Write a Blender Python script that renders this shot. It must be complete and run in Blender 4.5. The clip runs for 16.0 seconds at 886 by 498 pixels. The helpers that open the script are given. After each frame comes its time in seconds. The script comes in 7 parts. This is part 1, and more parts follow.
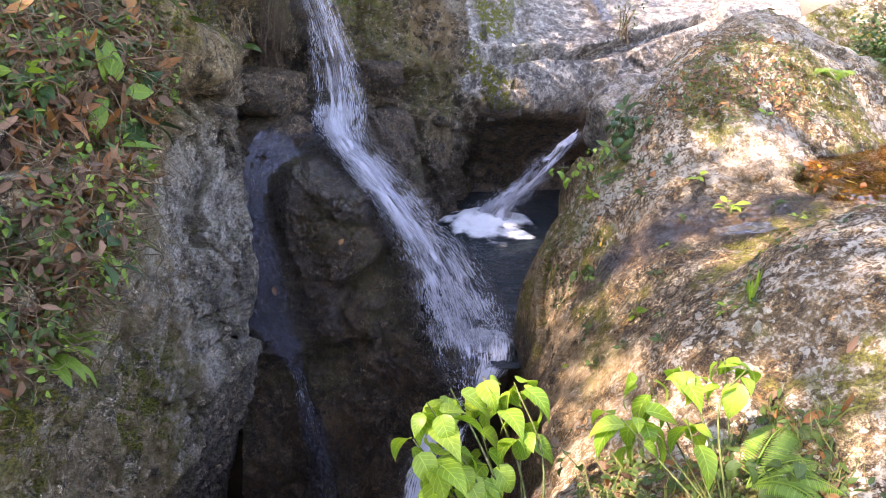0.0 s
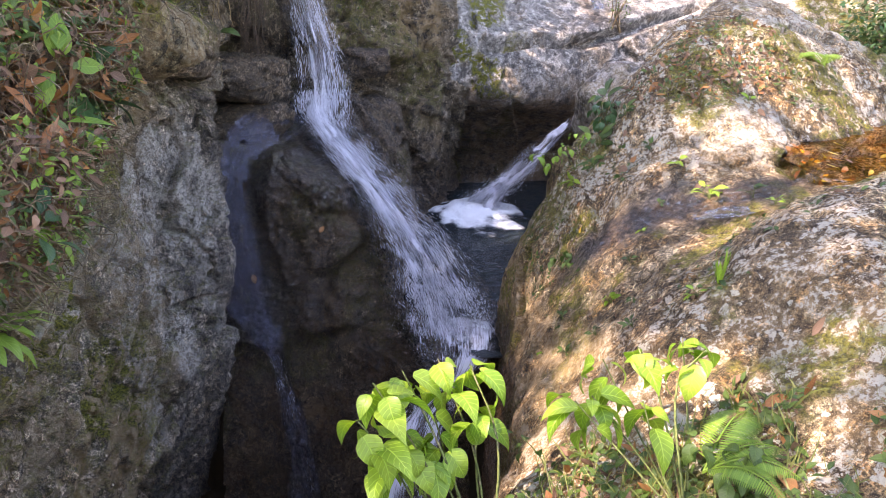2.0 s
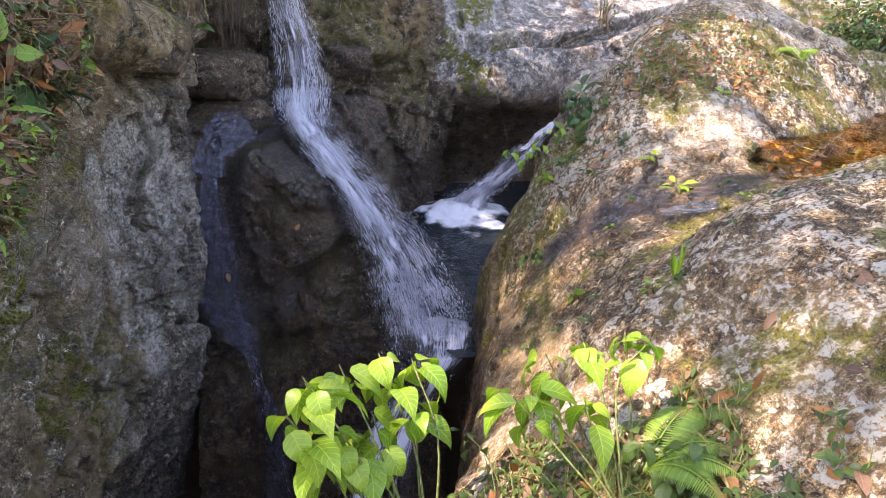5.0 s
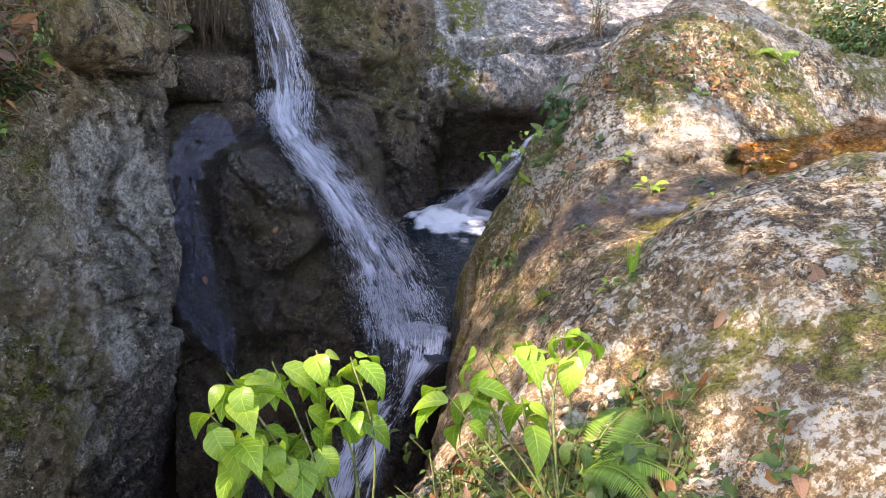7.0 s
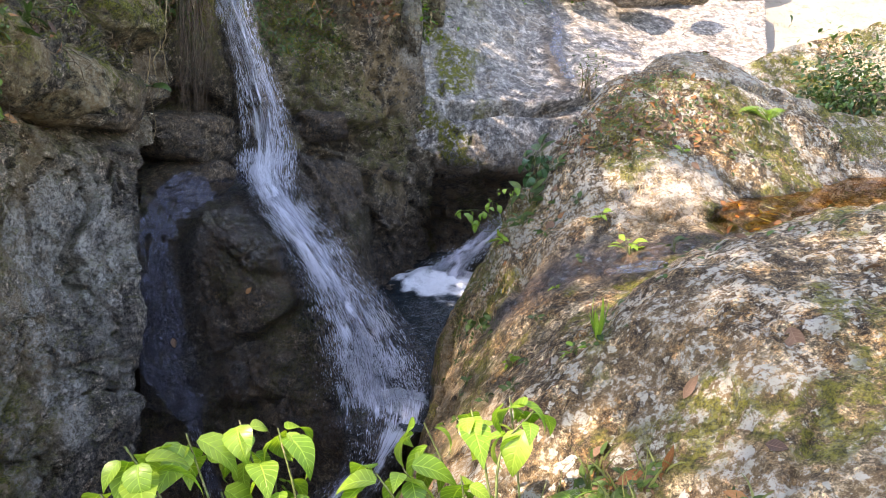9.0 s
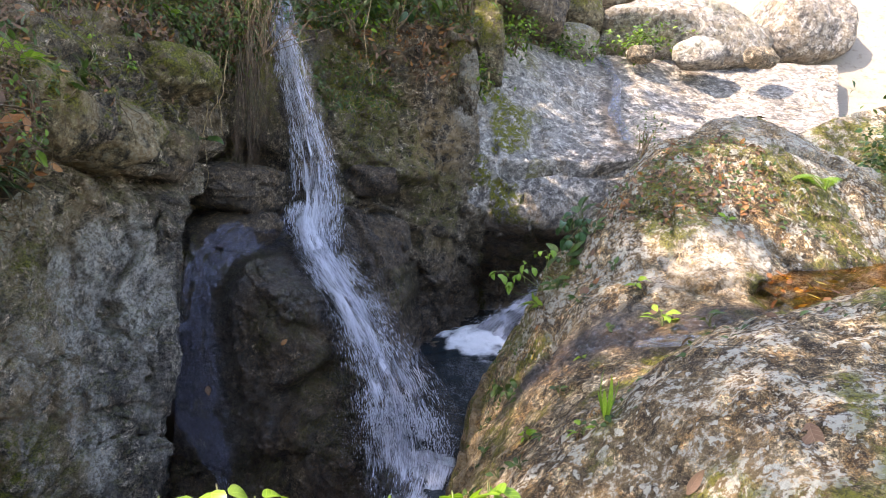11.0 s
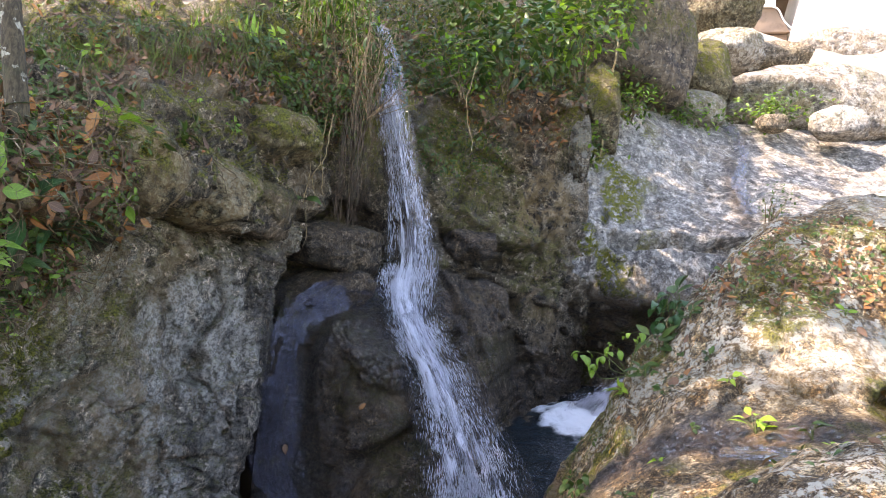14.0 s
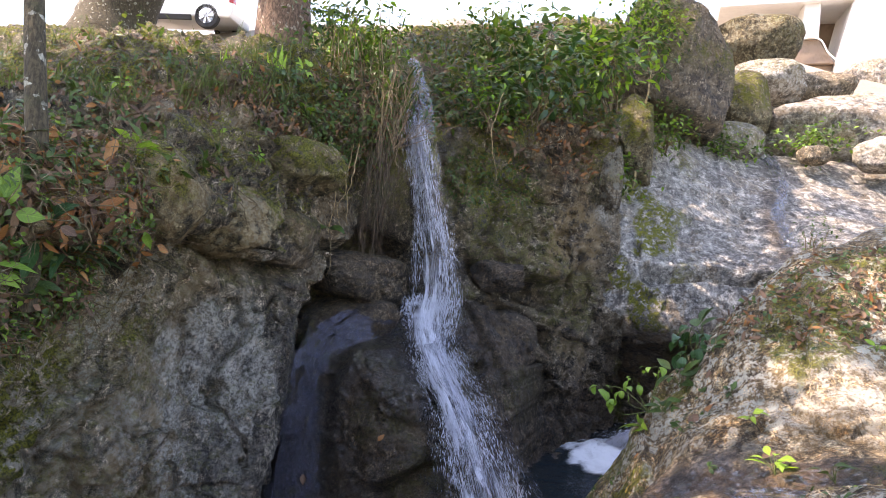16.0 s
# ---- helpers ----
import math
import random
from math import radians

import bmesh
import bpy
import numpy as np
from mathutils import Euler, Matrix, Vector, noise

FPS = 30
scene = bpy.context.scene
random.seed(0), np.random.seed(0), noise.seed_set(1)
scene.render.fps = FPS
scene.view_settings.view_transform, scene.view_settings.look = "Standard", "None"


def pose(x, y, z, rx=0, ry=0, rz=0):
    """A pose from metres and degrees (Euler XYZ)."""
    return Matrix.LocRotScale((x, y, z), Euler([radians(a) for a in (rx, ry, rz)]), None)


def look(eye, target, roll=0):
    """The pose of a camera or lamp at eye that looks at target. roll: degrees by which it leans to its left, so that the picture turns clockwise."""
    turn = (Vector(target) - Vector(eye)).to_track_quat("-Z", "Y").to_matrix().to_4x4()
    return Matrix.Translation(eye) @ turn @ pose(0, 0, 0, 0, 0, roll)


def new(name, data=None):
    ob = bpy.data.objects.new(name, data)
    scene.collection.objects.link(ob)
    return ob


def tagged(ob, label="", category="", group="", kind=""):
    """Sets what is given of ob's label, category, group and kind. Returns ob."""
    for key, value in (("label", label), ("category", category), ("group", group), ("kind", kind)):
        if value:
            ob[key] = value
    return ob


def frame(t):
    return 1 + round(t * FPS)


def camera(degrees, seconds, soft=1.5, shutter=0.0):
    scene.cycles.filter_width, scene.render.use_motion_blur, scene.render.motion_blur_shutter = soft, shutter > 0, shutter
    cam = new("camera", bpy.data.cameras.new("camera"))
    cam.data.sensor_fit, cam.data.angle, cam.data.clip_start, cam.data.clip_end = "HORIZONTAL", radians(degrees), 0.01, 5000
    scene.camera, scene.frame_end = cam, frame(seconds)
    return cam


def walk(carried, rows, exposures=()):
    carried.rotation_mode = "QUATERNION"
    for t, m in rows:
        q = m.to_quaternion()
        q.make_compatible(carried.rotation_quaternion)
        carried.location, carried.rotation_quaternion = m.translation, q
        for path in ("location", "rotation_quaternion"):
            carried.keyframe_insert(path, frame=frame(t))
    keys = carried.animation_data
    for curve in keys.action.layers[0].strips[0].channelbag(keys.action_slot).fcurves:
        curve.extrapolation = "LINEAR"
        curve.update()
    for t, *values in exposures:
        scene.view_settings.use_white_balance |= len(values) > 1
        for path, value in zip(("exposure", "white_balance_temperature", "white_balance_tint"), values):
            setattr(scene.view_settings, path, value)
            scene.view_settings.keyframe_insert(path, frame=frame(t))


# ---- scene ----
cam = camera(65.7, 16.0, soft=0.8)
# the plan below is drawn on a sloping base; this turn sets it level
LEVEL = Matrix.Rotation(radians(-8.3), 4, "X")
PATH = [
    (0, (-0.16, -0.339, 0.192), (-0.098, 1.601, -0.288), -1.4),
    (0.5, (-0.112, -0.343, 0.177), (-0.056, 1.597, -0.305), -1.4),
    (1, (-0.064, -0.33, 0.153), (-0.011, 1.609, -0.334), -1.4),
    (1.5, (-0.027, -0.31, 0.134), (0.028, 1.627, -0.359), -1.4),
    (2, (0.02, -0.282, 0.108), (0.076, 1.655, -0.386), -1.3),
    (2.5, (0.05, -0.259, 0.103), (0.108, 1.678, -0.391), -1.3),
    (3, (0.08, -0.239, 0.107), (0.138, 1.699, -0.384), -1.3),
    (3.5, (0.111, -0.231, 0.095), (0.169, 1.708, -0.393), -1.3),
    (4, (0.139, -0.225, 0.081), (0.199, 1.714, -0.406), -1.4),
    (6.3, (0.389, -0.225, -0.02), (0.427, 1.72, -0.486), -1.0),
    (6.5, (0.406, -0.211, -0.026), (0.445, 1.735, -0.487), -1.0),
    (7, (0.473, -0.167, -0.039), (0.506, 1.78, -0.493), -1.0),
    (7.5, (0.523, -0.105, -0.068), (0.555, 1.844, -0.517), -0.9),
    (8, (0.572, -0.038, -0.111), (0.605, 1.914, -0.547), -0.9),
    (8.5, (0.624, 0.003, -0.115), (0.658, 1.975, -0.45), -0.9),
    (9, (0.677, 0.035, -0.11), (0.704, 2.017, -0.379), -0.8),
    (9.2, (0.703, 0.044, -0.11), (0.723, 2.029, -0.354), -0.7),
    (11.3, (0.916, 0.159, -0.077), (0.709, 2.146, -0.173), 1.5),
    (11.5, (0.93, 0.181, -0.074), (0.691, 2.165, -0.159), 1.8),
    (12, (0.963, 0.232, -0.06), (0.656, 2.208, -0.116), 2.3),
    (12.5, (1.001, 0.269, -0.048), (0.635, 2.235, -0.077), 2.8),
    (13, (1.051, 0.306, -0.033), (0.629, 2.261, -0.037), 3.3),
    (13.5, (1.097, 0.339, -0.021), (0.628, 2.284, 0.0), 3.8),
    (14, (1.145, 0.369, -0.012), (0.626, 2.3, 0.039), 4.1),
    (14.5, (1.187, 0.393, -0.004), (0.624, 2.311, 0.073), 4.5),
    (15, (1.232, 0.423, -0.011), (0.626, 2.326, 0.092), 4.6),
    (15.5, (1.265, 0.443, -0.022), (0.635, 2.337, 0.102), 4.7),
    (16, (1.295, 0.459, -0.025), (0.655, 2.349, 0.113), 4.8),
]
walk(cam, [(t, LEVEL @ look(eye, target, roll)) for t, eye, target, roll in PATH], [(0, 2.82, 7850, 30), (4, 2.72, 7850, 30), (8.5, 2.50, 7800, 22), (12, 2.52, 7800, 21), (14.3, 2.70, 7850, 22), (16, 2.44, 7850, 24)])

# ---- light ----
SUN_IN_PLAN = Vector((-0.50, -0.32, 0.80)).normalized()
SUN_TO = LEVEL.to_3x3() @ SUN_IN_PLAN
world = bpy.data.worlds.new("sky")
scene.world = world
world.use_nodes = True
wn = world.node_tree.nodes
sky = wn.new("ShaderNodeTexSky")
sky.sky_type = "NISHITA"
sky.sun_disc = False
sky.sun_elevation = math.asin(SUN_TO.z)
sky.sun_rotation = math.atan2(SUN_TO.x, SUN_TO.y)
wn["Background"].inputs["Strength"].default_value = 0.15
world.node_tree.links.new(sky.outputs[0], wn["Background"].inputs[0])
sun = new("sun", bpy.data.lights.new("sun", "SUN"))
sun.data.energy, sun.data.angle, sun.data.color = 2.4, radians(0.6), (1.0, 0.95, 0.88)
sun.matrix_world = look(SUN_TO * 40, (0, 0, 0))


# ---- numeric helpers ----
def lattice(ix, iy, iz, seed):
    n = (ix * 73856093) ^ (iy * 19349663) ^ (iz * 83492791) ^ (seed * 2654435761)
    n = (n ^ (n >> 13)) * 1274126177
    n = n ^ (n >> 16)
    return (n & 0xFFFF) / 32767.5 - 1.0


def vnoise(p, seed=0):
    """Smooth value noise in -1..1 for an array of points."""
    p = np.asarray(p, float)
    i = np.floor(p).astype(np.int64)
    f = p - i
    f = f * f * f * (f * (f * 6 - 15) + 10)
    r = 0
    for dx in (0, 1):
        wx = f[:, 0] if dx else 1 - f[:, 0]
        for dy in (0, 1):
            wy = f[:, 1] if dy else 1 - f[:, 1]
            for dz in (0, 1):
                wz = f[:, 2] if dz else 1 - f[:, 2]
                r = r + wx * wy * wz * lattice(i[:, 0] + dx, i[:, 1] + dy, i[:, 2] + dz, seed)
    return r


def fbm(p, scale, octaves=4, seed=0, gain=0.5, stretch=(1, 1, 1)):
    p = np.asarray(p, float) * np.array(stretch) / scale
    a, r = 1.0, 0
    for k in range(octaves):
        r = r + a * vnoise(p * 2.03 ** k + 17.3 * k, seed + k)
        a *= gain
    return r


def ridged(p, scale, octaves=3, seed=0, stretch=(1, 1, 1)):
    p = np.asarray(p, float) * np.array(stretch) / scale
    a, r = 1.0, 0
    for k in range(octaves):
        r = r + a * (1 - 2 * np.abs(vnoise(p * 2.1 ** k + 9.1 * k, seed + k)))
        a *= 0.5
    return r


def facets(p, scale, seed=0, stretch=(1, 1, 1), crack=0.06):
    """Broken-rock relief: tilted planes in irregular cells (about -1..1), and the cracks between the cells (0..1)."""
    p = np.asarray(p, float) * np.array(stretch) / scale
    i = np.floor(p).astype(np.int64)
    best, second = np.full(len(p), 9.0), np.full(len(p), 9.0)
    value = np.zeros(len(p))
    for dx in (-1, 0, 1):
        for dy in (-1, 0, 1):
            for dz in (-1, 0, 1):
                cx, cy, cz = i[:, 0] + dx, i[:, 1] + dy, i[:, 2] + dz
                c = np.stack([cx, cy, cz], 1) + 0.5 + 0.45 * np.stack([lattice(cx, cy, cz, seed + j) for j in range(3)], 1)
                g = np.stack([lattice(cx, cy, cz, seed + 5 + j) for j in range(3)], 1)
                e = lattice(cx, cy, cz, seed + 9)
                d = np.linalg.norm(p - c, axis=1)
                new_best = d < best
                second = np.where(new_best, best, np.minimum(second, d))
                value = np.where(new_best, np.sum((p - c) * g, 1) + 0.45 * e, value)
                best = np.where(new_best, d, best)
    return value, 1 - smooth01(second - best, 0.0, crack)


def steps(p, direction, spacing, seed=0, warp=0.35, wscale=0.8):
    """Bedded relief: layers of uneven height and tilt with sharp edges, about -1..1."""
    d = np.array(direction, float)
    s = np.asarray(p) @ (d / np.linalg.norm(d)) / spacing + warp * fbm(p, wscale, 3, seed)
    i = np.floor(s).astype(np.int64)
    f = s - i
    o = np.zeros_like(i)
    layer = lambda j, g: lattice(j, o, o, seed) + 0.9 * lattice(j, o + 1, o, seed) * (g - 0.5)
    b = smooth01(f, 0.92, 1.0)
    return layer(i, f) * (1 - b) + layer(i + 1, f - 1) * b


def crevices(p, direction, spacing, seed=0, warp=0.35, wscale=0.8, width=0.08):
    """1 in the narrow seams between the layers of steps(), 0 elsewhere, broken along their length."""
    d = np.array(direction, float)
    s = np.asarray(p) @ (d / np.linalg.norm(d)) / spacing + warp * fbm(p, wscale, 3, seed)
    f = s - np.floor(s)
    return np.exp(-((f - 0.96) / width) ** 2) * smooth01(fbm(p, 0.5, 3, seed + 60), -0.35, 0.15)


def ledge(p, line, axis, depth, height, ends=0.15, seed=0):
    """An undercut below a line that runs along the axis, with a lip that stands a little proud above it."""
    c = np.array(line, float)
    a = p[:, axis]
    d = np.interp(a, c[:, axis], c[:, 2]) + 0.05 * fbm(p, 0.25, 3, seed) - p[:, 2]
    w = smooth01(a, c[0, axis] - ends, c[0, axis]) * (1 - smooth01(a, c[-1, axis], c[-1, axis] + ends))
    return w * (-depth * smooth01(d, -0.01, 0.03) * (1 - smooth01(d, 0.05, height)) + 0.3 * depth * np.exp(-((d + 0.09) / 0.09) ** 2))


def spline(points, n):
    """n points along a smooth curve through the given ones."""
    c = np.array(points, float)
    m = len(c)
    c = np.vstack([2 * c[0] - c[1], c, 2 * c[-1] - c[-2]])
    t = np.linspace(0, m - 1, n)
    k = np.minimum(t.astype(int), m - 2)
    f = (t - k)[:, None]
    a, b, d, e = c[k], c[k + 1], c[k + 2], c[k + 3]
    return 0.5 * (2 * b + (d - a) * f + (2 * a - 5 * b + 4 * d - e) * f ** 2 + (3 * b - a - 3 * d + e) * f ** 3)


def evenly(points, n):
    """n points evenly spaced along a polyline."""
    c = np.array(points, float)
    d = np.r_[0, np.cumsum(np.linalg.norm(np.diff(c, axis=0), axis=1))]
    t = np.linspace(0, d[-1], n)
    return np.stack([np.interp(t, d, c[:, j]) for j in range(c.shape[1])], 1)


def surface(sections, nu, nv, even=False):
    """A grid (nv, nu, 3) of points on a smooth surface through cross-sections."""
    if even:
        sections = [evenly(spline(s, 120), 18) for s in sections]
    lines = np.stack([spline(s, nu) for s in sections])
    return np.stack([spline(lines[:, j], nv) for j in range(nu)], 1)


def grid_normals(g):
    du, dv = np.gradient(g, axis=1), np.gradient(g, axis=0)
    n = np.cross(du, dv)
    return n / np.maximum(np.linalg.norm(n, axis=2, keepdims=True), 1e-9)


def mesh_from(name, verts, faces, materials, smooth=True, attributes=None):
    me = bpy.data.meshes.new(name)
    me.from_pydata([tuple(v) for v in np.asarray(verts).tolist()], [], [tuple(f) for f in faces])
    for m in materials:
        me.materials.append(m)
    if smooth:
        me.polygons.foreach_set("use_smooth", [True] * len(me.polygons))
    for key, values in (attributes or {}).items():
        at = me.attributes.new(key, "FLOAT", "POINT")
        at.data.foreach_set("value", np.asarray(values, np.float32))
    me.update()
    return me


SURF = {}


def rock_sheet(name, g, material, relief, attributes, back, flip=False):
    """A rock mass: the grid g pushed out by relief(points), closed behind by walls that run along the vector back.
    attributes(points, normals) gives the wear masks."""
    nv, nu = g.shape[:2]
    n = grid_normals(g)
    if flip:
        n = -n
    p = g.reshape(-1, 3)
    q = p + n.reshape(-1, 3) * relief(p)[:, None]
    n2 = grid_normals(q.reshape(nv, nu, 3)).reshape(-1, 3)
    if flip:
        n2 = -n2
    SURF[name] = (q.reshape(nv, nu, 3), n2.reshape(nv, nu, 3))
    at = attributes(q, n2)
    idx = np.arange(nv * nu).reshape(nv, nu)
    quads = np.stack([idx[:-1, :-1], idx[:-1, 1:], idx[1:, 1:], idx[1:, :-1]], -1).reshape(-1, 4)
    if flip:
        quads = quads[:, ::-1]
    faces = quads.tolist()
    ring = list(idx[0, :]) + list(idx[1:, -1]) + list(idx[-1, -2::-1]) + list(idx[-2:0:-1, 0])
    base = nv * nu
    backs = q[ring] + np.array(back)
    m = len(ring)
    for i in range(m):
        j = (i + 1) % m
        f = [ring[i], base + i, base + j, ring[j]]
        faces.append(f[::-1] if flip else f)
    cap = list(range(base, base + m))
    faces.append(cap if flip else cap[::-1])
    verts = np.vstack([q, backs])
    at = {k: np.r_[v, np.zeros(m)] for k, v in at.items()}
    return new(name, mesh_from(name, verts, faces, [material], True, at))


def smooth01(x, a, b):
    t = np.clip((x - a) / (b - a), 0, 1)
    return t * t * (3 - 2 * t)


def near_line(p, line, radius):
    """1 on a polyline, falling to 0 at the radius."""
    c = evenly(line, 60)
    d = np.full(len(p), 1e9)
    for v in c:
        d = np.minimum(d, np.linalg.norm(p - v, axis=1))
    return 1 - smooth01(d, radius * 0.35, radius)


# ---- materials ----
def shader(name):
    m = bpy.data.materials.new(name)
    m.use_nodes = True
    nt = m.node_tree
    return m, nt, nt.nodes["Principled BSDF"]


class Nodes:
    """Short names for building node trees."""

    def __init__(self, nt):
        self.nt = nt

    def node(self, kind, **values):
        n = self.nt.nodes.new(kind)
        for k, v in values.items():
            n.inputs[k.replace("_", " ")].default_value = v
        return n

    def link(self, a, b):
        self.nt.links.new(a, b)

    def noise(self, scale, detail=6, rough=0.6, vector=None, distortion=0.0):
        n = self.node("ShaderNodeTexNoise", Scale=scale, Detail=detail, Roughness=rough, Distortion=distortion)
        if vector:
            self.link(vector, n.inputs["Vector"])
        return n.outputs["Fac"]

    def ramp(self, fac, a, b, lo=0.0, hi=1.0):
        n = self.node("ShaderNodeMapRange")
        n.interpolation_type = "SMOOTHSTEP"
        n.inputs["From Min"].default_value, n.inputs["From Max"].default_value = a, b
        n.inputs["To Min"].default_value, n.inputs["To Max"].default_value = lo, hi
        self.link(fac, n.inputs["Value"])
        return n.outputs["Result"]

    def math(self, op, a, b=None):
        n = self.node("ShaderNodeMath")
        n.operation = op
        for k, v in enumerate((a, b)):
            if v is None:
                continue
            if isinstance(v, (int, float)):
                n.inputs[k].default_value = v
            else:
                self.link(v, n.inputs[k])
        return n.outputs[0]

    def mix(self, fac, a, b, blend="MIX"):
        n = self.nt.nodes.new("ShaderNodeMix")
        n.data_type = "RGBA"
        n.blend_type = blend
        for k, v in ((0, fac), (6, a), (7, b)):
            if isinstance(v, (int, float)):
                n.inputs[k].default_value = v
            elif isinstance(v, tuple):
                n.inputs[k].default_value = (*v, 1)
            else:
                self.link(v, n.inputs[k])
        return n.outputs[2]

    def attr(self, name):
        n = self.nt.nodes.new("ShaderNodeAttribute")
        n.attribute_name = name
        return n.outputs["Fac"]

    def place(self, scale=(1, 1, 1)):
        t = self.nt.nodes.new("ShaderNodeTexCoord")
        m = self.nt.nodes.new("ShaderNodeMapping")
        m.inputs["Scale"].default_value = scale
        self.link(t.outputs["Object"], m.inputs["Vector"])
        return m.outputs["Vector"]

    def bump(self, height, strength, distance, normal=None):
        n = self.node("ShaderNodeBump", Strength=strength, Distance=distance)
        self.link(height, n.inputs["Height"])
        if normal:
            self.link(normal, n.inputs["Normal"])
        return n.outputs["Normal"]


def rock_material(name, dark, mid, pale, lichen_colour, grain=1.0, streaks=0.0, pits=0.5, tint=0.5, spotty=1.0, relief=1.0):
    """Weathered stone. The masks lie on the mesh: wet, moss, lichen, stain, and bleaching with the boulder's sunlit
    white.
    """
    m, nt, bsdf = shader(name)
    k = Nodes(nt)
    v = k.place()
    vs = k.place((4.0, 4.0, 0.35))
    big = k.noise(1.4 * grain, 8, 0.66, v)
    fine = k.noise(11 * grain, 10, 0.74, v)
    mottle = k.noise(30 * grain, 8, 0.76, v)
    speck = k.noise(75 * grain, 6, 0.78, v)
    grit = k.noise(190 * grain, 3, 0.8, v)
    col = k.mix(k.ramp(big, 0.43, 0.57), dark, mid)
    col = k.mix(k.ramp(k.noise(2.6, 8, 0.72, v), 0.50, 0.58, 0, tint), col, (mid[0] * 1.35, mid[1] * 1.02, mid[2] * 0.6))
    col = k.mix(k.ramp(k.noise(1.9, 8, 0.7, vs), 0.52, 0.60, 0, tint * 0.8), col, (mid[0] * 0.78, mid[1] * 0.88, mid[2] * 1.0))
    col = k.mix(k.ramp(fine, 0.53, 0.57, 0, 0.8), col, pale)
    if streaks:
        col = k.mix(k.ramp(k.noise(2.2, 8, 0.68, vs), 0.53, 0.63, 0, streaks), col, tuple(min(1, c * 1.4) for c in pale))
        col = k.mix(k.ramp(k.noise(3.1, 7, 0.66, vs), 0.52, 0.60, 0, streaks), col, tuple(c * 0.45 for c in dark))
    # grain that lightens and darkens at three sizes
    col = k.mix(1.0, col, k.ramp(fine, 0.38, 0.60, 0.30, 1.6), "MULTIPLY")
    col = k.mix(1.0, col, k.ramp(mottle, 0.38, 0.60, 1.0 - 0.85 * spotty, 1.0 + 0.65 * spotty), "MULTIPLY")
    col = k.mix(1.0, col, k.ramp(speck, 0.40, 0.60, 1.0 - 0.75 * spotty, 1.0 + 0.65 * spotty), "MULTIPLY")
    col = k.mix(k.ramp(grit, 0.56, 0.60, 0, 0.6 * spotty), col, tuple(min(1, c * 1.5) for c in pale))
    col = k.mix(k.ramp(grit, 0.44, 0.40, 0, 0.8 * spotty), col, tuple(c * 0.3 for c in dark))
    # dark pits and hairline cracks
    hole = None
    for scale, reach in ((16.0 * grain, 0.28), (47.0 * grain, 0.30)):
        pit = k.node("ShaderNodeTexVoronoi", Scale=scale, Randomness=1.0)
        k.link(v, pit.inputs["Vector"])
        pr = nt.nodes.new("ShaderNodeSeparateColor")
        k.link(pit.outputs["Color"], pr.inputs[0])
        here = k.ramp(k.math("SUBTRACT", k.math("MULTIPLY", k.ramp(pr.outputs[1], 0.55, 1.0), reach), pit.outputs["Distance"]), -0.02, 0.05)
        hole = here if hole is None else k.math("MAXIMUM", hole, here)
    bend = nt.nodes.new("ShaderNodeVectorMath")
    bend.operation = "MULTIPLY_ADD"
    cn = k.node("ShaderNodeTexNoise", Scale=3.0, Detail=6.0, Roughness=0.65)
    k.link(v, cn.inputs["Vector"])
    k.link(cn.outputs["Color"], bend.inputs[0])
    bend.inputs[1].default_value = (0.6, 0.6, 0.6)
    k.link(v, bend.inputs[2])
    net = k.node("ShaderNodeTexVoronoi", Scale=1.9 * grain, Randomness=1.0)
    net.feature = "DISTANCE_TO_EDGE"
    k.link(bend.outputs[0], net.inputs["Vector"])
    crack = k.math("MULTIPLY", k.ramp(net.outputs["Distance"], 0.004, 0.016, 1.0, 0.0), k.ramp(k.noise(2.1, 4, 0.6, v), 0.46, 0.56))
    hole = k.math("MAXIMUM", hole, crack)
    col = k.mix(k.math("MULTIPLY", hole, 0.8), col, tuple(c * 0.2 for c in dark))
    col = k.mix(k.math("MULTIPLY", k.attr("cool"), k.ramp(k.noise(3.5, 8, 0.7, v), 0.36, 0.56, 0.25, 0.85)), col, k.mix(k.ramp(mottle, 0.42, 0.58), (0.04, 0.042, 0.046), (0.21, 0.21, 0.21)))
    # brown-orange staining
    col = k.mix(k.math("MULTIPLY", k.attr("stain"), k.ramp(k.noise(5, 8, 0.72, v), 0.42, 0.56, 0, 0.8)), col, k.mix(mottle, (0.30, 0.18, 0.075), (0.58, 0.43, 0.23)))
    # pale bleaching; on the boulder this colour also carries sunlit white
    col = k.mix(k.math("MULTIPLY", k.attr("bleach_and_sun"), k.math("MULTIPLY", k.ramp(k.noise(6, 7, 0.72, v), 0.38, 0.54), k.ramp(k.noise(34, 8, 0.78, v), 0.46, 0.52, 0.2, 1.0))), col, (0.70, 0.66, 0.57))
    # lichen: round crusts of several sizes
    spots = None
    for scale, edge, seed in ((7.0, 0.36, 1.0), (14.0, 0.42, 0.0), (30.0, 0.40, 3.0)):
        vo = k.node("ShaderNodeTexVoronoi", Scale=scale, Randomness=1.0)
        wob = nt.nodes.new("ShaderNodeVectorMath")
        wob.operation = "ADD"
        nn = k.node("ShaderNodeTexNoise", Scale=40.0, Detail=6.0)
        k.link(v, nn.inputs["Vector"])
        sc = nt.nodes.new("ShaderNodeVectorMath")
        sc.operation = "SCALE"
        sc.inputs["Scale"].default_value = 0.07
        k.link(nn.outputs["Color"], sc.inputs[0])
        k.link(v, wob.inputs[0])
        k.link(sc.outputs[0], wob.inputs[1])
        k.link(wob.outputs[0], vo.inputs["Vector"])
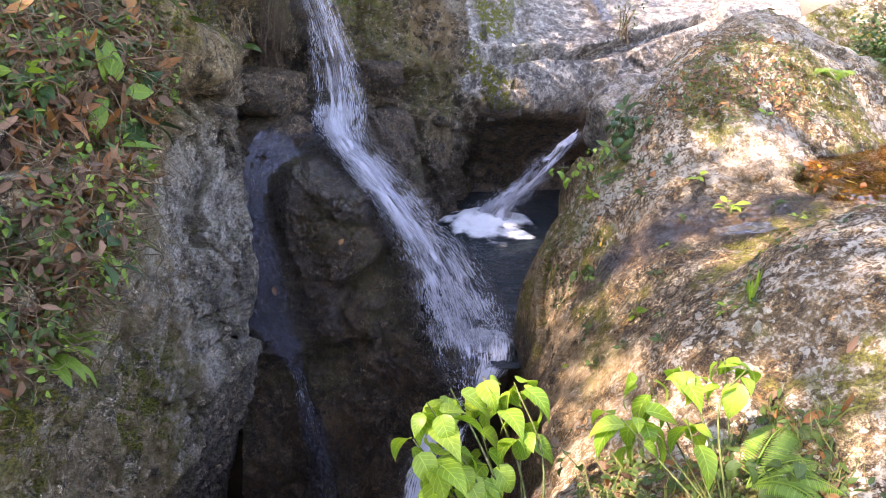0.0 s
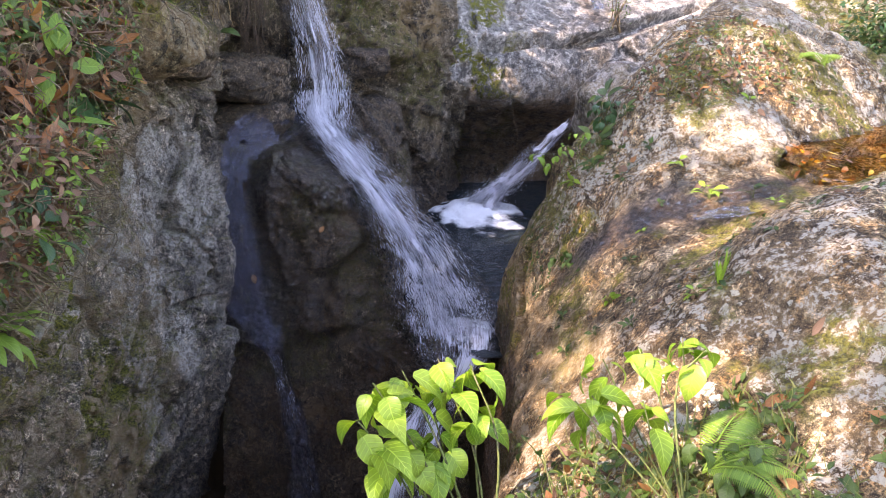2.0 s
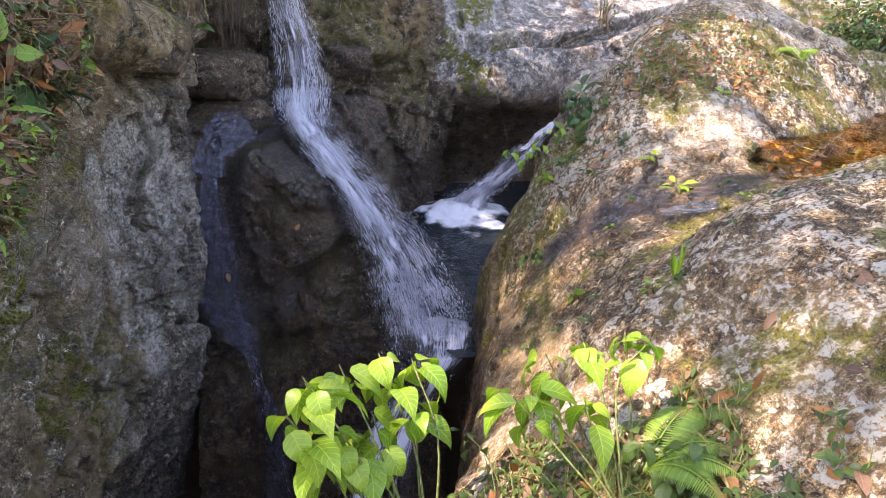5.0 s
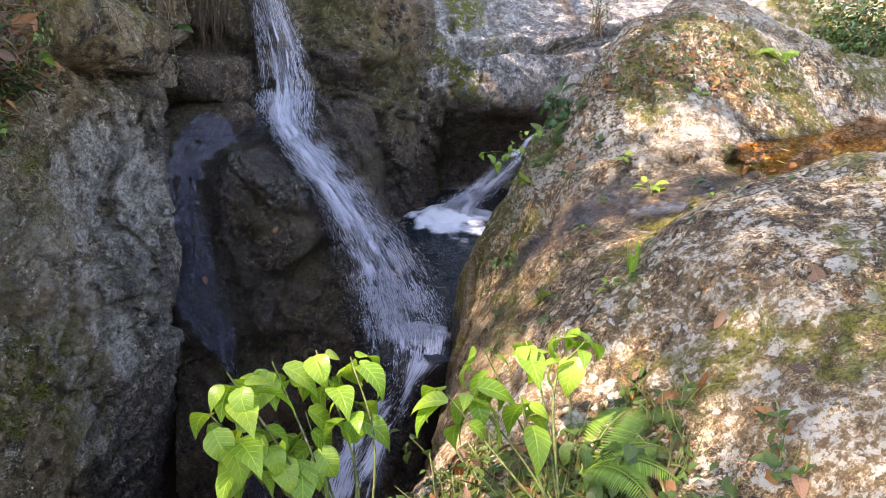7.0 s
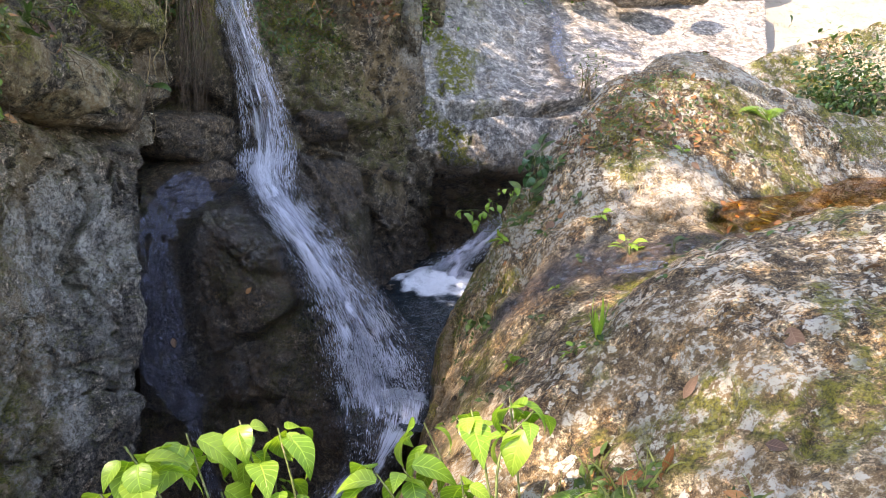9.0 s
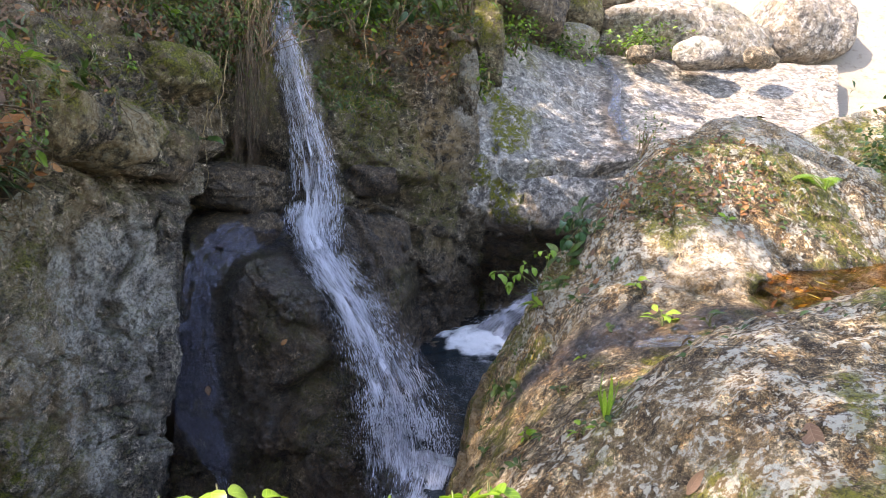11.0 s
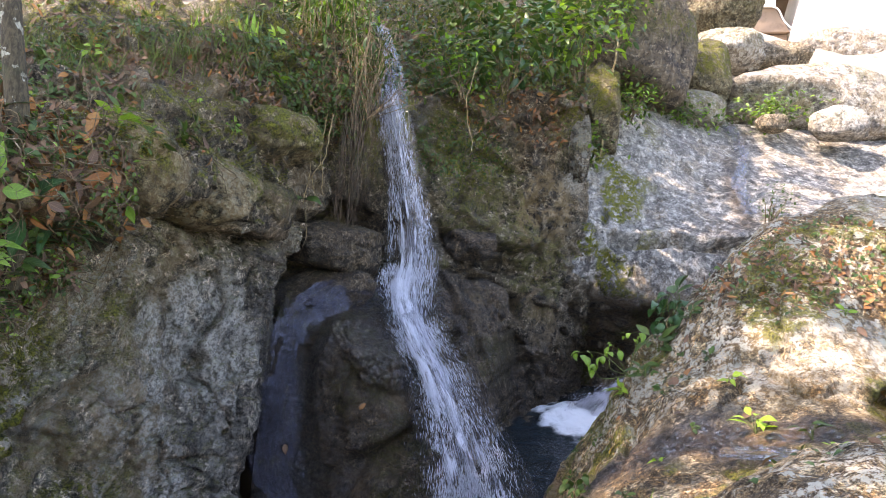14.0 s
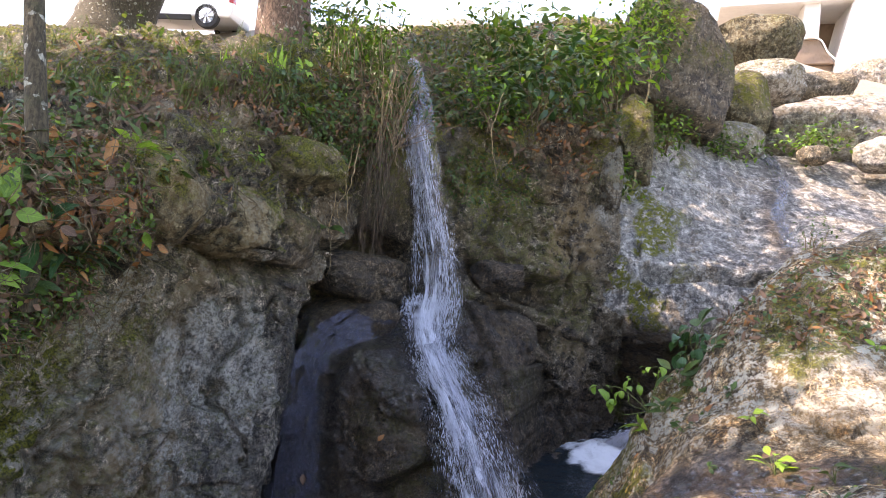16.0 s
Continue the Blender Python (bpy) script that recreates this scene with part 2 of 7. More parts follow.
        rnd = nt.nodes.new("ShaderNodeSeparateColor")
        k.link(vo.outputs["Color"], rnd.inputs[0])
        size = k.math("MULTIPLY", k.ramp(rnd.outputs[0], 0.40, 0.95), edge)
        here = k.ramp(k.math("SUBTRACT", size, vo.outputs["Distance"]), 0.0, 0.02)
        spots = here if spots is None else k.math("MAXIMUM", spots, here)
    crust = k.math("MULTIPLY", k.ramp(k.noise(5, 6, 0.7, v), 0.48, 0.56), k.ramp(k.noise(30, 8, 0.76, v), 0.49, 0.52))
    lich = k.math("MULTIPLY", k.math("MAXIMUM", spots, crust), k.attr("lichen"))
    lich = k.math("MULTIPLY", lich, k.ramp(k.noise(55, 6, 0.75, v), 0.42, 0.50, 0.15, 1.0))
    col = k.mix(lich, col, lichen_colour)
    # moss film
    mn = k.noise(13, 10, 0.76, v)
    moss = k.math("MULTIPLY", k.attr("moss"), k.ramp(mn, 0.46, 0.51))
    mcol = k.mix(k.ramp(k.noise(70, 5, 0.75, v), 0.38, 0.62), (0.03, 0.04, 0.004), (0.30, 0.29, 0.035))
    col = k.mix(moss, col, mcol)
    wet = k.attr("wet")
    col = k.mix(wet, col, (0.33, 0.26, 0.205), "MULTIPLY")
    k.link(col, bsdf.inputs["Base Color"])
    rough = k.ramp(fine, 0.3, 0.7, 0.72, 0.95)
    wetr = k.math("MULTIPLY", wet, k.ramp(mottle, 0.40, 0.6, 0.2, 1.0))
    n = nt.nodes.new("ShaderNodeMix")
    k.link(wetr, n.inputs[0])
    k.link(rough, n.inputs[2])
    n.inputs[3].default_value = 0.34
    k.link(n.outputs[0], bsdf.inputs["Roughness"])
    bsdf.inputs["Specular IOR Level"].default_value = 0.45
    k.link(k.math("MULTIPLY", wet, k.math("MULTIPLY", k.ramp(k.noise(38 * grain, 7, 0.78, v), 0.51, 0.56, 0.02, 1.0), k.math("ADD", k.math("MULTIPLY", k.attr("cool"), 0.55), 0.45))), bsdf.inputs["Coat Weight"])
    bsdf.inputs["Coat Roughness"].default_value = 0.16
    bsdf.inputs["Coat IOR"].default_value = 2.9
    h = k.math("ADD", k.math("MULTIPLY", fine, 0.8), k.math("ADD", k.math("MULTIPLY", mottle, 0.7), k.math("MULTIPLY", speck, 0.35)))
    h = k.math("ADD", h, k.math("MULTIPLY", lich, 0.12))
    h = k.math("ADD", h, k.math("MULTIPLY", moss, k.math("MULTIPLY", k.noise(90, 3, 0.7, v), 0.8)))
    h = k.math("ADD", h, k.math("MULTIPLY", grit, 0.12))
    h = k.math("SUBTRACT", h, k.math("MULTIPLY", hole, 0.35))
    nb = k.bump(h, 1.0, 0.11 * relief)
    nb = k.bump(k.noise(6 * grain, 10, 0.68, v), pits + 0.3, 0.18 * relief, nb)
    k.link(nb, bsdf.inputs["Normal"])
    k.link(k.bump(k.noise(34, 5, 0.6, v), 1.0, 0.035, k.bump(k.noise(6 * grain, 10, 0.68, v), pits, 0.15)), bsdf.inputs["Coat Normal"])
    return m


GREY = rock_material("grey_gorge_rock", (0.16, 0.128, 0.09), (0.315, 0.255, 0.18), (0.50, 0.42, 0.31), (0.48, 0.47, 0.39), 1.0, 0.55)
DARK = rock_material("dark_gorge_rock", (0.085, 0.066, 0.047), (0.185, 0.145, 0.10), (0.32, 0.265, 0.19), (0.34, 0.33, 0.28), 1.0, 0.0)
BROWN = rock_material("brown_boulder_rock", (0.19, 0.12, 0.055), (0.32, 0.215, 0.105), (0.46, 0.37, 0.23), (0.68, 0.66, 0.55), 1.0, 0.0)
OLIVE = rock_material("olive_rim_rock", (0.065, 0.052, 0.028), (0.15, 0.122, 0.066), (0.29, 0.25, 0.155), (0.44, 0.43, 0.31), 1.0, 0.0)
PALE = rock_material("pale_slab_rock", (0.155, 0.14, 0.125), (0.245, 0.226, 0.20), (0.35, 0.325, 0.285), (0.55, 0.54, 0.49), 0.8, 0.0, 0.25, 0.4, 0.55, 0.3)


def water_material(name, body, foam_attr=True, streak=(26.0, 2.2), lo=0.42, hi=0.62, clear=1.0, rough=0.35):
    """Falling water: white streaks along the flow over clear film, by the sheet's own coordinates."""
    m, nt, bsdf = shader(name)
    k = Nodes(nt)
    uv = nt.nodes.new("ShaderNodeUVMap")
    mp = nt.nodes.new("ShaderNodeMapping")
    mp.inputs["Scale"].default_value = (streak[0], streak[1], 1)
    k.link(uv.outputs[0], mp.inputs["Vector"])
    a = k.noise(1.0, 5, 0.65, mp.outputs[0], 0.4)
    mp2 = nt.nodes.new("ShaderNodeMapping")
    mp2.inputs["Scale"].default_value = (streak[0] * 2.6, streak[1] * 5, 1)
    k.link(uv.outputs[0], mp2.inputs["Vector"])
    b = k.noise(1.0, 4, 0.7, mp2.outputs[0], 0.3)
    f = k.math("ADD", k.math("MULTIPLY", a, 0.6), k.math("MULTIPLY", b, 0.4))
    f = k.math("ADD", f, k.math("MULTIPLY", k.math("SUBTRACT", k.attr("foam"), 0.5), 0.55))
    white = k.ramp(f, lo, hi)
    bsdf.inputs["Base Color"].default_value = (*body, 1)
    bsdf.inputs["Roughness"].default_value = rough
    bsdf.inputs["IOR"].default_value = 1.33
    nb = k.bump(f, 0.8, 0.04)
    k.link(nb, bsdf.inputs["Normal"])
    film = nt.nodes.new("ShaderNodeMixShader")
    glossy = k.node("ShaderNodeBsdfGlossy", Roughness=0.12)
    k.link(nb, glossy.inputs["Normal"])
    trans = nt.nodes.new("ShaderNodeBsdfTransparent")
    fres = k.node("ShaderNodeFresnel", IOR=1.33)
    k.link(nb, fres.inputs["Normal"])
    k.link(k.math("MULTIPLY", fres.outputs[0], clear), film.inputs[0])
    k.link(trans.outputs[0], film.inputs[1])
    k.link(glossy.outputs[0], film.inputs[2])
    top = nt.nodes.new("ShaderNodeMixShader")
    k.link(white, top.inputs[0])
    k.link(film.outputs[0], top.inputs[1])
    k.link(bsdf.outputs[0], top.inputs[2])
    k.link(top.outputs[0], nt.nodes["Material Output"].inputs["Surface"])
    return m


FALL = water_material("white_falling_water", (0.70, 0.72, 0.79), lo=0.44, hi=0.64, streak=(120.0, 2.6), clear=1.0)
def film_material(name, tint, strength):
    """A thin sheet of running water: rippled gloss over the rock behind it, torn at its edges."""
    m, nt, bsdf = shader(name)
    k = Nodes(nt)
    uv = nt.nodes.new("ShaderNodeUVMap")
    mp = nt.nodes.new("ShaderNodeMapping")
    mp.inputs["Scale"].default_value = (46.0, 13.0, 1)
    k.link(uv.outputs[0], mp.inputs["Vector"])
    ripple = k.noise(1.0, 6, 0.72, mp.outputs[0])
    nb = k.bump(ripple, 1.0, 0.035)
    gloss = k.node("ShaderNodeBsdfGlossy", Roughness=0.16)
    gloss.inputs["Color"].default_value = (*tint, 1)
    k.link(nb, gloss.inputs["Normal"])
    bsdf.inputs["Base Color"].default_value = (0.016, 0.016, 0.024, 1)
    bsdf.inputs["Roughness"].default_value = 0.2
    k.link(nb, bsdf.inputs["Normal"])
    wet = nt.nodes.new("ShaderNodeMixShader")
    k.link(k.ramp(ripple, 0.45, 0.58, 0.02, strength), wet.inputs[0])
    k.link(bsdf.outputs[0], wet.inputs[1])
    k.link(gloss.outputs[0], wet.inputs[2])
    clear = nt.nodes.new("ShaderNodeBsdfTransparent")
    top = nt.nodes.new("ShaderNodeMixShader")
    k.link(k.ramp(k.math("ADD", k.math("SUBTRACT", ripple, 0.5), k.attr("foam")), 0.32, 0.62, 0.0, 0.72), top.inputs[0])
    k.link(clear.outputs[0], top.inputs[1])
    k.link(wet.outputs[0], top.inputs[2])
    k.link(top.outputs[0], nt.nodes["Material Output"].inputs["Surface"])
    return m


# bluish gloss tints put the reflected sky into the water's colour
FILM = film_material("thin_water_film", (0.74, 0.77, 1.0), 0.32)
RILL = film_material("clear_running_water", (0.9, 0.93, 1.0), 0.9)
MIST = water_material("loose_falling_water", (0.60, 0.62, 0.71), lo=0.46, hi=0.72, streak=(150.0, 4.0), clear=1.0)


def pool_material(name, deep, foam=True):
    m, nt, bsdf = shader(name)
    k = Nodes(nt)
    v = k.place((1, 1, 1))
    col = k.mix(k.noise(1.5, 3, 0.5, v), deep, tuple(c * 1.8 for c in deep))
    f = k.ramp(k.math("ADD", k.math("MULTIPLY", k.noise(7, 6, 0.7, v, 1.2), 0.5), k.math("SUBTRACT", k.attr("foam"), 0.25)), 0.30, 0.75)
    col = k.mix(f, col, (0.80, 0.84, 0.87))
    k.link(col, bsdf.inputs["Base Color"])
    k.link(k.ramp(f, 0, 1, 0.06, 0.55), bsdf.inputs["Roughness"])
    bsdf.inputs["IOR"].default_value = 1.33
    h = k.math("ADD", k.noise(9, 3, 0.5, v, 0.8), k.math("MULTIPLY", k.noise(30, 3, 0.6, v), 0.4))
    k.link(k.bump(h, 0.55, 0.05), bsdf.inputs["Normal"])
    return m


POOL = pool_material("dark_pool_water", (0.012, 0.018, 0.022))


# ---- the gorge ----
LEFT_CLIFF = [
    [(-1.6, 0.7, -0.2), (-1.5, 1.9, -0.1), (-1.5, 2.5, -0.08), (-1.6, 3.1, 0.04), (-1.72, 3.9, 0.18), (-1.76, 4.5, 0.2), (-1.72, 5, 0.22), (-1.7, 5.4, 0.22), (-1.85, 6.2, 0.33)],
    [(-1.6, 0.7, -0.45), (-1.46, 1.9, -0.38), (-1.52, 2.55, -0.36), (-1.67, 3.2, -0.31), (-1.78, 3.95, -0.3), (-1.89, 4.65, -0.3), (-1.76, 5.1, -0.29), (-1.66, 5.35, -0.29), (-2.08, 6.2, -0.33)],
    [(-1.65, 0.7, -0.7), (-1.5, 1.9, -0.62), (-1.6, 2.65, -0.68), (-1.82, 3.4, -0.8), (-1.87, 4, -0.9), (-1.92, 4.5, -1), (-1.66, 5, -0.97), (-1.58, 5.18, -0.98), (-2.1, 6.2, -1.18)],
    [(-1.75, 0.7, -1), (-1.62, 2, -0.95), (-1.78, 2.9, -1.12), (-1.98, 3.6, -1.3), (-1.98, 4.2, -1.42), (-1.76, 4.6, -1.48), (-1.67, 4.98, -1.5), (-1.64, 5.12, -1.56), (-2.25, 6.2, -1.98)],
    [(-1.9, 0.7, -1.4), (-1.8, 1.7, -1.3), (-1.86, 2.3, -1.4), (-1.97, 3, -1.58), (-2, 3.75, -1.82), (-1.85, 4.4, -2.04), (-1.75, 4.8, -2.29), (-1.72, 5, -2.41), (-1.94, 6, -2.93)],
    [(-2.1, 0.7, -2.2), (-2, 1.8, -2), (-2.05, 2.4, -2.1), (-2.1, 3, -2.3), (-2.12, 3.5, -2.5), (-2.15, 4, -2.83), (-2.19, 4.8, -3.41), (-2.17, 5, -3.55), (-2.47, 6, -4.26)],
    [(-2.3, 0.7, -3.4), (-2.2, 1.8, -3.2), (-2.25, 2.4, -3.3), (-2.3, 2.9, -3.4), (-2.35, 3.4, -3.6), (-2.4, 4, -3.89), (-2.55, 4.8, -4.65), (-2.55, 5, -4.84), (-2.87, 6, -5.8)],
]
LEFT_BANK = [
    [(-1.75, 0.7, -0.22), (-1.65, 2, -0.14), (-1.62, 2.6, -0.12), (-1.68, 3.2, 0.02), (-1.79, 4, 0.16), (-1.83, 4.6, 0.18), (-1.78, 5.1, 0.21), (-1.75, 5.6, 0.28), (-1.89, 6.6, 0.48)],
    [(-1.8, 0.7, 0), (-1.6, 2, 0.08), (-1.5, 2.6, 0.13), (-1.5, 3.2, 0.28), (-1.62, 4, 0.45), (-1.68, 4.7, 0.53), (-1.68, 5.2, 0.61), (-1.74, 5.8, 0.8), (-1.84, 6.9, 1.05)],
    [(-1.95, 0.8, 0.25), (-1.8, 2.2, 0.32), (-1.68, 2.9, 0.42), (-1.62, 3.4, 0.58), (-1.74, 4.05, 0.78), (-1.88, 4.9, 0.95), (-1.82, 5.5, 1.09), (-1.71, 6.1, 1.25), (-1.6, 7, 1.49)],
    [(-3, 1.2, 0.55), (-2.96, 2.8, 0.67), (-2.7, 3.6, 0.9), (-2.35, 3.9, 1.02), (-2.08, 4.3, 1.17), (-1.91, 5, 1.34), (-1.81, 5.9, 1.55), (-1.71, 6.5, 1.69), (-1.59, 7.3, 1.85)],
    [(-6, 2.2, 1.4), (-5.82, 4.3, 1.67), (-4.45, 4.8, 1.78), (-3.59, 4.9, 1.77), (-2.69, 4.9, 1.74), (-2.24, 5.4, 1.85), (-2.09, 6.4, 2.15), (-1.93, 7.1, 2.33), (-1.86, 8, 2.49)],
    [(-12, 5, 3.2), (-11.83, 7.5, 3.51), (-8.75, 8, 3.52), (-7.05, 8, 3.4), (-5.53, 8, 3.33), (-4.14, 8, 3.19), (-3.15, 8.2, 3.15), (-2.6, 8.6, 3.21), (-2.43, 9.5, 3.33)],
]
CENTRE_ROCK = [
    [(-2.11, 6.8, -0.25), (-1.81, 7.3, -0.18), (-1.48, 7.6, -0.07), (-1.05, 7.7, -0.09), (-0.68, 7.9, -0.17), (-0.3, 8.3, -0.48)],
    [(-1.94, 6.2, -0.48), (-1.75, 6.4, -0.51), (-1.39, 6.5, -0.47), (-0.96, 6.6, -0.61), (-0.53, 7, -0.73), (-0.18, 7.6, -1.01)],
    [(-1.82, 5.9, -0.81), (-1.67, 6.1, -0.95), (-1.33, 6, -0.79), (-0.85, 5.9, -0.84), (-0.41, 6.4, -1.11), (-0.07, 7, -1.48)],
    [(-1.78, 5.75, -1.3), (-1.63, 5.95, -1.41), (-1.24, 5.9, -1.3), (-0.78, 5.75, -1.28), (-0.41, 5.9, -1.5), (-0.15, 6.4, -1.94)],
    [(-1.82, 5.7, -1.88), (-1.6, 5.85, -2), (-1.25, 5.8, -1.99), (-0.77, 5.6, -1.77), (-0.37, 5.7, -1.93), (-0.06, 5.9, -2.24)],
    [(-1.88, 5.7, -2.55), (-1.52, 5.75, -2.47), (-1.19, 5.7, -2.46), (-0.69, 5.55, -2.36), (-0.3, 5.45, -2.3), (0.31, 5.15, -2.14)],
    [(-1.95, 5.7, -3.26), (-1.46, 5.7, -3.28), (-1.01, 5.6, -3.24), (-0.67, 5.5, -3.08), (-0.25, 5.4, -2.99), (0.35, 5.05, -2.76)],
    [(-2.07, 5.7, -4.52), (-1.44, 5.7, -4.55), (-1.03, 5.6, -4.5), (-0.8, 5.5, -4.43), (-0.29, 5.4, -4.38), (0.33, 5, -4.09)],
]
BACK_WALL = [
    [(-2.14, 6.4, 1.49), (-1.8, 6.7, 1.57), (-1.39, 7.15, 1.65), (-1.27, 8, 1.97), (-0.79, 8.8, 2.18), (-0.16, 9.3, 2.39), (0.49, 9.8, 2.33)],
    [(-2.37, 6.9, 1.1), (-2.07, 7.4, 1.07), (-1.47, 7.5, 1.17), (-1.28, 8.2, 1.3), (-0.78, 9, 1.46), (-0.15, 9.6, 1.58), (0.38, 10.3, 1.73)],
    [(-2.37, 7, 0.5), (-2.06, 7.5, 0.5), (-1.49, 7.7, 0.56), (-1.12, 7.9, 0.6), (-0.65, 8.7, 0.7), (-0.08, 9.5, 0.74), (0.54, 9.9, 0.89)],
    [(-2.21, 6.6, -0.11), (-1.87, 7.2, -0.07), (-1.36, 7.5, -0.02), (-0.9, 7.8, -0.1), (-0.57, 8.6, -0.06), (0.03, 9.2, -0.07), (0.61, 9.7, -0.09)],
    [(-2.17, 6.4, -0.56), (-1.68, 6.9, -0.52), (-1.22, 7.3, -0.43), (-0.69, 7.9, -0.58), (-0.28, 8.8, -0.72), (0.34, 9.2, -0.54), (0.69, 10.2, -0.7)],
    [(-2.17, 6.3, -1.09), (-1.58, 6.8, -1.02), (-1.01, 7.2, -0.93), (-0.41, 7.8, -1.28), (-0.08, 8.7, -1.36), (0.28, 9.4, -1.12), (0.6, 11, -1.42)],
    [(-2.05, 6.3, -2.13), (-1.47, 6.8, -2.16), (-0.66, 7.2, -2.12), (-0.1, 7.8, -2.18), (0.19, 8.6, -2.02), (0.3, 9.5, -1.99), (0.42, 11, -2.27)],
]
SLAB = [
    [(0.33, 10.6, 2.62), (1.24, 12, 2.85), (2.61, 13, 2.86), (3.55, 13.5, 2.84), (4.94, 14, 2.92), (7.3, 14, 2.87)],
    [(0.29, 10.4, 1.74), (1.29, 11, 1.79), (2.42, 11.6, 1.76), (3.32, 12, 1.77), (4.43, 12, 1.56), (6.43, 12, 1.5)],
    [(0.31, 9.9, 0.95), (1.33, 10.2, 0.89), (2.26, 10.3, 0.8), (3.1, 10.6, 1.02), (4.12, 10.8, 1.18), (5.99, 11, 1.23)],
    [(0.29, 9.7, 0.48), (1.22, 9.75, 0.43), (2.03, 9.9, 0.5), (3.04, 10.2, 0.7), (4.02, 10.4, 0.84), (5.81, 10.6, 0.98)],
    [(0.4, 9.65, -0.11), (1.04, 9.65, -0.16), (1.63, 9.75, -0.29), (2.27, 10, -0.23), (3.39, 10.2, -0.13), (5.74, 10.4, 0.1)],
    [(0.38, 10.1, -0.42), (1.05, 10.3, -0.51), (1.71, 10.5, -0.61), (2.36, 10.6, -0.69), (3.51, 10.7, -0.57), (5.92, 10.8, -0.3)],
    [(0.31, 11.5, -1.35), (1.07, 11.5, -1.42), (1.8, 11.5, -1.49), (2.48, 11.5, -1.4), (3.71, 11.5, -1.24), (6.25, 11.5, -0.9)],
    [(0.42, 11.5, -3.05), (1.16, 11.5, -2.92), (1.87, 11.5, -2.8), (2.55, 11.5, -2.68), (3.75, 11.5, -2.47), (6.26, 11.5, -2.03)],
]
FALL_SECTIONS = [
    [(-2.56, 9.2, 3.23), (-2.44, 9.2, 3.26), (-2.26, 9.2, 3.22)],
    [(-2.04, 7.9, 2.12), (-1.82, 7.9, 2.15), (-1.54, 7.9, 2.18)],
    [(-1.51, 7.1, 1.61), (-1.35, 7.05, 1.63), (-1.17, 7.1, 1.61)],
    [(-1.38, 7.05, 1.09), (-1.17, 6.95, 1.08), (-1, 7.1, 1.11)],
    [(-1.33, 7.1, 0.5), (-1.02, 6.95, 0.51), (-0.85, 7.15, 0.53)],
    [(-1.31, 7.1, 0.03), (-0.97, 7, 0.05), (-0.73, 7.3, 0.08)],
    [(-1.25, 7, -0.23), (-0.98, 6.9, -0.29), (-0.71, 7.3, -0.33)],
    [(-1.01, 6.5, -0.59), (-0.72, 6.45, -0.6), (-0.52, 6.8, -0.64)],
    [(-0.67, 6.15, -0.94), (-0.4, 6.15, -0.95), (-0.18, 6.6, -1.03)],
    [(-0.4, 5.75, -1.35), (-0.09, 5.8, -1.37), (0.28, 6.2, -1.49)],
    [(-0.28, 5.55, -1.72), (0.1, 5.6, -1.75), (0.55, 5.9, -1.86)],
    [(-0.19, 5.45, -2.09), (0.23, 5.3, -2.12), (0.7, 5.3, -2.1)],
]
SIDE_FALL = [
    [(2.06, 9.6, -0.53), (2.15, 9.5, -0.57), (2.27, 9.5, -0.64)],
    [(1.61, 9.4, -0.83), (1.78, 9.3, -0.88), (1.93, 9.3, -0.95)],
    [(1.13, 9.2, -1.21), (1.35, 9.1, -1.24), (1.55, 9.1, -1.29)],
    [(0.68, 9.1, -1.44), (0.97, 9, -1.51), (1.26, 9, -1.58)],
    [(0.27, 9, -1.71), (0.7, 8.9, -1.82), (1.17, 8.9, -1.96)],
]
CHANNEL = [
    [(-1.32, 7.1, -0.15), (-1.22, 7, -0.24), (-1.13, 6.9, -0.37)],
    [(-1.61, 6.6, -0.23), (-1.46, 6.5, -0.36), (-1.31, 6.35, -0.49)],
    [(-1.76, 6, -0.41), (-1.64, 6.1, -0.5), (-1.5, 6.05, -0.58)],
    [(-1.76, 5.75, -0.73), (-1.68, 5.92, -0.79), (-1.55, 5.92, -0.82)],
    [(-1.77, 5.62, -1.22), (-1.66, 5.78, -1.29), (-1.49, 5.82, -1.33)],
    [(-1.79, 5.58, -1.73), (-1.6, 5.72, -1.81), (-1.38, 5.72, -1.85)],
    [(-1.61, 5.58, -2.11), (-1.46, 5.63, -2.17), (-1.29, 5.63, -2.15)],
    [(-1.39, 5.6, -2.38), (-1.34, 5.58, -2.39), (-1.29, 5.6, -2.37)],
    [(-1.35, 5.57, -2.63), (-1.29, 5.55, -2.62), (-1.23, 5.56, -2.61)],
    [(-1.34, 5.56, -3.03), (-1.23, 5.53, -3.01), (-1.09, 5.53, -2.99)],
    [(-1.31, 5.53, -3.79), (-1.11, 5.48, -3.77), (-0.92, 5.48, -3.78)],
]
